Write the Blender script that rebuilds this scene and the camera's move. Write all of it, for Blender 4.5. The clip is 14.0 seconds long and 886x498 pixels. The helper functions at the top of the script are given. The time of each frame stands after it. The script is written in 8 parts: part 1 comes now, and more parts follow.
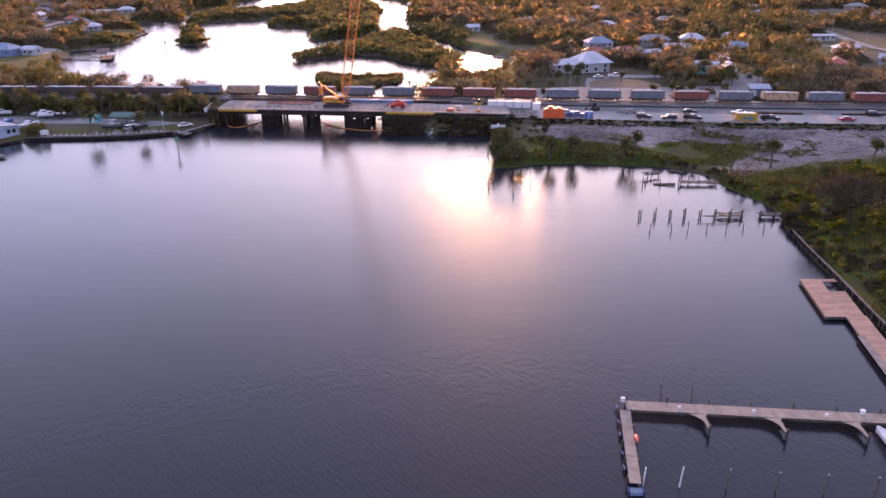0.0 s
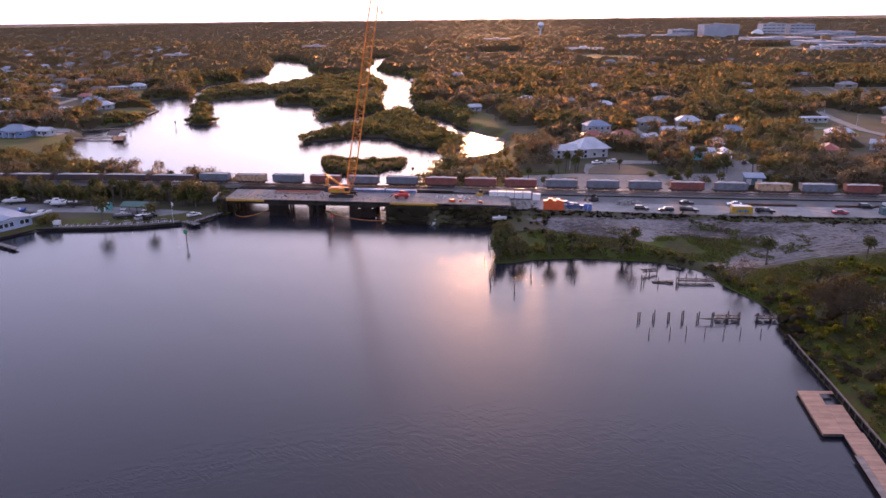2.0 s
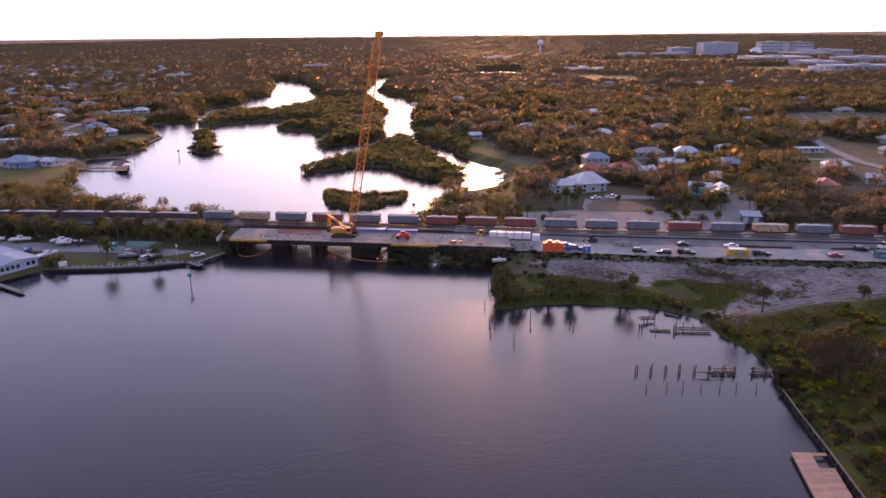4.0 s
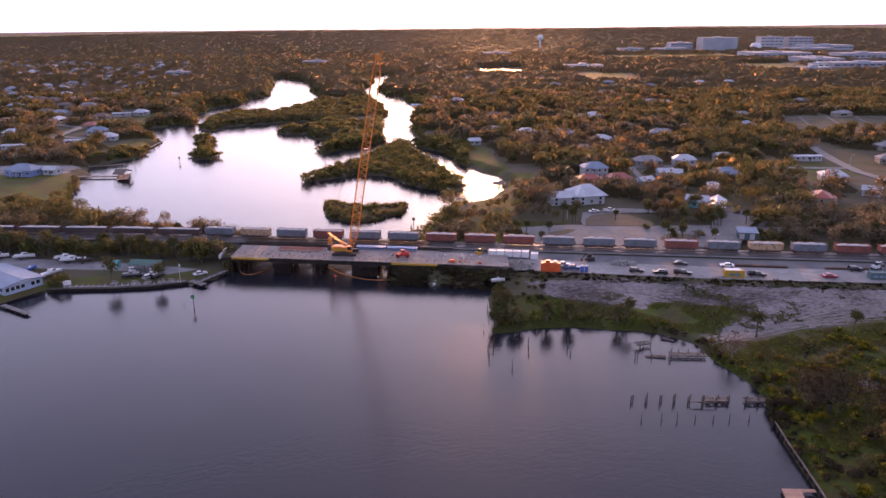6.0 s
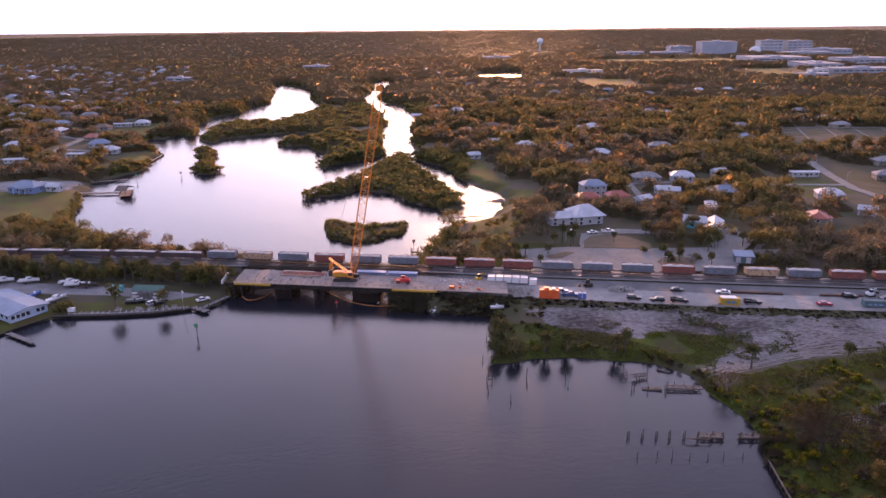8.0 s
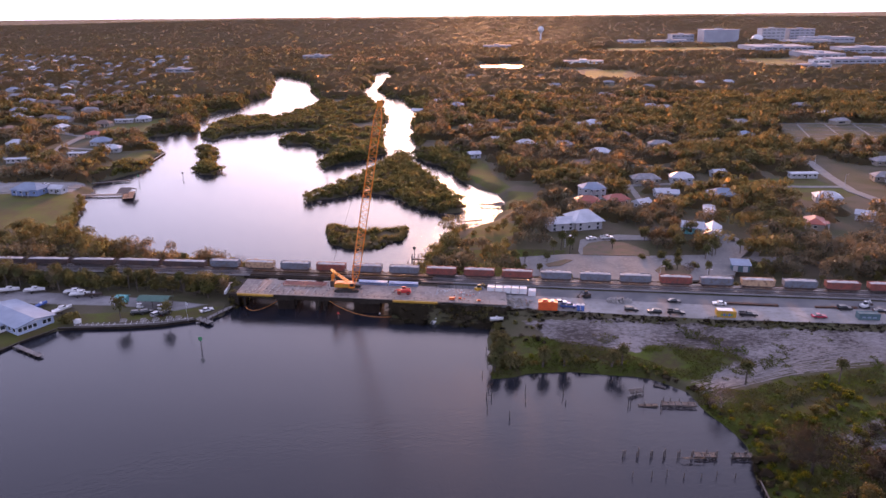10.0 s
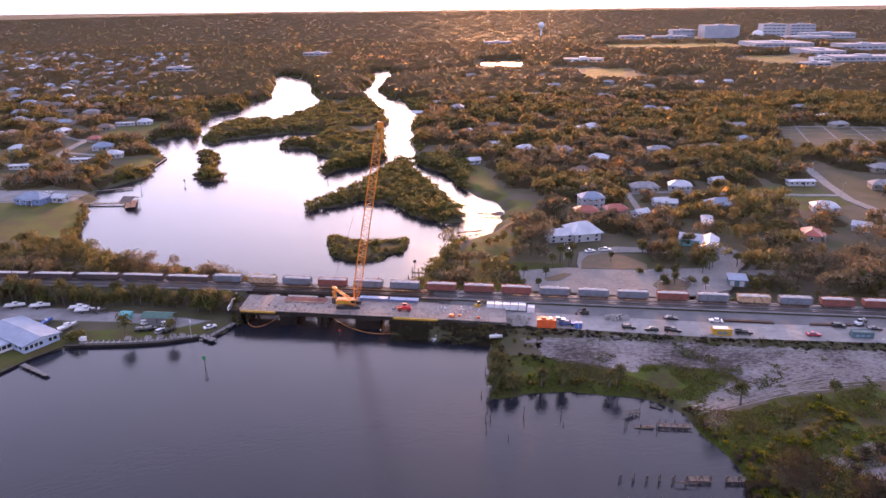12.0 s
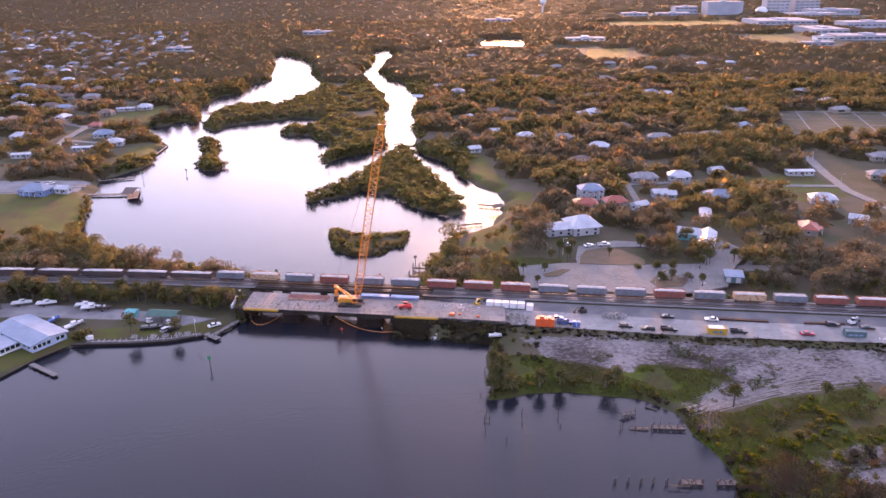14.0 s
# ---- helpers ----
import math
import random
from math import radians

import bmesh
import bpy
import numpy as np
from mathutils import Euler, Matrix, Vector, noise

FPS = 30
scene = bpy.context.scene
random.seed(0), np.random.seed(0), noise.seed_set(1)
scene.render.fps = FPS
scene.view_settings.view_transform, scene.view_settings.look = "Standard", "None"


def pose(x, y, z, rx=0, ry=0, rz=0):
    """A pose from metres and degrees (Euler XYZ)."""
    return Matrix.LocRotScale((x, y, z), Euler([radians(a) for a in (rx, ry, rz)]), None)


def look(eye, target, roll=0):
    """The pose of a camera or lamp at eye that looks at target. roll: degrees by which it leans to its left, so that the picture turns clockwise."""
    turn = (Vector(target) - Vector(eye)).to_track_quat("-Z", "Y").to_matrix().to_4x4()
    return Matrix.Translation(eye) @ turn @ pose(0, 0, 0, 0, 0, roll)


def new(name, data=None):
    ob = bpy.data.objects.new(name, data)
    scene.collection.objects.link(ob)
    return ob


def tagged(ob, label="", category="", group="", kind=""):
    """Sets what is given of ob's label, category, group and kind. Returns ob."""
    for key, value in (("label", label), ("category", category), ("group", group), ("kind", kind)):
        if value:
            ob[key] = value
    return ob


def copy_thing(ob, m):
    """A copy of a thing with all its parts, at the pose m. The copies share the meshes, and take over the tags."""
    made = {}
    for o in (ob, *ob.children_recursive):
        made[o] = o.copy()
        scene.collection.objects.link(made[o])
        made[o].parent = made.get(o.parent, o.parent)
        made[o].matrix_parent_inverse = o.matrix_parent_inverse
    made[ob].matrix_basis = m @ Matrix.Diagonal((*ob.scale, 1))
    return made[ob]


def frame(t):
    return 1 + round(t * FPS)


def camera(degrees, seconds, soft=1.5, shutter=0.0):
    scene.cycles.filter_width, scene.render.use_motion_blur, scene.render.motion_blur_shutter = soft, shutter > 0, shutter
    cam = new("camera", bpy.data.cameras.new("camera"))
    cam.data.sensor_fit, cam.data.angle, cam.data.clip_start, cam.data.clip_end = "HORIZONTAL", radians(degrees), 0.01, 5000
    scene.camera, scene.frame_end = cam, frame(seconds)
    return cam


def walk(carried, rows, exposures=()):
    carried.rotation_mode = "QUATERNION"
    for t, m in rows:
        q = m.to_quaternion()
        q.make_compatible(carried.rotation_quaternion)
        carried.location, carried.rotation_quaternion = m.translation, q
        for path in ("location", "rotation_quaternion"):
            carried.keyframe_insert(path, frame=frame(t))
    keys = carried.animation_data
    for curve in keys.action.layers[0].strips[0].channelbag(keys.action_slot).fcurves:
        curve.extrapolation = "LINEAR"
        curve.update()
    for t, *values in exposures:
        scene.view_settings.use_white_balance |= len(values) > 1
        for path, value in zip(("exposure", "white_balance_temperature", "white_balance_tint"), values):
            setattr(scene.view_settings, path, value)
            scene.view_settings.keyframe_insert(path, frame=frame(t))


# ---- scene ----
cam = camera(63.5, 14.0)
METRES, EYE, TILT, LEAN, TURN = 62.0, 62.0, -23.1, 0.8, 0.0
PATH = [
    (0, (-1.237, 1.549, 55.316), (-10.291, 222.804, -38.029), -0.67),
    (0.5, (-1.264, 1.534, 57.744), (-10.452, 223.198, -34.482), -0.65),
    (1, (-1.287, 1.517, 60.177), (-10.843, 228.228, -17.245), -0.63),
    (1.5, (-1.305, 1.497, 62.615), (-10.987, 228.898, -12.969), -0.61),
    (2, (-1.318, 1.476, 65.055), (-11.056, 229.441, -8.965), -0.60),
    (2.5, (-1.326, 1.452, 67.498), (-11.135, 230.341, -3.746), -0.59),
    (3, (-1.329, 1.425, 69.943), (-11.149, 231.011, 1.392), -0.57),
    (5.5, (-1.270, 1.259, 82.166), (-11.081, 229.756, 9.872), -0.54),
    (6, (-1.243, 1.219, 84.605), (-10.918, 229.745, 12.226), -0.54),
    (6.5, (-1.212, 1.176, 87.041), (-10.944, 229.881, 14.577), -0.54),
    (7, (-1.176, 1.131, 89.472), (-10.842, 229.946, 16.917), -0.54),
    (7.5, (-1.135, 1.084, 91.898), (-10.731, 229.821, 19.553), -0.54),
    (8, (-1.088, 1.035, 94.318), (-10.755, 229.871, 21.872), -0.55),
    (10.5, (-0.784, 0.753, 106.302), (-10.701, 227.718, 29.012), -0.60),
    (11, (-0.708, 0.690, 108.670), (-10.669, 227.659, 31.393), -0.62),
    (11.5, (-0.628, 0.624, 111.026), (-10.566, 227.453, 33.560), -0.63),
    (12, (-0.542, 0.556, 113.371), (-10.571, 226.929, 34.360), -0.65),
    (12.5, (-0.452, 0.486, 115.703), (-10.427, 226.239, 34.917), -0.67),
    (13, (-0.357, 0.413, 118.020), (-10.514, 225.490, 35.372), -0.69),
    (13.5, (-0.256, 0.339, 120.324), (-10.523, 224.754, 35.581), -0.72),
    (14, (-0.151, 0.262, 122.612), (-10.464, 223.803, 36.062), -0.74),
]
walk(cam, [(t, look(eye, target, roll)) for t, eye, target, roll in PATH],
     exposures=[(0.0, 1.85, 7750, 34), (1.0, 1.74, 7750, 34), (3.0, 1.44, 7900, 36), (7.5, 1.58, 8050, 37), (11.0, 1.93, 8050, 37), (14.0, 2.35, 8050, 37)])


# ---- world and sun ----
SUN_ELEV, SUN_AZ = 5.0, 2.0
SKY_STRENGTH = 0.20
HAZE = (1.92, 2.42, 3.95)  # milky evening haze, thinning towards the zenith and away from the sun
world = bpy.data.worlds.new("sky")
scene.world = world
world.use_nodes = True
wn = world.node_tree
sky = wn.nodes.new("ShaderNodeTexSky")
sky.sky_type = "NISHITA"
sky.sun_disc = False
sky.sun_elevation = radians(SUN_ELEV)
sky.sun_rotation = radians(SUN_AZ)
sky.air_density, sky.dust_density, sky.ozone_density = 1.0, 3.2, 3.0
haze = wn.nodes.new("ShaderNodeMix")
haze.data_type, haze.blend_type = "RGBA", "ADD"
haze.inputs["Factor"].default_value = 1.0
way = wn.nodes.new("ShaderNodeTexCoord")
lift = wn.nodes.new("ShaderNodeSeparateXYZ")
wn.links.new(way.outputs["Generated"], lift.inputs[0])
thin = wn.nodes.new("ShaderNodeMapRange")
thin.interpolation_type = "SMOOTHSTEP"
thin.inputs["From Min"].default_value, thin.inputs["From Max"].default_value = 0.2, 0.75
thin.inputs["To Min"].default_value, thin.inputs["To Max"].default_value = 1.2, 0.65
wn.links.new(lift.outputs["Z"], thin.inputs["Value"])
mist = wn.nodes.new("ShaderNodeMix")
mist.data_type, mist.blend_type = "RGBA", "MULTIPLY"
mist.inputs["Factor"].default_value = 1.0
mist.inputs["A"].default_value = (HAZE[0], HAZE[1], HAZE[2], 1)
side = wn.nodes.new("ShaderNodeMapRange")
side.inputs["From Min"].default_value, side.inputs["From Max"].default_value = -1.0, 1.0
wn.links.new(lift.outputs["Y"], side.inputs["Value"])
ring = wn.nodes.new("ShaderNodeMath")
ring.operation = "POWER"
ring.inputs[1].default_value = 7.0
wn.links.new(side.outputs["Result"], ring.inputs[0])
glow = wn.nodes.new("ShaderNodeMath")
glow.operation = "MULTIPLY_ADD"
glow.inputs[1].default_value, glow.inputs[2].default_value = 0.75, 0.45
wn.links.new(ring.outputs[0], glow.inputs[0])
both_ways = wn.nodes.new("ShaderNodeMath")
both_ways.operation = "MULTIPLY"
wn.links.new(thin.outputs["Result"], both_ways.inputs[0])
wn.links.new(glow.outputs[0], both_ways.inputs[1])
wn.links.new(both_ways.outputs[0], mist.inputs["B"])
wn.links.new(mist.outputs["Result"], haze.inputs["B"])
veil = wn.nodes.new("ShaderNodeMix")
veil.data_type, veil.blend_type = "RGBA", "MULTIPLY"
veil.inputs["Factor"].default_value = 1.0
veil.inputs["B"].default_value = (0.42, 0.42, 0.45, 1)
wn.links.new(sky.outputs["Color"], veil.inputs["A"])
wn.links.new(veil.outputs["Result"], haze.inputs["A"])
wn.links.new(haze.outputs["Result"], wn.nodes["Background"].inputs["Color"])
wn.nodes["Background"].inputs["Strength"].default_value = SKY_STRENGTH

sun = new("sun", bpy.data.lights.new("sun", "SUN"))
sun.data.energy, sun.data.angle, sun.data.color = 2.7, radians(11), (1.0, 0.55, 0.29)
_sd = Vector((math.sin(radians(SUN_AZ)) * math.cos(radians(SUN_ELEV)), math.cos(radians(SUN_AZ)) * math.cos(radians(SUN_ELEV)), math.sin(radians(SUN_ELEV))))
sun.matrix_world = look(_sd * 3000, (0, 0, 0))


# ---- materials ----
def mat(name, col, rough=0.8, metal=0.0, col2=None, scale=1.0, detail=8.0, bump=0.0, bump_scale=None, island=0.0, obj_random=0.0, fine=None, fine_scale=8.0, spec=0.5, transmission=0.0):
    """A surface with grain at two scales; island/obj_random: value spread from piece to piece."""
    m = bpy.data.materials.new(name)
    m.use_nodes = True
    t = m.node_tree
    b = t.nodes["Principled BSDF"]
    b.inputs["Roughness"].default_value, b.inputs["Metallic"].default_value = rough, metal
    b.inputs["Specular IOR Level"].default_value = spec
    b.inputs["Transmission Weight"].default_value = transmission
    geo = t.nodes.new("ShaderNodeNewGeometry")
    src = t.nodes.new("ShaderNodeRGB")
    src.outputs[0].default_value = (*col, 1)
    out = src.outputs[0]
    if col2:
        n = t.nodes.new("ShaderNodeTexNoise")
        n.inputs["Scale"].default_value, n.inputs["Detail"].default_value = scale, detail
        t.links.new(geo.outputs["Position"], n.inputs["Vector"])
        ramp = t.nodes.new("ShaderNodeMapRange")
        ramp.inputs["From Min"].default_value, ramp.inputs["From Max"].default_value = 0.36, 0.64
        t.links.new(n.outputs["Fac"], ramp.inputs["Value"])
        mx = t.nodes.new("ShaderNodeMix")
        mx.data_type = "RGBA"
        t.links.new(ramp.outputs["Result"], mx.inputs["Factor"])
        t.links.new(out, mx.inputs["A"])
        mx.inputs["B"].default_value = (*col2, 1)
        out = mx.outputs["Result"]
    if fine:
        n = t.nodes.new("ShaderNodeTexNoise")
        n.inputs["Scale"].default_value, n.inputs["Detail"].default_value = fine_scale, 4.0
        t.links.new(geo.outputs["Position"], n.inputs["Vector"])
        ramp = t.nodes.new("ShaderNodeMapRange")
        ramp.inputs["From Min"].default_value, ramp.inputs["From Max"].default_value = 0.5, 0.66
        t.links.new(n.outputs["Fac"], ramp.inputs["Value"])
        mx = t.nodes.new("ShaderNodeMix")
        mx.data_type = "RGBA"
        t.links.new(ramp.outputs["Result"], mx.inputs["Factor"])
        t.links.new(out, mx.inputs["A"])
        mx.inputs["B"].default_value = (*fine, 1)
        out = mx.outputs["Result"]
    spread = island or obj_random
    if spread:
        rnd = geo.outputs["Random Per Island"]
        if obj_random:
            rnd = t.nodes.new("ShaderNodeObjectInfo").outputs["Random"]
        mr = t.nodes.new("ShaderNodeMapRange")
        mr.inputs["To Min"].default_value, mr.inputs["To Max"].default_value = 1 - spread, 1 + spread
        t.links.new(rnd, mr.inputs["Value"])
        hs = t.nodes.new("ShaderNodeHueSaturation")
        t.links.new(mr.outputs["Result"], hs.inputs["Value"])
        t.links.new(out, hs.inputs["Color"])
        out = hs.outputs["Color"]
    t.links.new(out, b.inputs["Base Color"])
    if bump:
        n = t.nodes.new("ShaderNodeTexNoise")
        n.inputs["Scale"].default_value, n.inputs["Detail"].default_value = bump_scale or scale * 4, 5.0
        t.links.new(geo.outputs["Position"], n.inputs["Vector"])
        bp = t.nodes.new("ShaderNodeBump")
        bp.inputs["Strength"].default_value = 0.6
        bp.inputs["Distance"].default_value = bump
        t.links.new(n.outputs["Fac"], bp.inputs["Height"])
        t.links.new(bp.outputs["Normal"], b.inputs["Normal"])
    return m


def leaf_mat(name, col, col2, scale=0.09, trans=0.55, spread=0.14, gaps=0.30, onward=0.12, bump=0.0, spec=0.08):
    """Leaves: some light passes through them, part of it straight on towards the eye, and clumps have gaps; hue wanders from tree to tree."""
    m = mat(name, col, 0.6, 0, col2, scale, 6.0 if bump else 3.0, island=spread, spec=spec, bump=bump, bump_scale=0.35)
    t = m.node_tree
    b = t.nodes["Principled BSDF"]
    tint = b.inputs["Base Color"].links[0].from_socket
    tr = t.nodes.new("ShaderNodeBsdfTranslucent")
    t.links.new(tint, tr.inputs["Color"])
    fw = t.nodes.new("ShaderNodeBsdfRefraction")
    fw.inputs["Color"].default_value = (0.80, 0.50, 0.27, 1)
    fw.inputs["Roughness"].default_value, fw.inputs["IOR"].default_value = 0.85, 1.6
    gap = t.nodes.new("ShaderNodeBsdfTransparent")
    out = b.outputs[0]
    for share, node in ((trans, tr), (onward, fw), (gaps, gap)):
        mix = t.nodes.new("ShaderNodeMixShader")
        mix.inputs[0].default_value = share
        t.links.new(out, mix.inputs[1])
        t.links.new(node.outputs[0], mix.inputs[2])
        out = mix.outputs[0]
    t.links.new(out, t.nodes["Material Output"].inputs["Surface"])
    return m


def water_mat():
    m = bpy.data.materials.new("water")
    m.use_nodes = True
    t = m.node_tree
    b = t.nodes["Principled BSDF"]
    b.inputs["Base Color"].default_value = (0.014, 0.016, 0.022, 1)
    b.inputs["Roughness"].default_value, b.inputs["IOR"].default_value = 0.165, 1.33
    geo = t.nodes.new("ShaderNodeNewGeometry")
    prev = None
    for sc, dist, stretch, turn in ((2.3, 0.022, 0.22, 48), (0.05, 0.05, 0.6, 20), (4.4, 0.014, 0.3, 40), (0.9, 0.02, 0.4, -25)):
        tn = t.nodes.new("ShaderNodeMapping")
        tn.inputs["Rotation"].default_value = (0, 0, radians(turn))
        t.links.new(geo.outputs["Position"], tn.inputs["Vector"])
        mp = t.nodes.new("ShaderNodeMapping")
        mp.inputs["Scale"].default_value = (stretch, 1.0, 1.0)
        t.links.new(tn.outputs["Vector"], mp.inputs["Vector"])
        n = t.nodes.new("ShaderNodeTexNoise")
        n.inputs["Scale"].default_value, n.inputs["Detail"].default_value = sc, 2.0
        t.links.new(mp.outputs["Vector"], n.inputs["Vector"])
        bp = t.nodes.new("ShaderNodeBump")
        bp.inputs["Strength"].default_value, bp.inputs["Distance"].default_value = 1.0, dist
        t.links.new(n.outputs["Fac"], bp.inputs["Height"])
        if prev:
            t.links.new(prev.outputs["Normal"], bp.inputs["Normal"])
        prev = bp
    t.links.new(prev.outputs["Normal"], b.inputs["Normal"])
    return m


def ground_mat():
    """Dirt, with sand, grass, and lawn by land-cover masks whose edges are broken up by noise."""
    m = mat("ground", (0.105, 0.085, 0.06), 0.95, 0, (0.065, 0.065, 0.032), 0.06, 8.0, bump=0.15, bump_scale=0.9, spec=0.15)
    t = m.node_tree
    b = t.nodes["Principled BSDF"]
    geo = t.nodes.new("ShaderNodeNewGeometry")
    out = b.inputs["Base Color"].links[0].from_socket
    edge = t.nodes.new("ShaderNodeTexNoise")
    edge.inputs["Scale"].default_value, edge.inputs["Detail"].default_value = 0.22, 8.0
    edge.inputs["Roughness"].default_value = 0.65
    t.links.new(geo.outputs["Position"], edge.inputs["Vector"])
    for key, c1, c2, sc, soft, st in (
        ("grass", (0.062, 0.090, 0.012), (0.055, 0.046, 0.022), 0.45, 0.6, 1.0),
        ("lawn", (0.085, 0.10, 0.022), (0.085, 0.068, 0.028), 0.1, 0.15, 1.0),
        # orange yellow: the low sun's warmth on the fields is mixed into this colour
        ("sunlit_meadow", (0.23, 0.165, 0.035), (0.16, 0.12, 0.04), 0.05, 0.3, 1.0),
        ("sand", (0.255, 0.228, 0.222), (0.06, 0.048, 0.044), 1.1, 0.9, 0.55),
        ("gravel", (0.27, 0.262, 0.262), (0.19, 0.182, 0.18), 0.15, 0.12, 0.6),
    ):
        at = t.nodes.new("ShaderNodeAttribute")
        at.attribute_name = key
        n = t.nodes.new("ShaderNodeTexNoise")
        n.inputs["Scale"].default_value, n.inputs["Detail"].default_value = sc, 12.0
        n.inputs["Roughness"].default_value = 0.8
        mp = t.nodes.new("ShaderNodeMapping")
        mp.inputs["Scale"].default_value = (st, 1, 1)
        mp.inputs["Rotation"].default_value = (0, 0, radians(-14))
        t.links.new(geo.outputs["Position"], mp.inputs["Vector"])
        t.links.new(mp.outputs["Vector"], n.inputs["Vector"])
        wide = t.nodes.new("ShaderNodeTexNoise")
        wide.inputs["Scale"].default_value, wide.inputs["Detail"].default_value = 0.07, 7.0
        t.links.new(geo.outputs["Position"], wide.inputs["Vector"])
        both = t.nodes.new("ShaderNodeMix")
        both.inputs["Factor"].default_value = 0.38
        t.links.new(n.outputs["Fac"], both.inputs["A"])
        t.links.new(wide.outputs["Fac"], both.inputs["B"])
        r = t.nodes.new("ShaderNodeMapRange")
        r.inputs["From Min"].default_value, r.inputs["From Max"].default_value = 0.43, 0.56
        t.links.new(both.outputs["Result"], r.inputs["Value"])
        cm = t.nodes.new("ShaderNodeMix")
        cm.data_type = "RGBA"
        cm.inputs["A"].default_value, cm.inputs["B"].default_value = (*c1, 1), (*c2, 1)
        t.links.new(r.outputs["Result"], cm.inputs["Factor"])
        # mask + (noise - 0.5) * soft
        ma = t.nodes.new("ShaderNodeMath")
        ma.operation = "MULTIPLY_ADD"
        ma.inputs[1].default_value = soft * 2.2
        t.links.new(edge.outputs["Fac"], ma.inputs[0])
        sub = t.nodes.new("ShaderNodeMath")
        sub.operation = "SUBTRACT"
        t.links.new(at.outputs["Fac"], sub.inputs[0])
        sub.inputs[1].default_value = soft * 1.1
        t.links.new(sub.outputs[0], ma.inputs[2])
        mr = t.nodes.new("ShaderNodeMapRange")
        mr.inputs["From Min"].default_value, mr.inputs["From Max"].default_value = 0.42, 0.6
        t.links.new(ma.outputs[0], mr.inputs["Value"])
        mx = t.nodes.new("ShaderNodeMix")
        mx.data_type = "RGBA"
        t.links.new(mr.outputs["Result"], mx.inputs["Factor"])
        t.links.new(out, mx.inputs["A"])
        t.links.new(cm.outputs["Result"], mx.inputs["B"])
        out = mx.outputs["Result"]
    t.links.new(out, b.inputs["Base Color"])
    return m


M_WATER, M_GROUND = water_mat(), ground_mat()
M_ASPHALT = mat("asphalt", (0.105, 0.105, 0.112), 0.9, 0, (0.15, 0.147, 0.145), 0.15, bump=0.02, bump_scale=6)
M_LOT = mat("worn_asphalt", (0.135, 0.132, 0.13), 0.9, 0, (0.19, 0.182, 0.172), 0.12, bump=0.02, bump_scale=5, fine=(0.2, 0.19, 0.18), fine_scale=0.8)
M_HAUL = mat("crushed_shell", (0.31, 0.295, 0.285), 0.95, 0, (0.21, 0.20, 0.195), 0.12, bump=0.05, bump_scale=3, fine=(0.23, 0.21, 0.195), fine_scale=0.6)
M_BALLAST = mat("ballast", (0.15, 0.142, 0.142), 0.95, 0, (0.22, 0.205, 0.205), 0.2, bump=0.08, bump_scale=5)
M_CONC = mat("concrete", (0.36, 0.34, 0.32), 0.85, 0, (0.27, 0.255, 0.24), 0.4, bump=0.01, fine=(0.2, 0.185, 0.17), fine_scale=1.5)
M_REBAR = mat("coated_rebar", (0.45, 0.15, 0.11), 0.7, 0, (0.33, 0.11, 0.085), 1.5)
M_DECKC = mat("deck_concrete", (0.28, 0.222, 0.195), 0.85, 0, (0.18, 0.142, 0.13), 0.25, bump=0.02, fine=(0.30, 0.25, 0.225), fine_scale=0.9)
# bridge concrete with the shade beneath the decks put into its colour
M_SHADECONC = mat("shaded_concrete", (0.024, 0.018, 0.014), 0.95, 0, (0.042, 0.033, 0.026), 0.6, spec=0.2)
# near black; on the cofferdam panels this colour stands in for under-deck shade
M_NEARBLACK = mat("near_black_panel", (0.016, 0.011, 0.009), 0.95, 0, (0.03, 0.021, 0.016), 0.5, spec=0.15)
M_STEEL = mat("rail_steel", (0.32, 0.30, 0.30), 0.35, 0.9)
M_DARKSTEEL = mat("dark_steel", (0.05, 0.045, 0.045), 0.6, 0.3, (0.10, 0.06, 0.045), 0.7)
M_RUST = mat("rusty_steel", (0.14, 0.06, 0.035), 0.8, 0.2, (0.07, 0.045, 0.035), 0.8)
M_YELLOW = mat("yellow_paint", (0.54, 0.29, 0.03), 0.5, 0, (0.44, 0.23, 0.03), 0.8)
M_CRANE = mat("crane_yellow", (0.80, 0.235, 0.02), 0.45, 0, (0.66, 0.19, 0.02), 0.5)
M_CAR_RED = mat("oxide_red_steel", (0.30, 0.075, 0.055), 0.7, 0.1, (0.20, 0.06, 0.045), 0.5, fine=(0.12, 0.06, 0.05), fine_scale=1.2)
M_CAR_BLUE = mat("slate_blue_steel", (0.155, 0.18, 0.215), 0.7, 0.1, (0.125, 0.14, 0.165), 0.5, fine=(0.13, 0.115, 0.11), fine_scale=1.0)
M_CAR_TAN = mat("tan_steel", (0.50, 0.32, 0.19), 0.7, 0.1, (0.40, 0.25, 0.16), 0.5, fine=(0.25, 0.15, 0.10), fine_scale=1.0)
M_CAR_DARK = mat("dark_gondola_steel", (0.06, 0.05, 0.055), 0.7, 0.2, (0.10, 0.06, 0.05), 0.4)
M_LOAD = mat("crushed_stone", (0.50, 0.47, 0.46), 0.95, 0, (0.36, 0.34, 0.33), 0.8, bump=0.1, bump_scale=3)
M_WOOD = mat("weathered_planks", (0.30, 0.262, 0.222), 0.85, 0, (0.22, 0.19, 0.16), 0.8, bump=0.01, obj_random=0.1)
M_REDWOOD = mat("reddish_planks", (0.36, 0.225, 0.165), 0.8, 0, (0.28, 0.175, 0.13), 0.7, obj_random=0.15)
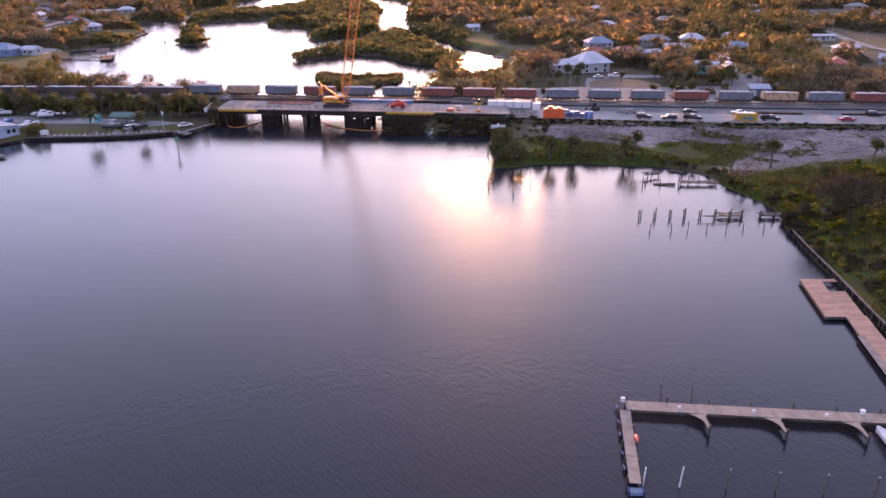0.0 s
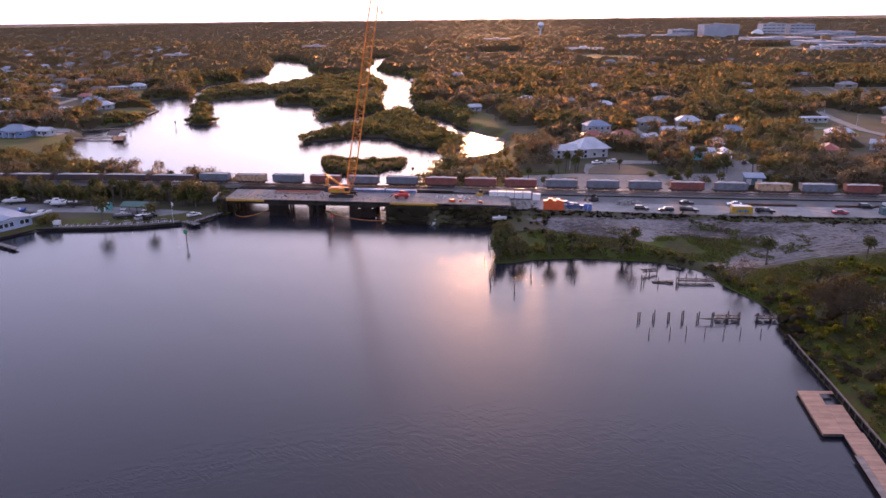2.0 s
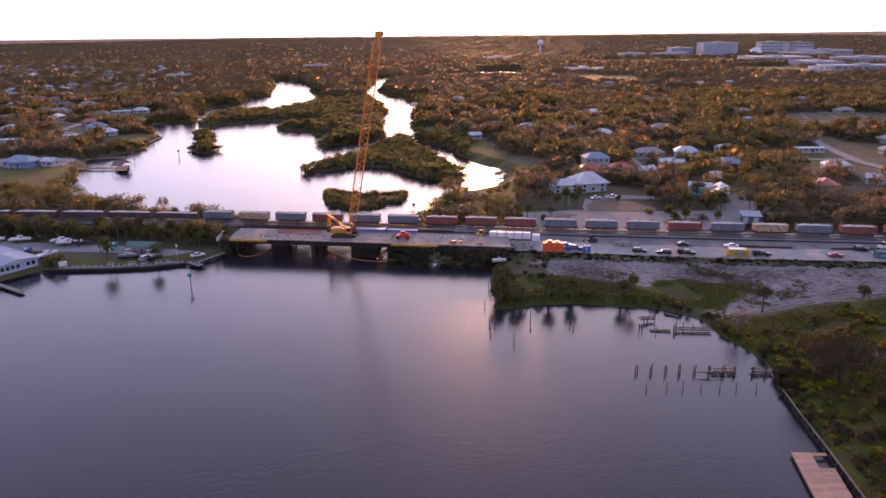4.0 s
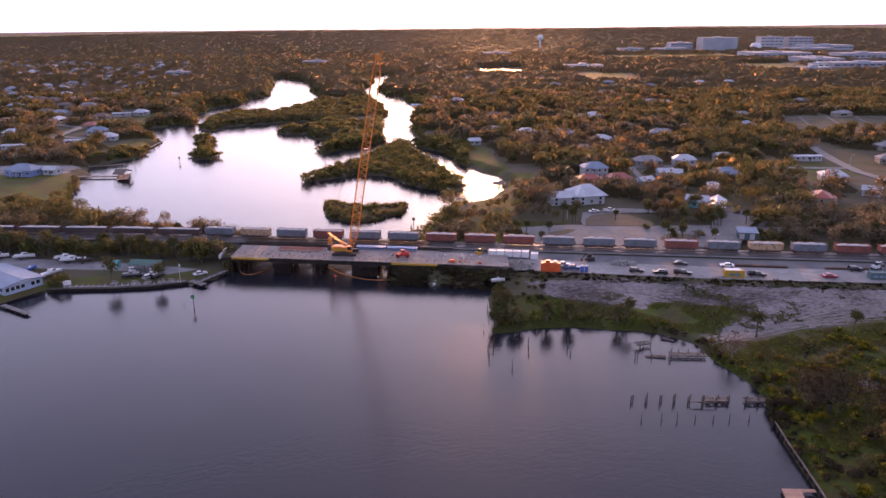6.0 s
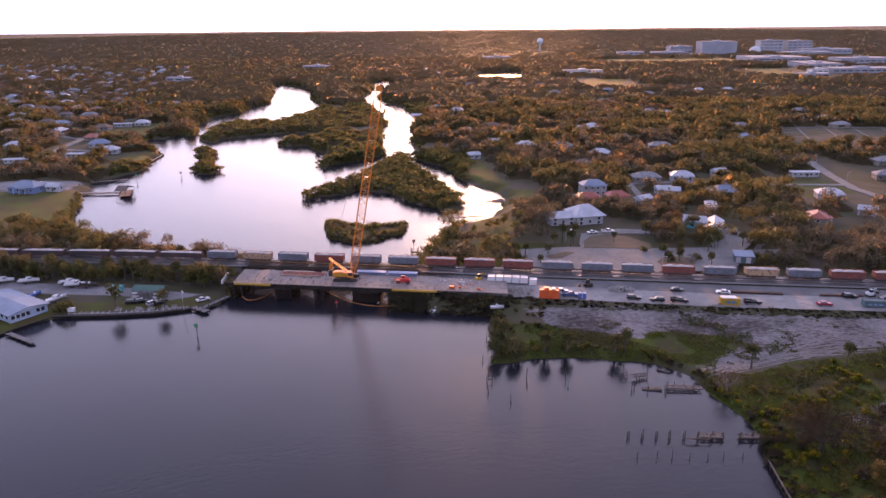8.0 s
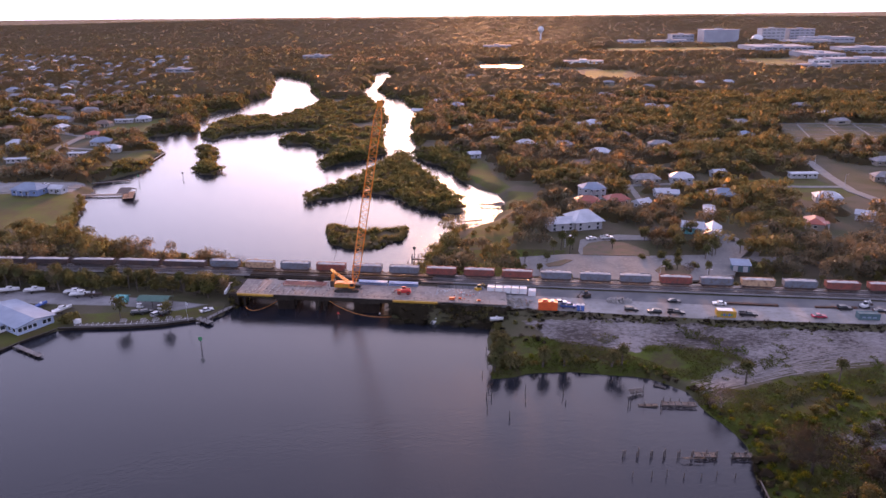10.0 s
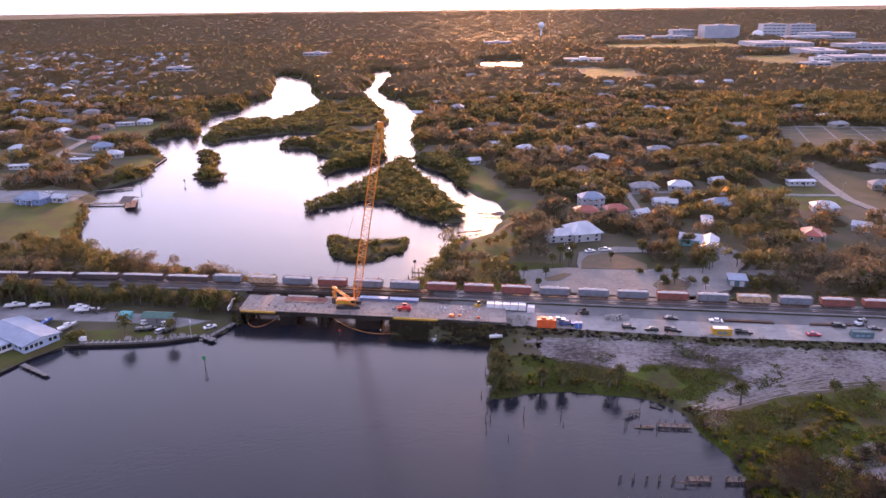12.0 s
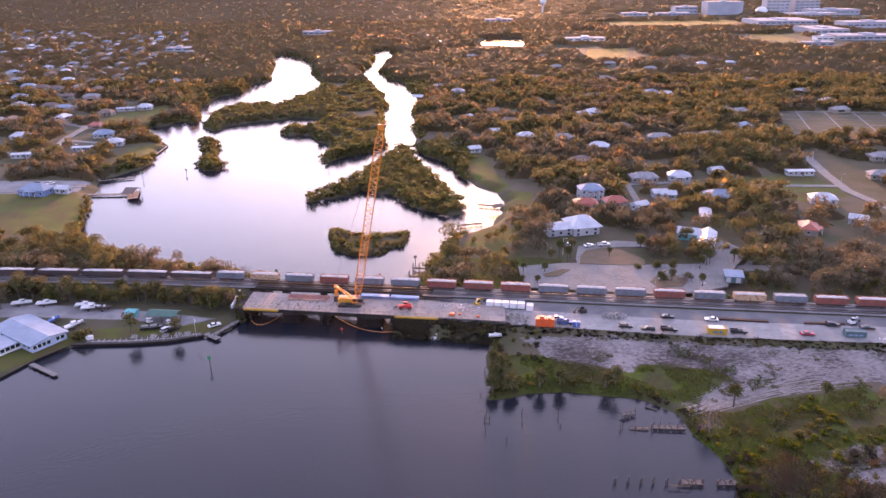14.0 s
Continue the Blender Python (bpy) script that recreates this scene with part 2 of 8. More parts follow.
M_DARKWOOD = mat("dark_wood", (0.055, 0.042, 0.035), 0.85, 0, (0.10, 0.08, 0.065), 1.2)
M_WHITE = mat("white_paint", (0.70, 0.70, 0.70), 0.55, 0, (0.60, 0.60, 0.60), 0.3)
# white siding made darker: the shade of the backlit walls is in the colour
M_HOUSEWHITE = mat("shaded_white_siding", (0.40, 0.40, 0.41), 0.7, 0, (0.32, 0.32, 0.33), 0.3)
M_ROOF_WHITE = mat("white_metal_roof", (0.48, 0.50, 0.54), 0.5, 0.0, (0.37, 0.39, 0.43), 0.25)
M_ROOF_GREY = mat("grey_shingles", (0.30, 0.29, 0.30), 0.9, 0, (0.20, 0.195, 0.20), 0.5)
M_ROOF_BROWN = mat("brown_shingles", (0.20, 0.14, 0.115), 0.9, 0, (0.14, 0.10, 0.085), 0.5)
M_ROOF_RED = mat("red_metal_roof", (0.42, 0.10, 0.065), 0.5, 0, (0.33, 0.085, 0.06), 0.4)
M_ROOF_BLUE = mat("pale_blue_metal_roof", (0.21, 0.275, 0.36), 0.6, 0.0, (0.17, 0.225, 0.30), 0.3)
M_ROOF_GREEN = mat("green_metal_roof", (0.03, 0.11, 0.085), 0.5, 0, (0.04, 0.13, 0.10), 0.5)
M_TEAL = mat("teal_paint", (0.06, 0.42, 0.42), 0.6, 0, (0.07, 0.36, 0.36), 0.5)
M_BLUEPAINT = mat("blue_paint", (0.05, 0.13, 0.38), 0.55)
M_TANWALL = mat("weathered_tan_stucco", (0.30, 0.26, 0.21), 0.85, 0, (0.24, 0.205, 0.17), 0.4)
M_BLUEWALL = mat("blue_cladding", (0.15, 0.24, 0.42), 0.7, 0, (0.12, 0.2, 0.36), 0.2)
M_PALEBLUE = mat("pale_blue_boards", (0.36, 0.45, 0.58), 0.7, 0, (0.31, 0.39, 0.5), 0.3)
M_GREYWALL = mat("grey_cladding", (0.42, 0.43, 0.46), 0.7, 0, (0.34, 0.35, 0.38), 0.1)
M_GLASS = mat("window_glass", (0.02, 0.025, 0.03), 0.08, 0.0, spec=0.7)
M_BLACK = mat("black_rubber", (0.02, 0.02, 0.02), 0.8)
M_ORANGE = mat("orange_paint", (0.80, 0.13, 0.03), 0.5, 0, (0.66, 0.10, 0.03), 0.6)
M_RED = mat("red_paint", (0.60, 0.04, 0.035), 0.5)
M_GREENSIGN = mat("green_paint", (0.02, 0.25, 0.10), 0.5)
M_BARK = mat("bark", (0.12, 0.095, 0.075), 0.95, 0, (0.07, 0.055, 0.045), 2.0)
M_PALEBARK = mat("pale_bark", (0.30, 0.25, 0.215), 0.95, 0, (0.22, 0.18, 0.155), 2.0)
M_DARKBARK = mat("dark_bark", (0.045, 0.037, 0.032), 0.95, 0, (0.03, 0.025, 0.022), 2.0)
M_LEAF_OAK = leaf_mat("oak_leaves", (0.125, 0.127, 0.05), (0.18, 0.152, 0.066))
M_LEAF_MANG = leaf_mat("mangrove_leaves", (0.135, 0.142, 0.045), (0.19, 0.165, 0.06), 0.05, onward=0.10)
M_LEAF_GREY = leaf_mat("grey_brown_twigs", (0.175, 0.152, 0.105), (0.145, 0.13, 0.078), 0.07, 0.5, onward=0.17)
M_LEAF_DULL = leaf_mat("dull_winter_leaves", (0.055, 0.045, 0.03), (0.08, 0.062, 0.04), 0.2, 0.12, gaps=0.2, onward=0.0, spec=0.0)
M_TWIG = leaf_mat("pale_twigs", (0.17, 0.135, 0.125), (0.13, 0.105, 0.10), 0.1, 0.25, onward=0.0, spec=0.0)
M_LEAF_ORANGE = leaf_mat("rust_leaves", (0.20, 0.12, 0.055), (0.16, 0.11, 0.055), 0.08)
M_REED = leaf_mat("reed_blades", (0.17, 0.145, 0.06), (0.12, 0.115, 0.05), 0.15, 0.5, gaps=0.0, onward=0.04)
M_LEAF_PALM = leaf_mat("palm_fronds", (0.075, 0.08, 0.032), (0.115, 0.10, 0.045), 0.1, 0.15, gaps=0.1, onward=0.0, spec=0.0)
M_LEAF_YELLOW = leaf_mat("yellow_green_leaves", (0.25, 0.205, 0.02), (0.10, 0.14, 0.02), 0.35, onward=0.03)
M_LEAF_FRESH = leaf_mat("fresh_green_leaves", (0.13, 0.175, 0.018), (0.17, 0.18, 0.022), 0.3, gaps=0.15, onward=0.02)
M_GRASS = leaf_mat("grass_blades", (0.075, 0.10, 0.014), (0.085, 0.07, 0.028), 0.12, gaps=0.05, onward=0.0)
M_CANOPY = leaf_mat("mixed_treetops", (0.105, 0.105, 0.046), (0.175, 0.145, 0.095), 0.018, 0.5, 0.0, gaps=0.2, onward=0.42, bump=0.7)


# ---- mesh helpers ----
def part(name, bm, material, parent=None, label="", smooth=False):
    me = bpy.data.meshes.new(name)
    bm.to_mesh(me)
    bm.free()
    me.materials.append(material)
    if smooth:
        me.polygons.foreach_set("use_smooth", [True] * len(me.polygons))
    ob = new(name, me)
    if parent:
        ob.parent = parent
    if label:
        ob["label"] = label
    return ob


def box(bm, x0, y0, z0, x1, y1, z1, m=None):
    vs = [bm.verts.new(Vector(p) if m is None else m @ Vector(p)) for p in ((x0, y0, z0), (x1, y0, z0), (x1, y1, z0), (x0, y1, z0), (x0, y0, z1), (x1, y0, z1), (x1, y1, z1), (x0, y1, z1))]
    for f in ((3, 2, 1, 0), (4, 5, 6, 7), (0, 1, 5, 4), (1, 2, 6, 5), (2, 3, 7, 6), (3, 0, 4, 7)):
        bm.faces.new([vs[i] for i in f])
    return bm


def boxes(*rows):
    bm = bmesh.new()
    for r in rows:
        box(bm, *r)
    return bm


def rod(bm, a, b, r0, r1=None, n=6, caps=True):
    """A tapered rod from a to b."""
    a, b = Vector(a), Vector(b)
    r1 = r0 if r1 is None else r1
    d = (b - a).normalized()
    u = d.orthogonal().normalized()
    v = d.cross(u)
    rings = []
    for c, r in ((a, r0), (b, r1)):
        rings.append([bm.verts.new(c + (u * math.cos(2 * math.pi * i / n) + v * math.sin(2 * math.pi * i / n)) * r) for i in range(n)])
    for i in range(n):
        bm.faces.new((rings[0][i], rings[0][(i + 1) % n], rings[1][(i + 1) % n], rings[1][i]))
    if caps:
        bm.faces.new(rings[0][::-1])
        bm.faces.new(rings[1])
    return bm


def rods(*rows, n=6):
    bm = bmesh.new()
    for r in rows:
        rod(bm, *r, n=n)
    return bm


def prism(bm, profile, x0, x1):
    """Extrudes a (y, z) outline along x."""
    a = [bm.verts.new((x0, y, z)) for y, z in profile]
    b = [bm.verts.new((x1, y, z)) for y, z in profile]
    n = len(profile)
    for i in range(n):
        bm.faces.new((a[i], a[(i + 1) % n], b[(i + 1) % n], b[i]))
    bm.faces.new(a[::-1])
    bm.faces.new(b)
    return bm


def slab(bm, pts, z0, z1):
    """A flat plate with the outline pts."""
    a = [bm.verts.new((x, y, z0)) for x, y in pts]
    b = [bm.verts.new((x, y, z1)) for x, y in pts]
    n = len(pts)
    for i in range(n):
        bm.faces.new((a[i], a[(i + 1) % n], b[(i + 1) % n], b[i]))
    bm.faces.new(a[::-1])
    bm.faces.new(b)
    return bm


def thing(name, m, label, category, group="", kind=""):
    ob = new(name)
    ob.matrix_world = m
    return tagged(ob, label, category, group, kind)


def quick_mesh(name, verts, faces_n, material, outward=None):
    """A mesh of quads from an (n*4, 3) array; every four corners are one face."""
    me = bpy.data.meshes.new(name)
    nv = len(verts)
    nf = nv // faces_n
    me.vertices.add(nv)
    me.vertices.foreach_set("co", np.ascontiguousarray(verts, dtype=np.float32).ravel())
    me.loops.add(nv)
    me.loops.foreach_set("vertex_index", np.arange(nv, dtype=np.int32))
    me.polygons.add(nf)
    me.polygons.foreach_set("loop_start", np.arange(0, nv, faces_n, dtype=np.int32))
    me.update(calc_edges=True)
    me.validate()
    me.materials.append(material)
    if outward is not None:
        # leaves of one clump are shaded softly, as one rounded mass
        nr = np.repeat(outward + np.array((0.0, 0.0, 0.3)), faces_n, axis=0)
        nr /= np.linalg.norm(nr, axis=1, keepdims=True) + 1e-9
        me.polygons.foreach_set("use_smooth", np.ones(nf, dtype=bool))
        me.normals_split_custom_set_from_vertices(nr.astype(np.float32))
    return me


def fbm(x, y, s, seed=0.0):
    """A cheap smooth noise of the plan, about -1 to 1."""
    v = 0
    for k, (a, w) in enumerate(((1.0, 1.0), (2.13, 0.5), (4.31, 0.27), (8.7, 0.13))):
        p = seed * 3.7 + k * 1.9
        v = v + w * np.sin(x * a / s + 1.7 * np.sin(y * a / s * 0.8 + p) + p) * np.cos(y * a / s * 1.1 + 1.3 * np.sin(x * a / s * 0.7 - p) + p * 2)
    return v / 1.2


# ---- the plan ----
def sdf(poly, x, y):
    """Signed distance to an outline, inside negative."""
    px = np.array([p[0] for p in poly], float)
    py = np.array([p[1] for p in poly], float)
    best = np.full(x.shape, 1e9)
    inside = np.zeros(x.shape, bool)
    for i in range(len(px)):
        ax, ay = px[i], py[i]
        bx, by = px[(i + 1) % len(px)], py[(i + 1) % len(px)]
        dx, dy = bx - ax, by - ay
        h = np.clip(((x - ax) * dx + (y - ay) * dy) / (dx * dx + dy * dy + 1e-9), 0, 1)
        best = np.minimum(best, (x - ax - h * dx) ** 2 + (y - ay - h * dy) ** 2)
        if ay != by:
            c = ((ay > y) != (by > y)) & (x < (bx - ax) * (y - ay) / (by - ay) + ax)
            inside ^= c
    d = np.sqrt(best)
    return np.where(inside, -d, d)


BAY = [(-420, -150), (-260, 40), (-185, 150), (-155, 197), (-150, 209), (-143, 219), (-136, 220), (-121, 221), (-109, 223), (-98, 227), (-90, 232),
       (-89, 240), (-89, 280), (-30, 280), (-29, 241), (-22, 236.5), (-12, 231.5), (-3, 227.5), (5, 224), (4, 208), (4, 188), (16, 192), (28, 194), (45, 191), (53, 188), (60, 182), (62, 172), (66, 163), (67.5, 157), (66.5, 150),
       (65, 144), (64, 134), (63.5, 119), (62.5, 101), (62, 70), (64, 20), (90, -60), (200, -150)]
WEST_SHORE = [(-95, 284), (-140, 296), (-178, 312), (-203, 340), (-227, 400), (-241, 440), (-226, 465), (-232, 489), (-236, 529), (-250, 553), (-272, 583), (-281, 609), (-268, 612), (-268, 640), (-248, 622), (-250, 640),
              (-273, 708), (-274, 765), (-260, 800), (-262, 853), (-252, 890), (-279, 1015), (-318, 1158), (-308, 1185), (-281, 1150), (-241, 1076), (-217, 970), (-179, 860)]
PENINSULA = [(-174, 822), (-177, 770), (-186, 738), (-194, 706), (-206, 718), (-220, 707), (-233, 700), (-242, 682), (-239, 640), (-233, 598), (-218, 588), (-213, 612), (-198, 620), (-178, 637), (-160, 650), (-145, 644), (-138, 640),
             (-134, 598), (-153, 602), (-161, 592), (-166, 581), (-152, 567), (-136, 571), (-124, 553), (-114, 543), (-103, 526), (-101, 508), (-110, 493), (-102, 479), (-97, 491), (-86, 503), (-75, 516), (-67, 530)]
EAST_SHORE = [(-77, 600), (-82, 687), (-107, 811), (-128, 871), (-152, 950), (-146, 1040), (-153, 1130), (-170, 1216), (-150, 1268), (-125, 1150), (-126, 970), (-104, 882), (-90, 880), (-74, 810), (-50, 742), (-60, 688), (-52, 596),
              (-45, 530), (-34, 503), (-20, 484), (-9, 451), (2, 424), (13, 409), (18, 391), (15, 372), (5, 345), (-13, 329), (-19, 303), (-24, 286), (-30, 276), (-86, 274)]
LAGOON = WEST_SHORE + PENINSULA + EAST_SHORE
ISLAND = [(-94, 388), (-98, 397), (-91, 409), (-78, 431), (-72, 455), (-64, 485), (-58, 520), (-50, 524), (-46, 506), (-37, 470), (-26, 440), (-17, 414), (-9, 392), (-7, 371), (-15, 367), (-31, 377), (-50, 408), (-68, 413), (-79, 399)]
ISLET_NEAR = [(-74, 342), (-71, 326), (-65, 313), (-57, 307), (-48, 310), (-42, 315), (-36, 321), (-34, 337), (-44, 334), (-58, 337)]
ISLET_FAR = [(-219, 548), (-205, 533), (-198, 512), (-190, 494), (-191, 474), (-182, 461), (-172, 458), (-170, 470), (-183, 490), (-190, 508), (-198, 536), (-207, 549)]
POND_A = [(8, 1292), (76, 1284), (92, 1340), (86, 1430), (18, 1436)]
POND_B = [(205, 1560), (240, 1550), (245, 1590), (210, 1600)]
POND_C = [(130, 1250), (190, 1240), (205, 1262), (150, 1275)]
ROAD_X, ROAD_Y = (-300, -200, -85, -12, 23, 80, 139, 320), (258, 254, 240, 233, 229, 222, 218.5, 205)
RAIL_X, RAIL_Y = (-400, -200, -140, -90, -53, -8, 56, 148, 400), (274, 269, 267.5, 264.3, 261, 257, 251, 243, 221)
DECK_Z, RAIL_Z, BANK_Z = 5.9, 5.4, 4.6


def road_y(x):
    return np.interp(x, ROAD_X, ROAD_Y)


def rail_y(x):
    return np.interp(x, RAIL_X, RAIL_Y)


def shore(x, y):
    """Distance to the nearest water's edge; negative on water."""
    wob = np.where(x > 55, 0.7, 1.5) * fbm(x, y, 9.0, 1.0)
    far = 4.0 * fbm(x, y, 26.0, 2.0) * np.clip((y - 300) / 250, 0, 1)
    w = sdf(BAY, x, y) + wob * np.clip((y - 125) / 40, 0, 1) * np.where((x < -84) & (y < 236), 0.15, 1.0)
    lag = sdf(LAGOON, x, y) + wob + far
    d = np.minimum(w, lag)
    for isle in (ISLAND, ISLET_NEAR, ISLET_FAR):
        d = np.maximum(d, -(sdf(isle, x, y) + wob * 1.3))
    for pond in (POND_A, POND_B, POND_C):
        d = np.minimum(d, sdf(pond, x, y) + far)
    return d


def height(x, y, d=None):
    d = shore(x, y) if d is None else d
    base = 1.2 + 2.0 * np.clip((y - 275) / 40, 0, 1) * (sdf(ISLAND, x, y) > 3) * (sdf(ISLET_NEAR, x, y) > 3)
    field = (x > 6) & (y > 150) & (y < 235)
    base = np.where(field, 1.2 + 2.7 * np.clip((y - 188) / (road_y(x) - 4 - 188), 0, 1) * np.clip((x - 6) / 10, 0, 1), base)
    h = np.clip(d * 0.55, -1.8, base) + 0.12 * fbm(x, y, 7.0) * (d > 3)
    # causeway of road and rail
    ry, ly = road_y(x), rail_y(x)
    left = x < -88.5
    lo = np.where(left, ly - 5.0, ry - 1.5)
    hi = ly + np.where(x > -20, 5.5, 5.0)
    bank = BANK_Z - np.clip(lo - y, 0, 30) * 0.95 - np.clip(y - hi, 0, 30) * 0.6
    gap = (x > -88.5) & (x < -29)
    bank = np.where(gap, -5.0, bank)
    h = np.where(d > np.where((x > -29) & (y < 250), -14, -6), np.maximum(h, np.where(bank > -1.0, bank, -9)), h)
    r = np.hypot(x, y)
    h = h + 36 * np.clip((y - 2100) / 2800, 0, 1.6) ** 2
    return h


SAND = [(16, 222), (40, 224), (80, 218.5), (150, 214), (152, 194), (132, 197), (112, 199), (97, 196), (85, 191), (76, 185), (67, 183), (70, 192), (82, 199), (78, 203), (54, 207), (50, 203), (34, 206), (24, 211)]
SAND_PATCH = [(88, 160), (104, 167), (128, 165), (140, 148), (124, 132), (106, 138), (110, 150), (98, 152)]
GRASSES = [[(4, 186), (6, 214), (24, 211), (50, 203), (54, 207), (80, 204), (82, 197), (70, 190), (64, 176), (66, 186), (40, 191)],
           [(62, 90), (64, 140), (65.5, 158), (60, 174), (62, 184), (76, 182), (88, 189), (104, 192), (120, 196), (132, 184), (140, 172), (112, 168), (100, 156), (96, 140), (92, 110), (88, 90)],
           [(-86, 280), (-20, 280), (-10, 300), (40, 300), (40, 262), (100, 262), (100, 255), (-14, 256)]]
LAWNS = [[(-156, 200), (-142, 222), (-97, 229), (-92, 238), (-118, 233), (-140, 231), (-170, 205)],
         [(-320, 326), (-208, 326), (-206, 345), (-222, 378), (-232, 396), (-300, 402)], [(-254, 478), (-236, 488), (-240, 532), (-254, 520)], [(-330, 596), (-288, 598), (-283, 640), (-291, 662), (-300, 699), (-330, 660)],
         [(-6, 312), (18, 318), (22, 336), (6, 346)], [(16, 364), (30, 362), (34, 400), (20, 404)],
                  [(160, 430), (180, 380), (215, 395), (205, 440)],
         [(-44, 535), (-26, 526), (0, 505), (9, 478), (12, 445), (22, 412), (17, 404), (4, 424), (-6, 452), (-19, 484), (-32, 508)], [(-12, 306), (-6, 302), (14, 304), (15, 318), (4, 322)]]
MEADOWS = [[(160, 1078), (222, 1088), (250, 1222), (182, 1208)], [(493, 1338), (553, 1311), (613, 1460), (539, 1468)], [(266, 1777), (574, 1680), (672, 1975), (374, 1930)]]
CEMETERY = [(240, 545), (345, 528), (376, 640), (268, 650)]
GRAVELS = [[(-260, 236), (-168, 240), (-130, 238), (-108, 234), (-98, 240), (-128, 246), (-175, 252), (-260, 250)], [(-290, 395), (-236, 400), (-240, 425), (-300, 425)]]


def axis(*spans):
    """Grid lines from spans (start, end, step); a negative step grows outwards."""
    out = []
    for a, b, s in spans:
        if s > 0:
            out += list(np.arange(a, b, s))
        else:
            v, st = a, -s
            while v < b:
                out.append(v)
                st *= 1.12
                v += st
    return np.array(out)


def build_ground():
    xs = axis((-200, 152, 2.0))
    left = -200 - (axis((0, 140, 3.0), (140, 4300, -5.0)) + 3)
    right = axis((152, 4300, -3.0))
    xs = np.concatenate((left[::-1], xs, right))
    ys = np.concatenate((-(axis((0, 3000, -8.0)))[::-1] + 52, axis((60, 420, 2.0), (420, 800, 4.0), (800, 1350, 6.0), (1350, 5200, -7.0))))
    gx, gy = np.meshgrid(xs, ys)
    x, y = gx.ravel(), gy.ravel()
    d = shore(x, y)
    z = height(x, y, d)
    far = np.clip((np.hypot(x, y) - 2200) / 400, 0, 1)
    z = z + far * 2.5 * fbm(x, y, 60.0, 4.0)
    nx, ny = len(xs), len(ys)
    idx = np.arange(nx * ny).reshape(ny, nx)
    quads = np.stack((idx[:-1, :-1], idx[:-1, 1:], idx[1:, 1:], idx[1:, :-1]), -1).reshape(-1, 4)
    me = bpy.data.meshes.new("ground")
    me.vertices.add(nx * ny)
    me.vertices.foreach_set("co", np.stack((x, y, z), 1).astype(np.float32).ravel())
    me.loops.add(quads.size)
    me.loops.foreach_set("vertex_index", quads.astype(np.int32).ravel())
    me.polygons.add(len(quads))
    me.polygons.foreach_set("loop_start", np.arange(0, quads.size, 4, dtype=np.int32))
    me.update(calc_edges=True)
    me.polygons.foreach_set("use_smooth", np.ones(len(quads), bool))
    for key, polys in (("sand", [SAND, SAND_PATCH]), ("grass", GRASSES), ("lawn", LAWNS), ("sunlit_meadow", MEADOWS), ("gravel", GRAVELS)):
        v = np.zeros(len(x))
        near = (np.abs(x) < 900) & (y < 2300) & (y > 50)
        for p in polys:
            v[near] = np.maximum(v[near], np.clip(0.5 - sdf(p, x[near], y[near]) / 6.0, 0, 1))
        at = me.attributes.new(key, "FLOAT", "POINT")
        at.data.foreach_set("value", v.astype(np.float32))
    me.materials.append(M_GROUND)
    return tagged(new("ground", me), "sandy and grassy flat ground with scrub to the horizon", "ground", kind="structure")


build_ground()
bm = bmesh.new()
vs = [bm.verts.new(p) for p in ((-2500, -3000, 0), (2500, -3000, 0), (2500, 1900, 0), (-2500, 1900, 0))]
bm.faces.new(vs)
tagged(part("water", bm, M_WATER), "calm dark river water with fine ripples", "water", kind="structure")


def strip(name, xs, lo, hi, z, material, label, category="road"):
    """A long level strip that follows the plan, with a little thickness."""
    bm = bmesh.new()
    rows = []
    for x in xs:
        a, b = float(lo(x)), float(hi(x))
        zz = z(x) if callable(z) else z
        rows.append([bm.verts.new(p) for p in ((x, a, zz), (x, b, zz), (x, b, zz - 0.25), (x, a, zz - 0.25))])
    for p, q in zip(rows[:-1], rows[1:]):
        for i in range(4):
            bm.faces.new((p[i], p[(i + 1) % 4], q[(i + 1) % 4], q[i])[::-1])
    bm.faces.new(rows[0])
    bm.faces.new(rows[-1][::-1])
    return tagged(part(name, bm, material), label, category, kind="structure")


# ---- road, railway ----
SX = np.arange(-14, 330, 6.0)
strip("haul_road", SX, lambda x: road_y(x) + 0.3, lambda x: road_y(x) + 12.5, BANK_Z + 0.12, M_HAUL, "pale crushed shell construction road on the causeway")
strip("road", SX, lambda x: road_y(x) + 12.5, lambda x: rail_y(x) - 5.2, BANK_Z + 0.06, M_ASPHALT, "grey asphalt lane beside the railway")
for x0, x1 in ((-600, -88), (-16, 420)):
    strip("ballast", np.arange(x0, x1 + 1, 4.0), lambda x: rail_y(x) - 4.4, lambda x: rail_y(x) + 4.4, RAIL_Z - 0.25, M_BALLAST, "grey stone ballast bed of the railway", "ballast")


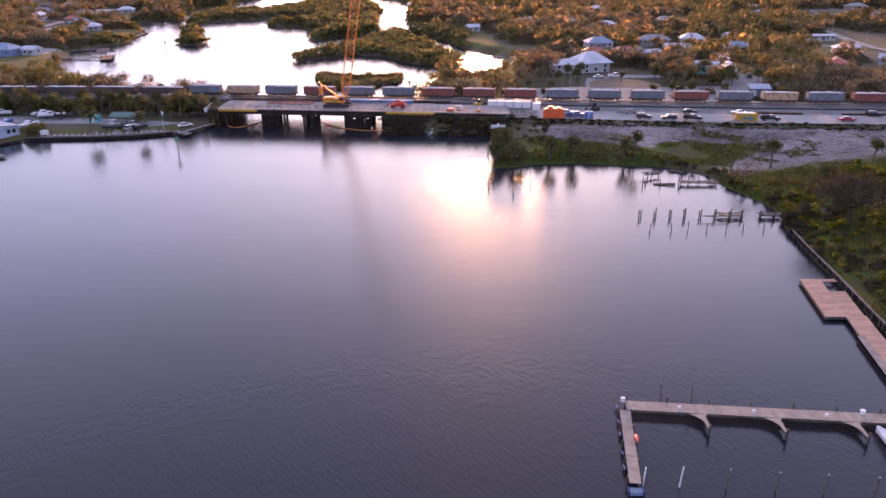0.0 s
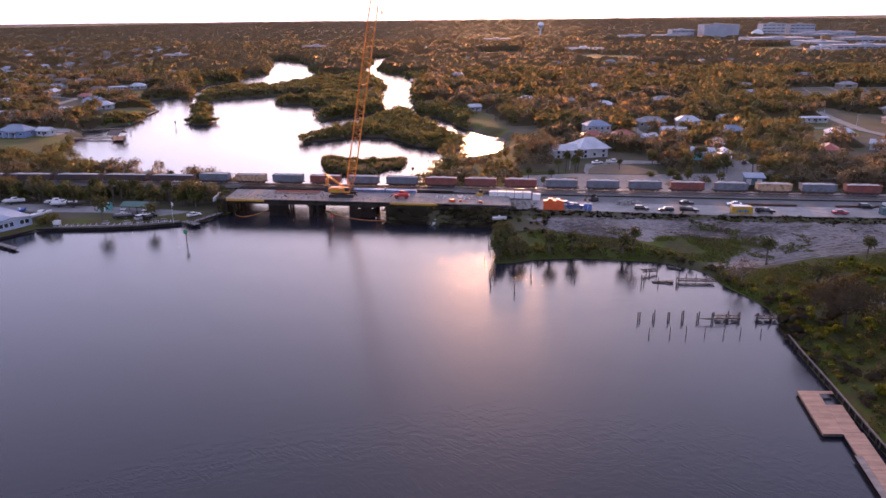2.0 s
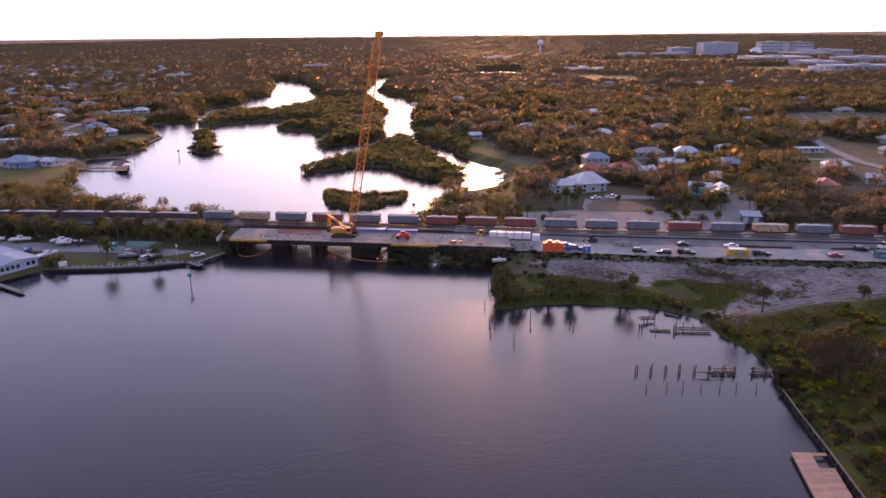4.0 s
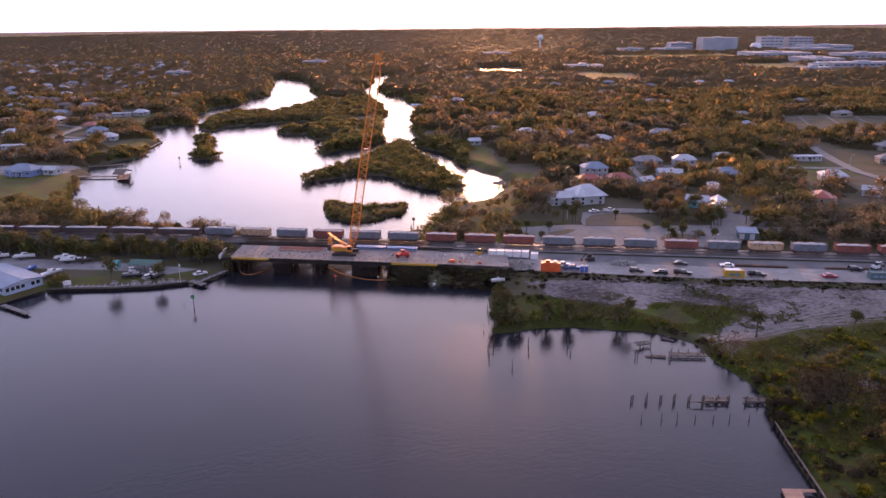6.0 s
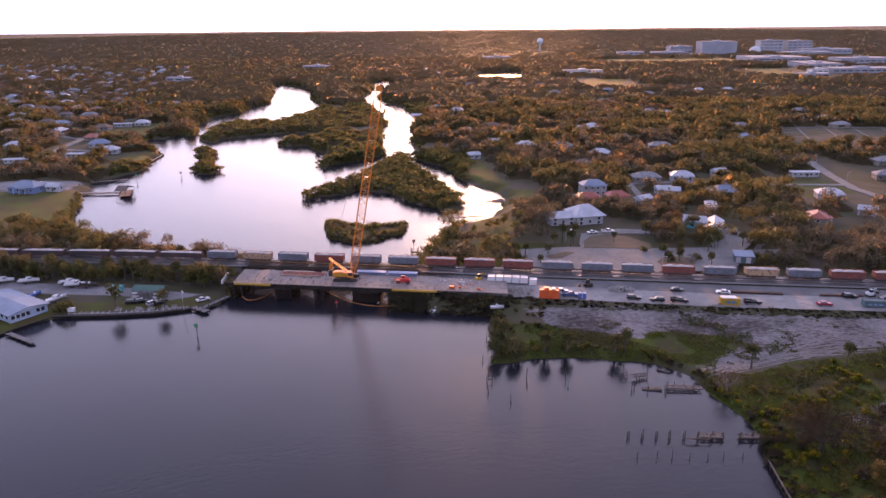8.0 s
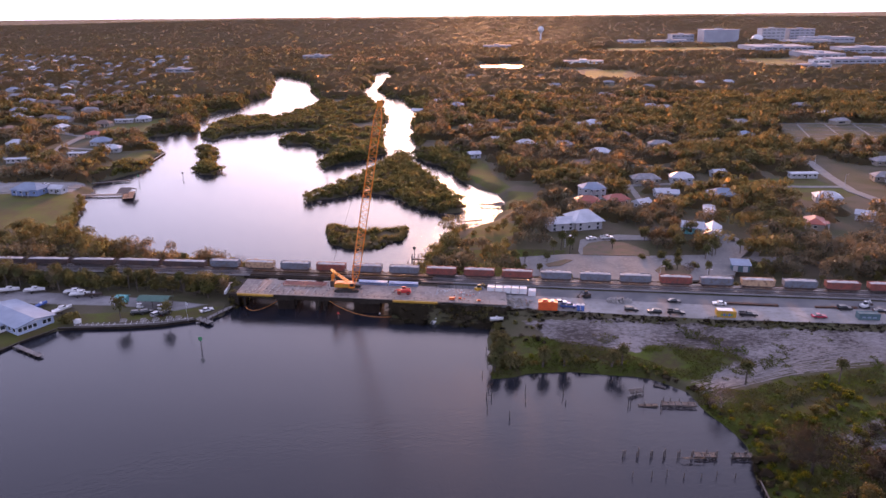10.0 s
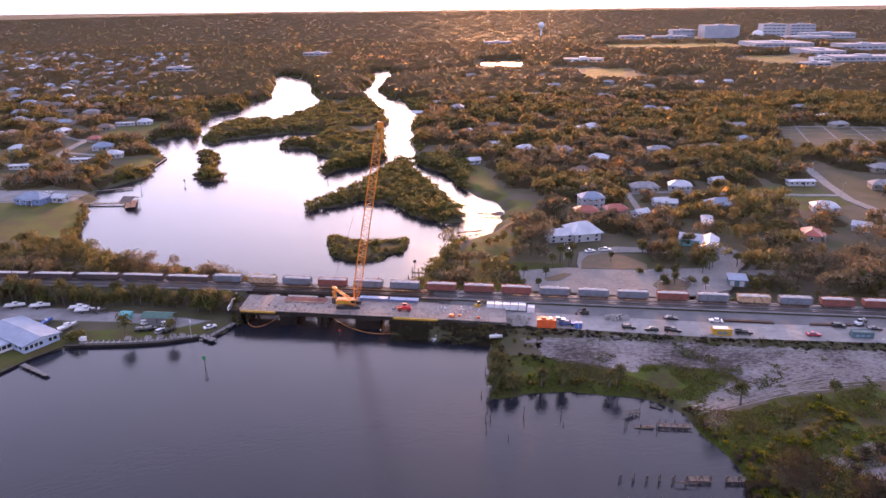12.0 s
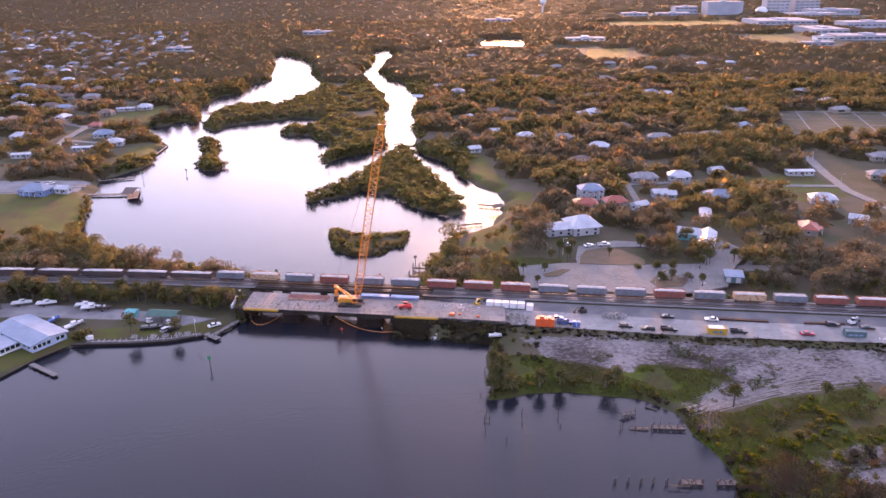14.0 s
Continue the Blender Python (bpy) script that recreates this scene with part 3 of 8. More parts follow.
def railway():
    t = thing("railway_track", Matrix(), "two parallel steel railway tracks on ballast and a low bridge", "railway track", kind="structure")
    xs = np.arange(-600, 421, 4.0)
    for off in (-2.1, 2.1):
        for g in (-0.75, 0.75):
            bm = bmesh.new()
            for a, b in zip(xs[:-1], xs[1:]):
                ya, yb = rail_y(a) + off + g, rail_y(b) + off + g
                for q in ((0.0, 0.16),):
                    va = [bm.verts.new((a, ya + s, RAIL_Z + h)) for s, h in ((-0.07, -0.03), (0.07, -0.03), (0.07, 0.15), (-0.07, 0.15))]
                    vb = [bm.verts.new((b, yb + s, RAIL_Z + h)) for s, h in ((-0.07, -0.03), (0.07, -0.03), (0.07, 0.15), (-0.07, 0.15))]
                    for i in range(4):
                        bm.faces.new((va[i], vb[i], vb[(i + 1) % 4], va[(i + 1) % 4]))
            part("rail", bm, M_STEEL, t)
    v = []
    for off in (-2.1, 2.1):
        for x in np.arange(-330, 260, 0.62):
            y = rail_y(x) + off
            z1, z0 = RAIL_Z - 0.03, RAIL_Z - 0.26
            a, b, c, d = x - 0.12, x + 0.12, y - 1.3, y + 1.3
            v += [(a, c, z1), (b, c, z1), (b, d, z1), (a, d, z1), (a, c, z0), (b, c, z0), (b, c, z1), (a, c, z1)]
    tagged(new("ties", quick_mesh("ties", np.array(v), 4, M_DARKWOOD)), kind="stuff").parent = t


railway()


def rail_bridge():
    t = thing("railway_bridge", Matrix(), "low dark concrete railway bridge on pile bents", "bridge", kind="structure")
    for x0 in np.arange(-90, -14, 12.0):
        bm = bmesh.new()
        x1 = min(x0 + 11.95, -13)
        y0, y1 = rail_y(x0), rail_y(x1)
        a = [bm.verts.new((x0, y0 + s * 4.8, RAIL_Z - 0.28 - h)) for s, h in ((-1, 0), (1, 0), (1, 0.85), (-1, 0.85))]
        b = [bm.verts.new((x1, y1 + s * 4.8, RAIL_Z - 0.28 - h)) for s, h in ((-1, 0), (1, 0), (1, 0.85), (-1, 0.85))]
        for i in range(4):
            bm.faces.new((a[i], a[(i + 1) % 4], b[(i + 1) % 4], b[i]))
        bm.faces.new(a[::-1])
        bm.faces.new(b)
        # span colour holds the dark of the bridge's shaded side
        part("span", bm, M_SHADECONC, t)
    for x in (-76.0, -60.5, -42.0):
        y = rail_y(x)
        bent = part("bent", boxes((x - 0.6, y - 5, 3.7, x + 0.6, y + 5, 4.27)), M_SHADECONC, t)
        for k in range(5):
            part("pile", rods((Vector((x, y - 4.2 + 2.1 * k, -2.5)), Vector((x, y - 4.2 + 2.1 * k, 3.75)), 0.32), n=8), M_SHADECONC, bent)
    return t


rail_bridge()


def road_bridge():
    t = thing("road_bridge", Matrix(), "unfinished concrete road bridge deck with yellow edge forms", "bridge", kind="structure")
    xs = [-87 + 8.2 * k for k in range(13)]
    for a, b in zip(xs[:-1], xs[1:]):
        bm = bmesh.new()
        ya, yb = float(road_y(a)), float(road_y(b))
        w = 14.0 if a < -20 else 13.0
        pts = [(a, ya), (b - 0.05, yb), (b - 0.05, yb + w), (a, ya + w)]
        slab(bm, pts, DECK_Z - 0.28, DECK_Z)
        part("deck_panel", bm, M_DECKC, t)
        if a < -30:
            for k in range(6):
                y0, y1 = ya + 0.5 + k * 2.5, yb + 0.5 + k * 2.5
                bm = bmesh.new()
                slab(bm, [(a, y0), (b, y1), (b, y1 + 0.5), (a, y0 + 0.5)], DECK_Z - 1.85, DECK_Z - 0.28)
                # girders take the near-black colour in place of under-deck shade
                part("girder", bm, M_SHADECONC, t)
    rb = random.Random(21)
    for k in range(34):
        a = rb.uniform(-85, -12)
        y = float(road_y(a)) + rb.uniform(0.8, 8.5)
        part("batten", boxes((a - 0.09, y, DECK_Z, a + 0.09, y + rb.uniform(1.5, 4.5), DECK_Z + 0.07)), rb.choice((M_WOOD, M_REDWOOD, M_CONC)), t)
    for k in range(15):
        a = -84.5 + 2.3 * k
        y = float(road_y(a))
        bm = bmesh.new()
        slab(bm, [(a, y + 0.7), (a + 0.28, y + 0.7), (a + 1.4, y + 12.6), (a + 1.12, y + 12.6)], DECK_Z + 0.004, DECK_Z + 0.06)
        part("screed_strip", bm, M_CONC if k % 3 else M_WOOD, t, "pale strip across the deck")
    # edge forms and kerb
    for a, b in ((-86.5, -73), (-29, -13)):
        bm = bmesh.new()
        slab(bm, [(a, road_y(a) - 0.75), (b, road_y(b) - 0.75), (b, road_y(b) - 0.05), (a, road_y(a) - 0.05)], DECK_Z - 0.75, DECK_Z - 0.1)
        part("edge_form", bm, M_YELLOW, t, "yellow painted steel edge form")
    for a, b in zip(np.arange(-86, 8, 2.4), np.arange(-83.6, 10, 2.4)):
        for off in (0.25, 13.7 if a < -20 else 12.7):
            y = float(road_y(a)) + off
            part("rail_post", rods((Vector((a, y, DECK_Z)), Vector((a, y, DECK_Z + 1.05)), 0.05), n=5), M_DARKSTEEL, t)
    for off in (0.25, 13.7):
        for zz in (0.55, 1.02):
            bm = bmesh.new()
            for a, b in zip(np.arange(-86, -2, 12.0), np.arange(-74, 10, 12.0)):
                rod(bm, (a, road_y(a) + off, DECK_Z + zz), (b, road_y(b) + off, DECK_Z + zz), 0.025, n=4)
            part("guard_line", bm, M_DARKSTEEL, t)
    # piers: pile rows under a cap, darkened for under-deck shade; the two broad ones stand behind cofferdam panels
    # darkened likewise
    for x, half in ((-84.4, 0.0), (-68.6, 3.1), (-57.2, 0.0), (-54.4, 0.0), (-38.6, 4.6)):
        y = float(road_y(x))
        w = max(half, 0.6)
        cap = part("pier_cap", boxes((x - w, y + 0.1, DECK_Z - 2.4, x + w, y + 13.8, DECK_Z - 1.86)), M_SHADECONC, t)
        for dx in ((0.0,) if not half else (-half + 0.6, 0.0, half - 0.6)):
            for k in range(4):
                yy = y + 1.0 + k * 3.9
                part("pile", rods((Vector((x + dx, yy, -2.5)), Vector((x + dx, yy, DECK_Z - 2.35)), 0.42), n=8), M_SHADECONC, cap)
        if half:
            # panel colour includes the shade below the deck
            n = int(half * 2 / 0.75)
            for k in range(n):
                xa = x - half + 2 * half * k / n
                part("sheet_panel", boxes((xa + 0.03, y + 0.4 + 0.12 * (k % 2), -2.0, xa + 2 * half / n - 0.03, y + 0.7 + 0.12 * (k % 2), DECK_Z - 2.45 - 0.3 * (k % 3 == 1))), M_NEARBLACK, cap)
    part("formwork", boxes((-42.6, float(road_y(-40)) - 0.15, DECK_Z - 1.9, -34.6, float(road_y(-40)) + 0.05, DECK_Z - 0.75)), M_SHADECONC, t, "formwork panel under the deck edge, darkened for shade")
    # abutments, in the same shade-darkened concrete
    for x0, x1 in ((-90, -86.6), (-30.5, -26.5)):
        y = float(road_y(x0))
        part("abutment", boxes((x0, y - 0.6, -1.5, x1, y + 14.4, DECK_Z - 0.3)), M_SHADECONC, t)
    for k in range(7):
        part("barrier", boxes((-92.5 - 0.2 * k, 243 + k * 2.1, 4.0, -91.9 - 0.2 * k, 244.9 + k * 2.1, 5.3)), M_WHITE, t, "white concrete barrier block")
    return t


road_bridge()

# ---- train ----
def railcar(name, length, h, body_mat, hopper, label):
    t = new(name)
    tagged(t, label, "rail car", "rail cars of the stone train")
    L, w = length / 2, 1.5
    bm = bmesh.new()
    z0, z1 = 0.95, h
    if hopper:
        prof = [(-L, z1), (L, z1), (L, z0 + 0.45), (L - 1.5, z0), (-L + 1.5, z0), (-L, z0 + 0.45)]
    else:
        prof = [(-L, z1), (L, z1), (L, z0), (-L, z0)]
    a = [bm.verts.new((x, -w, z)) for x, z in prof]
    b = [bm.verts.new((x, w, z)) for x, z in prof]
    n = len(prof)
    bm.faces.new(a[::-1])
    bm.faces.new(b)
    for i in range(1, n):
        bm.faces.new((a[i], a[(i + 1) % n], b[(i + 1) % n], b[i]))
    # inner lining so that the walls have thickness
    box(bm, -L + 0.12, -w + 0.1, z1 - 0.75, L - 0.12, w - 0.1, z1 - 0.7)
    bmesh.ops.recalc_face_normals(bm, faces=bm.faces)
    body = part("body", bm, body_mat, t)
    for s in (-1, 1):
        part("top_chord", boxes((-L - 0.05, s * w - 0.09, z1 - 0.1, L + 0.05, s * w + 0.09, z1 + 0.08)), body_mat, body)
        part("end_chord", boxes((s * L - 0.09, -w, z1 - 0.1, s * L + 0.09, w, z1 + 0.08)), body_mat, body)
        part("sill", boxes((-L, s * (w + 0.02) - 0.06, z0 - 0.12, L, s * (w + 0.02) + 0.06, z0 + 0.12)), M_CAR_DARK, body)
    k = int(length / 1.45)
    for i in range(k + 1):
        x = -L + 0.06 + (2 * L - 0.12) * i / k
        lo = z0 if (not hopper or abs(x) < L - 1.5) else z0 + 0.45 * (abs(x) - L + 1.5) / 1.5
        for s in (-1, 1):
            part("rib", boxes((x - 0.06, s * w - 0.1 if s < 0 else s * w, lo, x + 0.06, s * w if s < 0 else s * w + 0.1, z1 - 0.1)), body_mat, body)
    # heaped stone
    bm = bmesh.new()
    rnd = random.Random(len(name) + int(length * 10))
    gx, gy = 17, 7
    grid = []
    for i in range(gx):
        row = []
        for j in range(gy):
            u, v = i / (gx - 1) * 2 - 1, j / (gy - 1) * 2 - 1
            e = max(0, 1 - abs(u) ** 6) * max(0, 1 - v * v)
            row.append(bm.verts.new((u * (L - 0.12), v * (w - 0.1), z1 - 0.25 + e * (0.55 + 0.12 * math.sin(u * 9) + rnd.uniform(-0.06, 0.06)))))
        grid.append(row)
    for i in range(gx - 1):
        for j in range(gy - 1):
            bm.faces.new((grid[i][j], grid[i + 1][j], grid[i + 1][j + 1], grid[i][j + 1]))
    part("stone_load", bm, M_LOAD, t, "heaped pale crushed stone", smooth=True)
    if hopper:
        for x in (-L * 0.38, 0.0, L * 0.38):
            part("hopper_outlet", boxes((x - 1.3, -0.95, 0.3, x + 1.3, 0.95, 0.96)), M_CAR_DARK, t)
    part("frame", boxes((-L - 0.4, -0.35, 0.75, L + 0.4, 0.35, 1.05)), M_CAR_DARK, t)
    for s in (-1, 1):
        part("coupler", boxes((s * (L + 0.4) - 0.35, -0.14, 0.75, s * (L + 0.4) + 0.35, 0.14, 1.0)), M_DARKSTEEL, t)
        bog = part("truck", boxes((s * (L - 1.9) - 1.2, -1.1, 0.45, s * (L - 1.9) + 1.2, -0.95, 0.8), (s * (L - 1.9) - 1.2, 0.95, 0.45, s * (L - 1.9) + 1.2, 1.1, 0.8), (s * (L - 1.9) - 0.25, -1.0, 0.5, s * (L - 1.9) + 0.25, 1.0, 0.75)), M_DARKSTEEL, t)
        for d in (-0.9, 0.9):
            for q in (-0.75, 0.75):
                x = s * (L - 1.9) + d
                part("wheel", rods((Vector((x, q - 0.07, 0.43)), Vector((x, q + 0.07, 0.43)), 0.43), n=12), M_DARKSTEEL, bog)
    return t


TRACK = 2.1
CARS = {
    "b": railcar("hopper_car", 11.4, 3.45, M_CAR_BLUE, True, "slate blue ribbed hopper car heaped with crushed stone"),
    "r": railcar("hopper_car", 11.4, 3.4, M_CAR_RED, True, "oxide red ribbed hopper car heaped with crushed stone"),
    "t": railcar("hopper_car", 11.4, 3.35, M_CAR_TAN, True, "tan ribbed hopper car heaped with crushed stone"),
    "g": railcar("gondola_car", 17.4, 2.7, M_CAR_DARK, False, "long dark gondola car loaded with pale stone"),
}


def place_train(order, x0, pitches):
    used = set()
    x = x0
    for c in order:
        p = pitches[c]
        xc = x + p / 2
        ya, yb = float(rail_y(xc - 5)) + TRACK, float(rail_y(xc + 5)) + TRACK
        m = pose(xc, (ya + yb) / 2, RAIL_Z + 0.15, 0, 0, math.degrees(math.atan2(yb - ya, 10)))
        if c in used:
            copy_thing(CARS[c], m)
        else:
            CARS[c].matrix_world = m
            used.add(c)
        x += p


place_train("ggggggg" + "btbrbbrrrbbbrbtbrrbrbr", -107 - 7 * 19.2, {"b": 14.5, "r": 14.5, "t": 14.5, "g": 19.2})


# ---- crane ----
def crane():
    base = Vector((-46.5, 243.5, DECK_Z))
    t = thing("crawler_crane", Matrix.Translation(base), "yellow crawler crane with a long lattice boom on the bridge deck", "crane")
    for s in (-1, 1):
        bm = bmesh.new()
        prof = [(-4.5, 0.55), (-4.0, 0.0), (4.0, 0.0), (4.5, 0.55), (4.0, 1.1), (-4.0, 1.1)]
        a = [bm.verts.new((x, s * 2.4 - 0.5, z)) for x, z in prof]
        b = [bm.verts.new((x, s * 2.4 + 0.5, z)) for x, z in prof]
        for i in range(6):
            bm.faces.new((a[i], a[(i + 1) % 6], b[(i + 1) % 6], b[i]))
        bm.faces.new(a[::-1])
        bm.faces.new(b)
        trk = part("crawler_track", bm, M_BLACK, t)
        for k in range(7):
            part("roller", rods((Vector((-3.6 + 1.2 * k, s * 2.4 - 0.54, 0.5)), Vector((-3.6 + 1.2 * k, s * 2.4 + 0.54, 0.5)), 0.32), n=8), M_DARKSTEEL, trk)
    part("car_body", boxes((-1.8, -2.0, 0.5, 1.8, 2.0, 1.35)), M_DARKSTEEL, t)
    part("turntable", rods((Vector((0, 0, 1.3)), Vector((0, 0, 1.7)), 1.5), n=18), M_DARKSTEEL, t)
    house = part("machinery_house", boxes((-4.6, -1.6, 1.5, 1.6, 1.6, 2.9), (-3.9, -1.3, 2.9, -0.9, 1.3, 3.2)), M_CRANE, t)
    for k in range(4):
        part("panel_door", boxes((-4.2 + k * 1.2, -1.66, 1.65, -3.2 + k * 1.2, -1.6, 2.75)), M_YELLOW, house)
    for k in range(3):
        part("counterweight", boxes((-6.0, -1.8, 1.75 + k * 0.75, -4.65, 1.8, 2.45 + k * 0.75)), M_DARKSTEEL, t)
    part("engine_stack", boxes((-5.6, -1.5, 4.0, -4.9, -0.9, 6.4), (-5.6, 0.9, 4.0, -4.9, 1.5, 6.4)), M_CRANE, t)
    cab = part("operator_cab", boxes((0.9, -2.6, 1.6, 2.9, -1.65, 3.5)), M_CRANE, t)
    part("cab_window", boxes((2.9, -2.5, 2.3, 2.94, -1.75, 3.4), (1.2, -2.64, 2.3, 2.7, -2.6, 3.4)), M_GLASS, cab)
    foot, tip = Vector((2.3, 1.0, 1.9)), Vector((-31.6, 239.2, 73.7)) - base
    axis_v = (tip - foot).normalized()
    side = axis_v.cross(Vector((0, 1, 0.2))).normalized()
    up = side.cross(axis_v).normalized()
    n, lng = 34, (tip - foot).length

    def corner(k, c):
        f = k / n
        w = 1.3 * min(1, f / 0.09 + 0.25, (1 - f) / 0.10 + 0.35)
        return foot + axis_v * (lng * f) + side * (w if c in (0, 3) else -w) + up * (w if c < 2 else -w)

    boom = part("boom_frame", rods(*[(corner(k, c), corner(k + 1, c), 0.115) for k in range(n) for c in range(4)], n=5), M_CRANE, t)
    part("boom_lacing", rods(*[(corner(k + (c % 2), c), corner(k + 1 - (c % 2), (c + 1) % 4), 0.06) for k in range(n) for c in range(4)],
                             *[(corner(k + 1 - (c % 2), c), corner(k + 1 - (c % 2), (c + 1) % 4), 0.05) for k in range(n) for c in range(4)], n=4), M_CRANE, boom)
    part("boom_platform", boxes((-0.7, -0.7, -0.15, 0.7, 0.7, 0.0)), M_CRANE, boom).matrix_local = Matrix.Translation(foot + axis_v * lng * 0.55)
    head = part("boom_head", boxes((-1.0, -0.7, -0.6, 1.2, 0.7, 1.3)), M_CRANE, t)
    head.matrix_local = Matrix.Translation(tip)
    for k in (-0.4, 0.0, 0.4):
        part("sheave", rods((Vector((0.9, k - 0.08, 0.6)), Vector((0.9, k + 0.08, 0.6)), 0.8), n=14), M_DARKSTEEL, head)
    part("jib_stub", rods((Vector((0, 0, 1.0)), Vector((1.9, -0.2, 2.6)), 0.1), (Vector((1.9, -0.2, 2.6)), Vector((1.2, 0, 0.2)), 0.1)), M_CRANE, head)
    mast = Vector((-5.6, -1.0, 8.2))
    part("gantry_mast", rods((Vector((1.6, 0.9, 2.2)), mast + Vector((0, 0.7, 0)), 0.2), (Vector((1.6, -0.9, 2.2)), mast + Vector((0, -0.7, 0)), 0.2), (mast + Vector((0, -0.7, 0)), mast + Vector((0, 0.7, 0)), 0.16),
                             *[(Vector((1.6, 0.9, 2.2)).lerp(mast + Vector((0, 0.7, 0)), k / 9), Vector((1.6, -0.9, 2.2)).lerp(mast + Vector((0, -0.7, 0)), (k + 1) / 9), 0.07) for k in range(9)]), M_CRANE, t)
    part("back_stay", rods((mast, Vector((-5.2, 0, 3.9)), 0.09), (mast + Vector((0, 0.5, 0)), Vector((-5.2, 1.2, 3.9)), 0.06)), M_DARKSTEEL, t)
    part("pendant_line", rods((mast, tip, 0.035), (mast + Vector((0, 0.5, 0)), tip + Vector((0, 0.4, 0)), 0.035), n=4), M_DARKSTEEL, t)
    hook = Vector((tip.x + 1.6, tip.y, tip.z - 6.5))
    part("hoist_line", rods((tip + Vector((1.6, -0.15, 0.3)), hook + Vector((0, -0.15, 0)), 0.03), (tip + Vector((1.6, 0.15, 0.3)), hook + Vector((0, 0.15, 0)), 0.03), n=4), M_DARKSTEEL, t)
    part("hook_block", boxes((hook.x - 0.3, hook.y - 0.25, hook.z - 1.2, hook.x + 0.3, hook.y + 0.25, hook.z)), M_YELLOW, t)
    return t


crane()


# ---- leaves and trees ----
def leaf_quads(pos, nrm, size, rng, jitter=0.8, aspect=1.0, corners=3):
    """Small leaf-clump faces at pos, facing roughly nrm; three or four corners each."""
    n = len(pos)
    v = nrm + rng.normal(0, jitter, (n, 3))
    v /= np.linalg.norm(v, axis=1, keepdims=True) + 1e-9
    u = np.cross(v, rng.normal(0, 1, (n, 3)))
    u /= np.linalg.norm(u, axis=1, keepdims=True) + 1e-9
    w = np.cross(v, u)
    s = (size * rng.uniform(0.55, 1.35, n))[:, None]
    u, w = u * s * aspect, w * s
    k = rng.uniform(0.6, 1.0, (n, corners, 1))
    if corners == 4:
        q = np.stack((-u, w * 0.8, u, -w * 0.8), 1) * k
    else:
        q = np.stack((-u * 1.15 - w * 0.7, u * 1.15 - w * 0.7, w * 1.3), 1) * k
    return (pos[:, None, :] + q).reshape(-1, 3)


def crown_points(rng, n, radius, tall, z0, lobes=8, flat=0.75, hollow=0.55):
    """Points and outward normals on the lobes of a crown."""
    c = rng.normal(0, 1, (lobes, 3))
    c /= np.linalg.norm(c, axis=1, keepdims=True)
    c *= rng.uniform(0.25, 0.62, (lobes, 1))
    r = rng.uniform(0.34, 0.58, lobes)
    pick = rng.integers(0, lobes, n)
    d = rng.normal(0, 1, (n, 3))
    d[:, 2] = np.abs(d[:, 2]) * 0.9 - 0.25
    d /= np.linalg.norm(d, axis=1, keepdims=True)
    p = c[pick] + d * (r[pick] * rng.uniform(hollow, 1.08, n))[:, None]
    p[:, :2] *= radius
    p[:, 2] = z0 + tall * np.clip(0.46 + p[:, 2] * flat, 0.0, 1.2)
    return p, d


def limb_mesh(rng, tall, radius, thick, spread=5, fork=0.35):
    bm = bmesh.new()
    lean = Vector((rng.uniform(-0.4, 0.4), rng.uniform(-0.4, 0.4), 0))
    top = Vector((0, 0, tall * fork)) + lean
    rod(bm, (0, 0, -0.4), top, thick, thick * 0.7, n=7)
    for k in range(spread):
        a = 2 * math.pi * (k + rng.uniform(-0.3, 0.3)) / spread
        rr = radius * rng.uniform(0.45, 0.75)
        mid = top + Vector((math.cos(a) * rr * 0.5, math.sin(a) * rr * 0.5, tall * 0.2))
        end = top + Vector((math.cos(a) * rr, math.sin(a) * rr, tall * rng.uniform(0.3, 0.5)))
        rod(bm, top, mid, thick * 0.5, thick * 0.3, n=5)
        rod(bm, mid, end, thick * 0.3, thick * 0.1, n=5)
        for j in range(3):
            e2 = mid + Vector((rng.normal(0, 1), rng.normal(0, 1), abs(rng.normal(0.8, 0.4)))) * radius * 0.28
            rod(bm, mid.lerp(end, 0.3 * j), e2, thick * 0.16, thick * 0.05, n=4)
    return bm


def tree_template(name, seed, radius, tall, leaf, label, n=700, size=0.42, trunk=0.28, bark=None, category="tree", z0f=0.22, lobes=9, hollow=0.55):
    rng = np.random.default_rng(seed)
    t = new(name)
    tagged(t, label, category)
    part("trunk", limb_mesh(rng, tall, radius, trunk), bark or M_BARK, t)
    p, d = crown_points(rng, n, radius, tall * (1 - z0f), tall * z0f, lobes, hollow=hollow)
    ob = new("crown", quick_mesh("crown", leaf_quads(p, d, size, rng, 0.55), 3, leaf, d))
    ob.parent = t
    return t


def bush_template(name, seed, radius, tall, leaf, label, n=420, size=0.20):
    """A low bush: one mound of leaf clumps from the ground up."""
    rng = np.random.default_rng(seed)
    p, d = crown_points(rng, n, radius, tall * 0.98, tall * 0.02, 8)
    return tagged(new(name, quick_mesh(name, leaf_quads(p, d, size, rng, 0.55), 3, leaf, d)), label, "bush")


def bare_template(name, seed, radius, tall, label):
    """A leafless tree: limbs and a haze of twigs."""
    rng = np.random.default_rng(seed)
    t = new(name)
    tagged(t, label, "tree")
    part("trunk", limb_mesh(rng, tall, radius, 0.16, 6, 0.25), M_PALEBARK, t)
    p, d = crown_points(rng, 420, radius, tall * 0.8, tall * 0.2, 8)
    ob = new("twig_crown", quick_mesh("twig_crown", leaf_quads(p, d, 0.7, rng, 1.0, 0.10), 3, M_TWIG))
    ob.parent = t
    return t


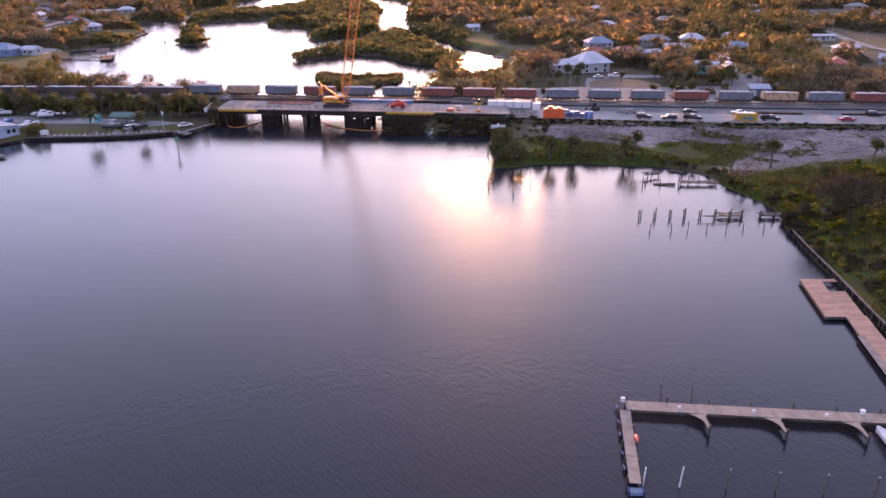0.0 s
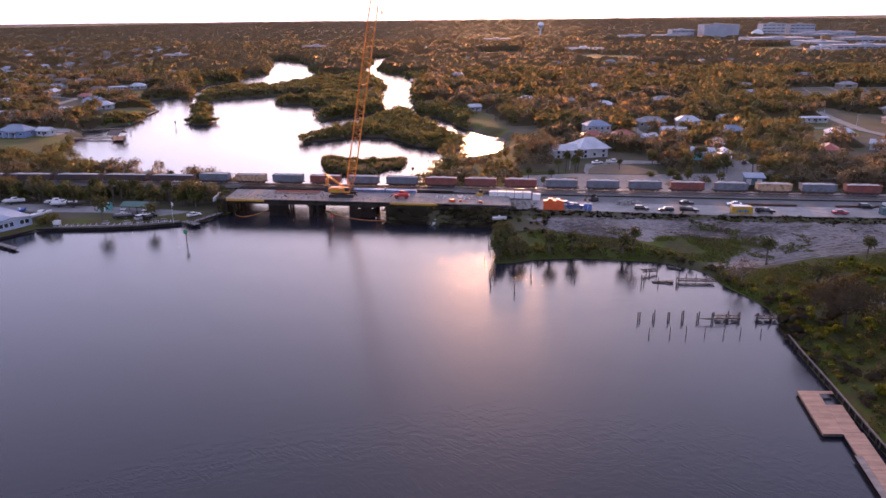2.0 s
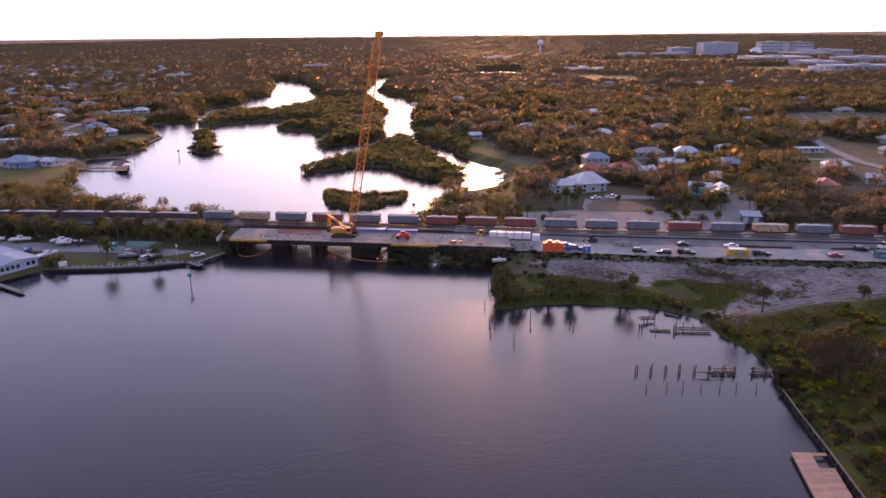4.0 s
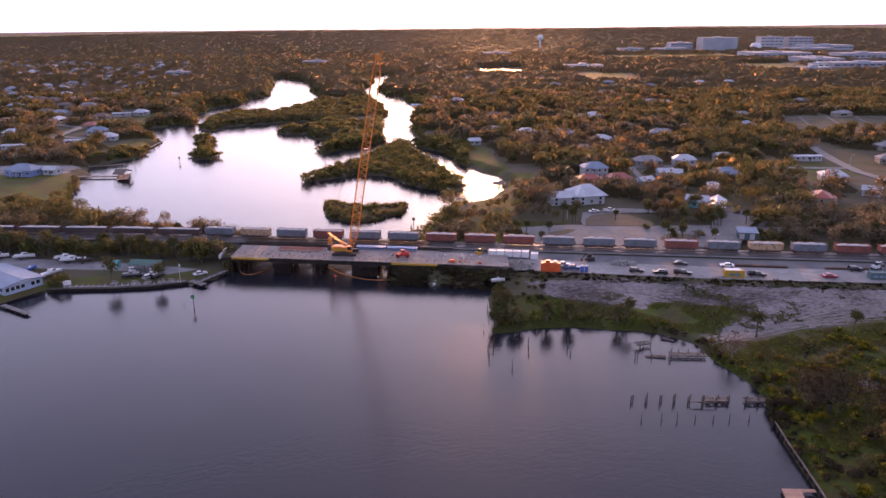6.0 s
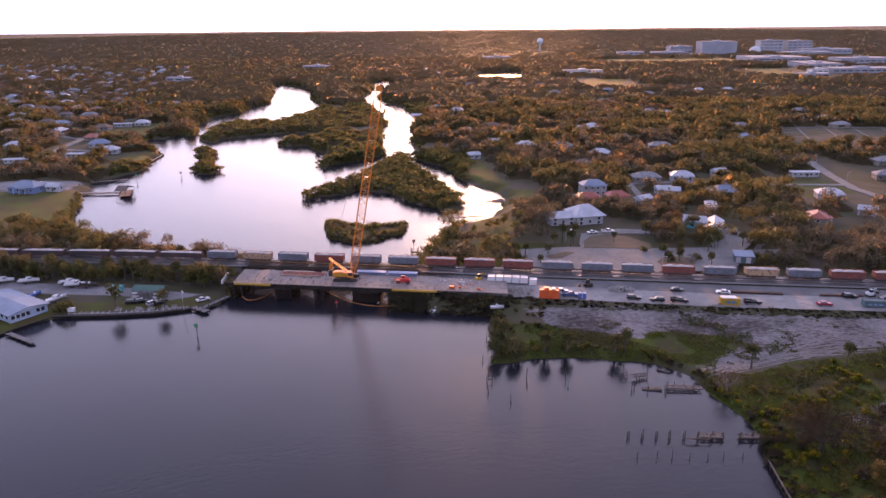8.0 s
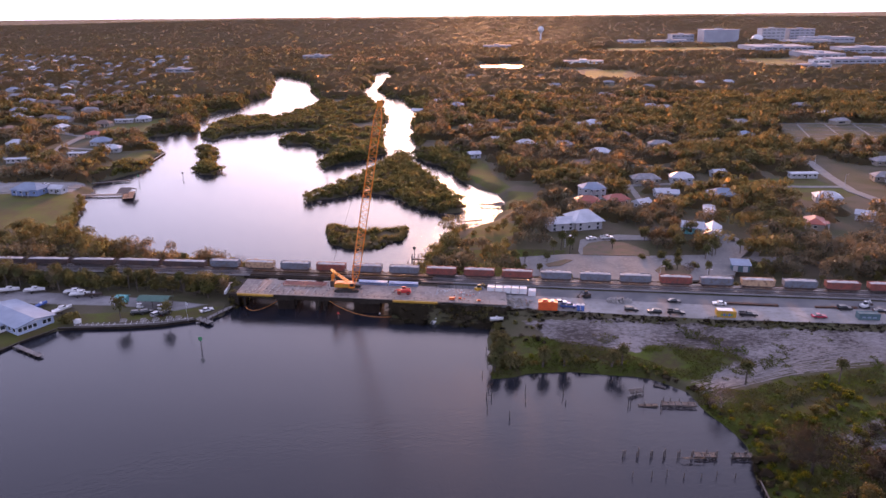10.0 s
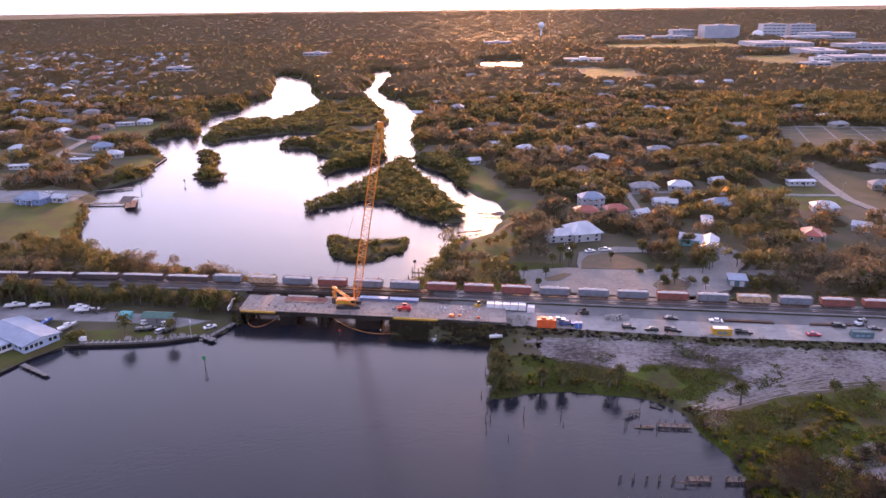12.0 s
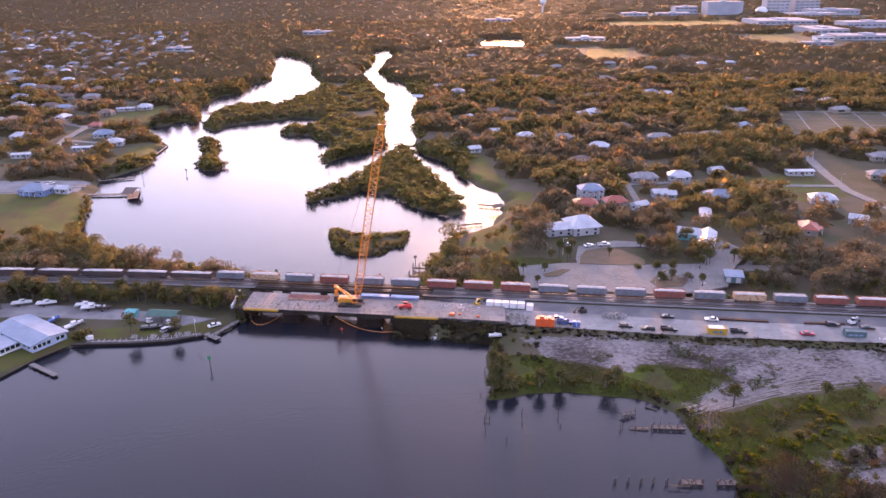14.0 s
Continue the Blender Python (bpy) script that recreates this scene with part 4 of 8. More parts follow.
def palm_template(name, seed, tall, label, fronds=46, reach=2.1, trunk=0.2):
    """A cabbage palm: a slim trunk with a ball of arching fronds."""
    rng = np.random.default_rng(seed)
    t = new(name)
    tagged(t, label, "palm tree")
    bm = bmesh.new()
    prev = Vector((0, 0, -0.4))
    bend = rng.uniform(-0.5, 0.5, 2)
    for k in range(1, 6):
        f = k / 5
        p = Vector((bend[0] * f * f, bend[1] * f * f, tall * f))
        rod(bm, prev, p, trunk * (1.1 - 0.15 * f), trunk * (1.08 - 0.15 * f), n=7, caps=k in (1, 5))
        prev = p
    part("trunk", bm, M_BARK, t)
    quads = []
    for k in range(fronds):
        a = 2 * math.pi * rng.uniform()
        el = rng.uniform(-0.6, 1.35)
        ln = reach * rng.uniform(0.75, 1.1)
        dirv = np.array((math.cos(a) * math.cos(el), math.sin(a) * math.cos(el), math.sin(el)))
        sidev = np.array((-math.sin(a), math.cos(a), 0.0))
        c0 = np.array(prev)
        pts = []
        for j in range(6):
            s = j / 5
            c = c0 + dirv * ln * s + np.array((0, 0, -0.75)) * ln * 0.55 * s * s
            w = (0.06, 0.30, 0.46, 0.44, 0.3, 0.04)[j] * reach * 0.42
            pts.append((c - sidev * w + (0, 0, -w * 0.5), c, c + sidev * w + (0, 0, -w * 0.5)))
        for p, q in zip(pts[:-1], pts[1:]):
            quads += [p[0], p[1], q[1], q[0], p[1], p[2], q[2], q[1]]
    # a dense round heart of frond fans
    pr = rng.normal(0, 1, (fronds * 9, 3))
    pr /= np.linalg.norm(pr, axis=1, keepdims=True)
    rr = rng.uniform(0.35, 0.95, (len(pr), 1)) * reach
    pos = np.array(prev) + pr * rr * np.array((1, 1, 0.85)) + np.array((0, 0, 0.1 * reach))
    heart = leaf_quads(pos, pr, 0.40 * reach / 2.1, rng, 0.9, 0.5, 4)
    quads = np.concatenate((np.array(quads), heart))
    ob = new("fronds", quick_mesh("fronds", np.array(quads), 4, M_LEAF_PALM))
    ob.parent = t
    return t


# ---- houses ----
def house(name, w, d, h, roof_mat, wall_mat, label, rise=0.28, gable=False, porch=True, windows=3, storeys=1):
    """A house with its long side along x; the origin is the middle of its floor."""
    t = new(name)
    tagged(t, label, "house")
    hw, hd = w / 2, d / 2
    walls = part("wall", boxes((-hw, -hd, -0.6, hw, hd, h)), wall_mat, t)
    o, r = 0.5, d * rise
    ends = hw + o if gable else max(0.3, hw - hd * 0.9)
    bm = bmesh.new()
    e = [bm.verts.new(p) for p in ((-hw - o, -hd - o, h), (hw + o, -hd - o, h), (hw + o, hd + o, h), (-hw - o, hd + o, h))]
    lo = [bm.verts.new(p) for p in ((-hw - o, -hd - o, h - 0.18), (hw + o, -hd - o, h - 0.18), (hw + o, hd + o, h - 0.18), (-hw - o, hd + o, h - 0.18))]
    a, b = bm.verts.new((-ends, 0, h + r)), bm.verts.new((ends, 0, h + r))
    for f in ((e[0], e[1], b, a), (e[2], e[3], a, b), (e[1], e[2], b), (e[3], e[0], a), lo[::-1]):
        bm.faces.new(f)
    for i in range(4):
        bm.faces.new((lo[i], lo[(i + 1) % 4], e[(i + 1) % 4], e[i]))
    roof = part("roof", bm, roof_mat, t)
    part("ridge_cap", boxes((-ends + 0.1, -0.12, h + r - 0.05, ends - 0.1, 0.12, h + r + 0.05)), roof_mat, roof)
    fh = h / storeys
    for s in range(storeys):
        for k in range(windows):
            x = -hw + w * (k + 0.5) / windows
            win = part("window", boxes((x - 0.75, -hd - 0.05, s * fh + 0.9, x + 0.75, -hd + 0.02, s * fh + 2.2)), M_WHITE, walls)
            part("pane", boxes((x - 0.65, -hd - 0.07, s * fh + 1.0, x + 0.65, -hd - 0.04, s * fh + 2.1)), M_GLASS, win)
        for sx in (-1, 1):
            win = part("window", boxes((sx * hw - 0.05, -0.7, s * fh + 0.9, sx * hw + 0.05, 0.7, s * fh + 2.2)), M_WHITE, walls)
            part("pane", boxes((sx * hw - 0.07, -0.6, s * fh + 1.0, sx * hw + 0.07, 0.6, s * fh + 2.1)), M_GLASS, win)
    part("door", boxes((hw * 0.15 - 0.5, -hd - 0.06, 0.0, hw * 0.15 + 0.5, -hd + 0.02, 2.1)), M_DARKWOOD, walls)
    if porch:
        p = part("porch_roof", boxes((-hw * 0.4, -hd - 2.4, h - 0.45, hw * 0.5, -hd, h - 0.3)), roof_mat, t)
        for x in (-hw * 0.38, hw * 0.05, hw * 0.48):
            part("porch_post", boxes((x - 0.08, -hd - 2.3, -0.6, x + 0.08, -hd - 2.14, h - 0.45)), M_WHITE, p)
    return t


def far_house(name, w, d, h, roof_mat, wall_mat, label):
    """A plain hip roofed house for the wider suburb."""
    t = tagged(new(name), label, "house")
    walls = part("wall", boxes((-w / 2, -d / 2, -0.6, w / 2, d / 2, h)), wall_mat, t)
    bm = bmesh.new()
    o, e = 0.5, w / 2 - d * 0.42
    v = [bm.verts.new(p) for p in ((-w / 2 - o, -d / 2 - o, h), (w / 2 + o, -d / 2 - o, h), (w / 2 + o, d / 2 + o, h), (-w / 2 - o, d / 2 + o, h), (-e, 0, h + d * 0.26), (e, 0, h + d * 0.26))]
    for f in ((0, 1, 5, 4), (2, 3, 4, 5), (1, 2, 5), (3, 0, 4), (3, 2, 1, 0)):
        bm.faces.new([v[i] for i in f])
    part("roof", bm, roof_mat, t)
    part("window", boxes((-w * 0.3, -d / 2 - 0.05, 0.9, w * 0.1, -d / 2 + 0.02, 2.2)), M_GLASS, walls)
    return t


def ground_z(x, y):
    return float(height(np.array([float(x)]), np.array([float(y)]))[0])


NORTH_Z = 3.2
HT = {
    "white": house("house", 13, 9, 3.0, M_ROOF_WHITE, M_HOUSEWHITE, "white house with a white metal hip roof"),
    "grey": house("house", 16, 9, 2.9, M_ROOF_GREY, M_TANWALL, "beige house with a grey shingle roof", windows=4),
    "brown": house("house", 14, 9, 2.9, M_ROOF_BROWN, M_TANWALL, "beige house with a brown shingle roof"),
    "blue": house("house", 15, 10, 3.0, M_ROOF_BLUE, M_HOUSEWHITE, "white house with a pale blue metal roof", windows=4),
    "red": house("house", 12, 8, 2.9, M_ROOF_RED, M_TANWALL, "beige house with a red metal roof"),
    "trailer": house("mobile_home", 16, 5, 2.8, M_ROOF_WHITE, M_HOUSEWHITE, "long white mobile home with a shallow roof", rise=0.1, gable=True, porch=False, windows=5),
    "small": house("cottage", 8, 6, 2.8, M_ROOF_WHITE, M_GREYWALL, "small grey cottage with a pale gable roof", gable=True, porch=False, windows=2),
    "fwhite": far_house("house", 14, 9, 2.9, M_ROOF_WHITE, M_HOUSEWHITE, "pale house with a white roof among trees"),
    "fgrey": far_house("house", 15, 9, 2.9, M_ROOF_GREY, M_TANWALL, "beige house with a grey roof among trees"),
    "fbrown": far_house("house", 14, 9, 2.9, M_ROOF_BROWN, M_TANWALL, "beige house with a brown roof among trees"),
    "fblue": far_house("house", 15, 9, 2.9, M_ROOF_BLUE, M_HOUSEWHITE, "pale house with a blue grey roof among trees"),
    "bluewall": house("house", 17, 11, 3.2, M_ROOF_BLUE, M_BLUEWALL, "blue house with a pale blue metal roof by the pier", windows=4),
    "tall": house("house", 13, 9, 5.8, M_ROOF_BLUE, M_HOUSEWHITE, "two storey white house with a pale blue roof", windows=4, storeys=2),
}
SPOTS = [
    # right of the river
    (65, 389, "tall", 8), (60, 372, "red", 0), (76, 376, "red", 12), (102, 424, "grey", 3), (124, 427, "white", -8), (150, 440, "small", 20), (104, 391, "small", 5), (88, 368, "small", 30), (108, 388, "small", -10),
    (135, 386, "blue", 4), (118, 353, "trailer", 75), (200, 437, "trailer", 2), (189, 381, "white", -12), (212, 574, "blue", 30), (179, 745, "blue", 10), (-17, 742, "tall", -6), (0, 500, "small", 20),
    (39, 541, "white", 5), (50, 538, "small", 40), (66, 536, "grey", 10), (89, 507, "white", -20), (118, 577, "brown", 12), (138, 536, "grey", -6), (162, 539, "brown", 8), (179, 543, "grey", 0), (299, 983, "white", 0),
    (70, 466, "brown", 25), (269, 475, "grey", 5), (246, 429, "grey", -10), (161, 333, "red", 70), (191, 346, "small", -30), (16, 560, "small", 10), (-6, 620, "small", 50), (30, 600, "brown", 0), (104, 640, "white", 20),
    (232, 640, "grey", 8), (-40, 800, "small", 0), (60, 700, "brown", 15), (150, 850, "grey", 4), (330, 690, "white", -4),
    # left of the lagoon
    (-258, 397, "bluewall", -8), (-243, 399, "small", -8), (-295, 554, "blue", 18), (-272, 524, "white", 12), (-286, 506, "trailer", 8), (-318, 588, "red", -12), (-319, 485, "trailer", 10), (-359, 547, "white", 5), (-339, 647, "brown", 0), (-315, 676, "white", 10),
    (-330, 668, "trailer", 14), (-439, 688, "trailer", 4), (-546, 955, "white", 8), (-375, 845, "grey", 5), (-355, 850, "grey", -12), (-583, 1164, "white", 0), (-556, 1412, "white", 0), (-465, 1190, "grey", 4),
    (-777, 1288, "white", 2), (-400, 740, "grey", 20), (-470, 800, "brown", -14), (-420, 610, "grey", 30), (-380, 500, "brown", 60),
]
HOUSE_SPOTS = [(x, y, 15) for x, y, *_ in SPOTS] + [(49, 332, 26), (103, 318, 24), (108, 276, 12)]
_seen = set()


def put_house(kind, x, y, rot):
    m = pose(x, y, ground_z(x, y) + 0.35, 0, 0, rot)
    if kind in _seen:
        return copy_thing(HT[kind], m)
    _seen.add(kind)
    HT[kind].matrix_world = m
    return HT[kind]


for x, y, kind, rot in SPOTS:
    put_house(kind, x, y, rot)
_r = random.Random(5)
# the wider suburbs, in loose rows along their streets
for row in range(18):
    for k in range(16):
        x, y = -370 - row * 15 - k * 35 + _r.uniform(-9, 9), 620 + row * 58 + k * 7 + _r.uniform(-12, 12)
        if abs(x) > 0.66 * y + 10 or _r.random() < 0.10:
            continue
        put_house(_r.choice(("fwhite", "fgrey", "fgrey", "fgrey", "fblue", "fbrown", "fbrown", "fblue")), x, y, _r.choice((0, 8, 15, 84, 95)) + _r.uniform(-6, 6))
        HOUSE_SPOTS.append((x, y, 15))
for row in range(5):
    for k in range(5):
        x, y = 20 + k * 75 + _r.uniform(-25, 25), 640 + row * 110 + _r.uniform(-30, 30)
        if _r.random() < 0.45:
            continue
        put_house(_r.choice(("fgrey", "fbrown", "fwhite", "fgrey")), x, y, _r.uniform(-20, 20))
        HOUSE_SPOTS.append((x, y, 14))


def big_house():
    """The large two storey house above the lot, with a wing and a hip roof."""
    t = thing("house", pose(47.5, 332, NORTH_Z, 0, 0, 14), "large two storey white house with a white metal hip roof", "house")
    for nm, x0, y0, x1, y1, h in (("main", -1, -6, 12, 8, 4.2), ("wing", -13, -4, -1, 5, 3.7)):
        w = part("wall", boxes((x0, y0, -0.6, x1, y1, h)), M_HOUSEWHITE, t)
        bm = bmesh.new()
        o, r = 1.3, 4.2 if nm == "main" else 2.0
        e = [bm.verts.new(p) for p in ((x0 - o, y0 - o, h), (x1 + o, y0 - o, h), (x1 + o, y1 + o, h), (x0 - o, y1 + o, h))]
        cx, cy = (x0 + x1) / 2, (y0 + y1) / 2
        dx = 2.0 if nm == "main" else (x1 - x0) / 2 + 0.4
        a, b = bm.verts.new((cx - dx * (1 if nm == "main" else 0.7), cy, h + r)), bm.verts.new((cx + dx, cy, h + r))
        for f in ((e[0], e[1], b, a), (e[2], e[3], a, b), (e[1], e[2], b), (e[3], e[0], a), e[::-1]):
            bm.faces.new(f)
        part("roof", bm, M_ROOF_WHITE, t)
        n = int((x1 - x0) / 4.0)
        for k in range(n):
            x = x0 + (x1 - x0) * (k + 0.5) / n
            for zz in (0.9,) if k % 2 else (0.2, 2.2):
                win = part("window", boxes((x - 0.65, y0 - 0.06, zz, x + 0.65, y0 + 0.02, zz + 1.4)), M_GREYWALL, w)
                part("pane", boxes((x - 0.55, y0 - 0.08, zz + 0.1, x + 0.55, y0 - 0.05, zz + 1.3)), M_GLASS, win)
    return t


big_house()


def teal_house():
    t = thing("house", pose(103.5, 321, NORTH_Z, 0, 0, -20), "teal house with a broad white metal gable roof and porch", "house")
    part("wall", boxes((-8, -1, -0.6, 2, 8, 3.2), (2, -6, -0.6, 9, 7, 3.0)), M_TEAL, t)
    bm = bmesh.new()
    for x0, x1, y0, y1, h, r, alongx in ((-8.6, 2.2, -1.7, 8.6, 3.2, 2.0, True), (1.4, 9.8, -9.5, 7.6, 3.0, 2.2, False)):
        e = [bm.verts.new(p) for p in ((x0, y0, h), (x1, y0, h), (x1, y1, h), (x0, y1, h))]
        if alongx:
            a, b = bm.verts.new((x0, (y0 + y1) / 2, h + r)), bm.verts.new((x1, (y0 + y1) / 2, h + r))
            fs = ((e[0], e[1], b, a), (e[2], e[3], a, b), (e[1], e[2], b), (e[3], e[0], a))
        else:
            a, b = bm.verts.new(((x0 + x1) / 2, y0, h + r)), bm.verts.new(((x0 + x1) / 2, y1, h + r))
            fs = ((e[1], e[2], b, a), (e[3], e[0], a, b), (e[0], e[1], a), (e[2], e[3], b))
        for f in fs:
            bm.faces.new(f)
        bm.faces.new(e[::-1])
    part("roof", bm, M_ROOF_WHITE, t)
    for x in (1.8, 4.3, 6.8, 9.3):
        part("porch_post", boxes((x - 0.1, -9.2, -0.6, x + 0.1, -9.0, 3.0)), M_WHITE, t)
    for x in (-6.5, -3.5, -0.8):
        win = part("window", boxes((x - 0.7, -1.06, 0.9, x + 0.7, -0.98, 2.3)), M_WHITE, t)
        part("pane", boxes((x - 0.6, -1.08, 1.0, x + 0.6, -1.05, 2.2)), M_GLASS, win)
    for x in (3.4, 5.5, 7.6):
        win = part("window", boxes((x - 0.7, -6.06, 0.3, x + 0.7, -5.98, 2.3)), M_WHITE, t)
        part("pane", boxes((x - 0.6, -6.08, 0.4, x + 0.6, -6.05, 2.2)), M_GLASS, win)


teal_house()


M_TEALDARK = mat("faded_teal_boards", (0.05, 0.11, 0.13), 0.8, 0, (0.07, 0.14, 0.15), 0.6)


def blue_shed():
    t = thing("shed", pose(106, 274, NORTH_Z + 0.2, 0, 0, -8), "small blue shed with a pale sloping metal roof", "shed")
    part("wall", boxes((-3.3, -2.3, -0.3, 3.3, 2.3, 2.6)), M_TEALDARK, t)
    bm = bmesh.new()
    prism(bm, [(-2.9, 2.5), (2.9, 3.4), (2.9, 3.55), (-2.9, 2.65)], -3.8, 3.8)
    part("roof", bm, M_ROOF_BLUE, t)
    for x in (-2.2, 1.6):
        part("roller_door", boxes((x - 0.9, -2.36, -0.2, x + 0.9, -2.28, 2.1)), M_GREYWALL, t)
    part("fascia", boxes((-3.8, 2.9, 3.3, 3.8, 2.97, 3.62)), M_CAR_TAN, t)


blue_shed()


def lodge():
    """The waterside hall on the left bank: a long low gable with a window band, and a porch wing."""
    t = thing("lodge_hall", pose(-152.6, 212.4, 1.2, 0, 0, 59), "long white waterside hall with a pale blue metal roof", "building")
    w, d, h = 12.5, 25.0, 2.9
    walls = part("wall", boxes((0, 0, -0.8, w, d, h)), M_PALEBLUE, t)
    bm = bmesh.new()
    prism(bm, [(-0.8, h - 0.1), (w / 2, h + 0.9), (w + 0.8, h - 0.1), (w + 0.8, h + 0.1), (w / 2, h + 1.15), (-0.8, h + 0.1)], -0.9, d + 0.9)
    bmesh.ops.transform(bm, matrix=Matrix(((0, 1, 0, 0), (1, 0, 0, 0), (0, 0, 1, 0), (0, 0, 0, 1))), verts=bm.verts)
    bmesh.ops.recalc_face_normals(bm, faces=bm.faces)
    part("roof", bm, M_ROOF_BLUE, t)
    for y in (0.02, d - 0.02):
        bm = bmesh.new()
        vs = [bm.verts.new((x, y, z)) for x, z in ((0, h), (w, h), (w / 2, h + 0.95))]
        bm.faces.new(vs)
        part("gable", bm, M_WHITE, walls)
    for k in range(7):
        x = 1.0 + k * 1.65
        if k == 4:
            continue
        win = part("window", boxes((x - 0.7, -0.07, 0.9, x + 0.7, 0.03, 2.4)), M_WHITE, walls)
        part("pane", boxes((x - 0.6, -0.1, 1.0, x + 0.6, -0.06, 2.3)), M_GLASS, win)
    for k in range(8):
        y = 1.8 + k * 3.0
        win = part("window", boxes((-0.07, y - 0.8, 1.0, 0.03, y + 0.8, 2.4)), M_WHITE, walls)
        part("pane", boxes((-0.1, y - 0.7, 1.1, -0.06, y + 0.7, 2.3)), M_GLASS, win)
    wing = part("porch_wing", boxes((-7.5, 7.5, -0.8, 0, 16.5, 2.5)), M_WHITE, t)
    bm = bmesh.new()
    slab(bm, [(-8.1, 6.9), (0, 6.9), (0, 17.1), (-8.1, 17.1)], 2.5, 2.7)
    part("wing_roof", bm, M_ROOF_BLUE, wing)
    for k in range(4):
        win = part("wing_window", boxes((-6.9 + k * 1.75, 7.43, 0.8, -5.5 + k * 1.75, 7.52, 2.1)), M_GLASS, wing)
    for k in range(4):
        part("wing_window", boxes((-7.57, 8.2 + k * 2.1, 0.8, -7.48, 9.8 + k * 2.1, 2.1)), M_GLASS, wing)
    part("deck_step", boxes((-9.5, 9, -0.8, -7.5, 14, -0.1)), M_WOOD, t)


lodge()


def small_building(name, x, y, z, rot, w, d, h, wall, roof, label, open_sides=False):
    t = thing(name, pose(x, y, z, 0, 0, rot), label, "shed")
    if open_sides:
        for sx in (-1, 0, 1):
            for sy in (-1, 1):
                part("post", boxes((sx * (w / 2 - 0.2) - 0.09, sy * (d / 2 - 0.2) - 0.09, -0.4, sx * (w / 2 - 0.2) + 0.09, sy * (d / 2 - 0.2) + 0.09, h)), M_DARKWOOD, t)
    else:
        part("wall", boxes((-w / 2, -d / 2, -0.4, w / 2, d / 2, h)), wall, t)
        part("door", boxes((-0.5, -d / 2 - 0.05, 0, 0.5, -d / 2 + 0.02, 2.0)), M_WHITE, t)
    bm = bmesh.new()
    prism(bm, [(-d / 2 - 0.4, h), (0, h + d * 0.22), (d / 2 + 0.4, h), (d / 2 + 0.4, h + 0.12), (0, h + d * 0.22 + 0.14), (-d / 2 - 0.4, h + 0.12)], -w / 2 - 0.4, w / 2 + 0.4)
    bmesh.ops.recalc_face_normals(bm, faces=bm.faces)
    part("roof", bm, roof, t)
    return t


small_building("picnic_pavilion", -117, 239, 1.2, -4, 11, 5, 2.6, None, M_ROOF_GREEN, "open picnic pavilion with a dark green metal roof", True)
small_building("storage_shed", -130.5, 241.5, 1.2, -6, 3.6, 2.6, 2.2, M_TEAL, M_TEAL, "small bright turquoise storage shed")
small_building("boathouse", -203.5, 402, 0.9, -4, 6.5, 10, 2.4, None, M_ROOF_BROWN, "boathouse with a rusty brown roof over the pier end", True)
small_building("boathouse", 12, 374, 0.5, 30, 6, 5, 2.6, None, M_ROOF_BROWN, "brown roofed boathouse at the river bend", True)
small_building("boathouse", -58, 742, 0.5, -5, 11, 9, 3.0, None, M_ROOF_WHITE, "white roofed boathouse on the river bank", True)


# ---- vehicles ----
def paint(name, col, rough=0.3):
    return mat(name, col, rough, 0.2, spec=0.6)


P_BLACK, P_WHITE, P_GREY, P_BLUE, P_RED = paint("black_car_paint", (0.015, 0.015, 0.018)), paint("white_car_paint", (0.7, 0.7, 0.7)), paint("silver_car_paint", (0.35, 0.36, 0.38)), paint("blue_car_paint", (0.04, 0.09, 0.26)), paint("red_car_paint", (0.42, 0.02, 0.05))
M_LAMP = mat("lamp_glass", (0.7, 0.7, 0.7), 0.15)
M_TAIL = mat("tail_lamp", (0.4, 0.02, 0.02), 0.2)


def side_shape(bm, prof, w0, w1=None):
    """A body from a side outline (x, z), w0 wide below and w1 above the waist."""
    zs = [z for _, z in prof]
    lo, hi = min(zs), max(zs)
    w1 = w0 if w1 is None else w1
    rings = []
    for s in (-1, 1):
        rings.append([bm.verts.new((x, s * (w0 + (w1 - w0) * (z - lo) / (hi - lo)) / 2, z)) for x, z in prof])
    n = len(prof)
    bm.faces.new(rings[0])
    bm.faces.new(rings[1][::-1])
    for i in range(n):
        bm.faces.new((rings[0][i], rings[1][i], rings[1][(i + 1) % n], rings[0][(i + 1) % n]))
    bmesh.ops.recalc_face_normals(bm, faces=bm.faces)
    return bm


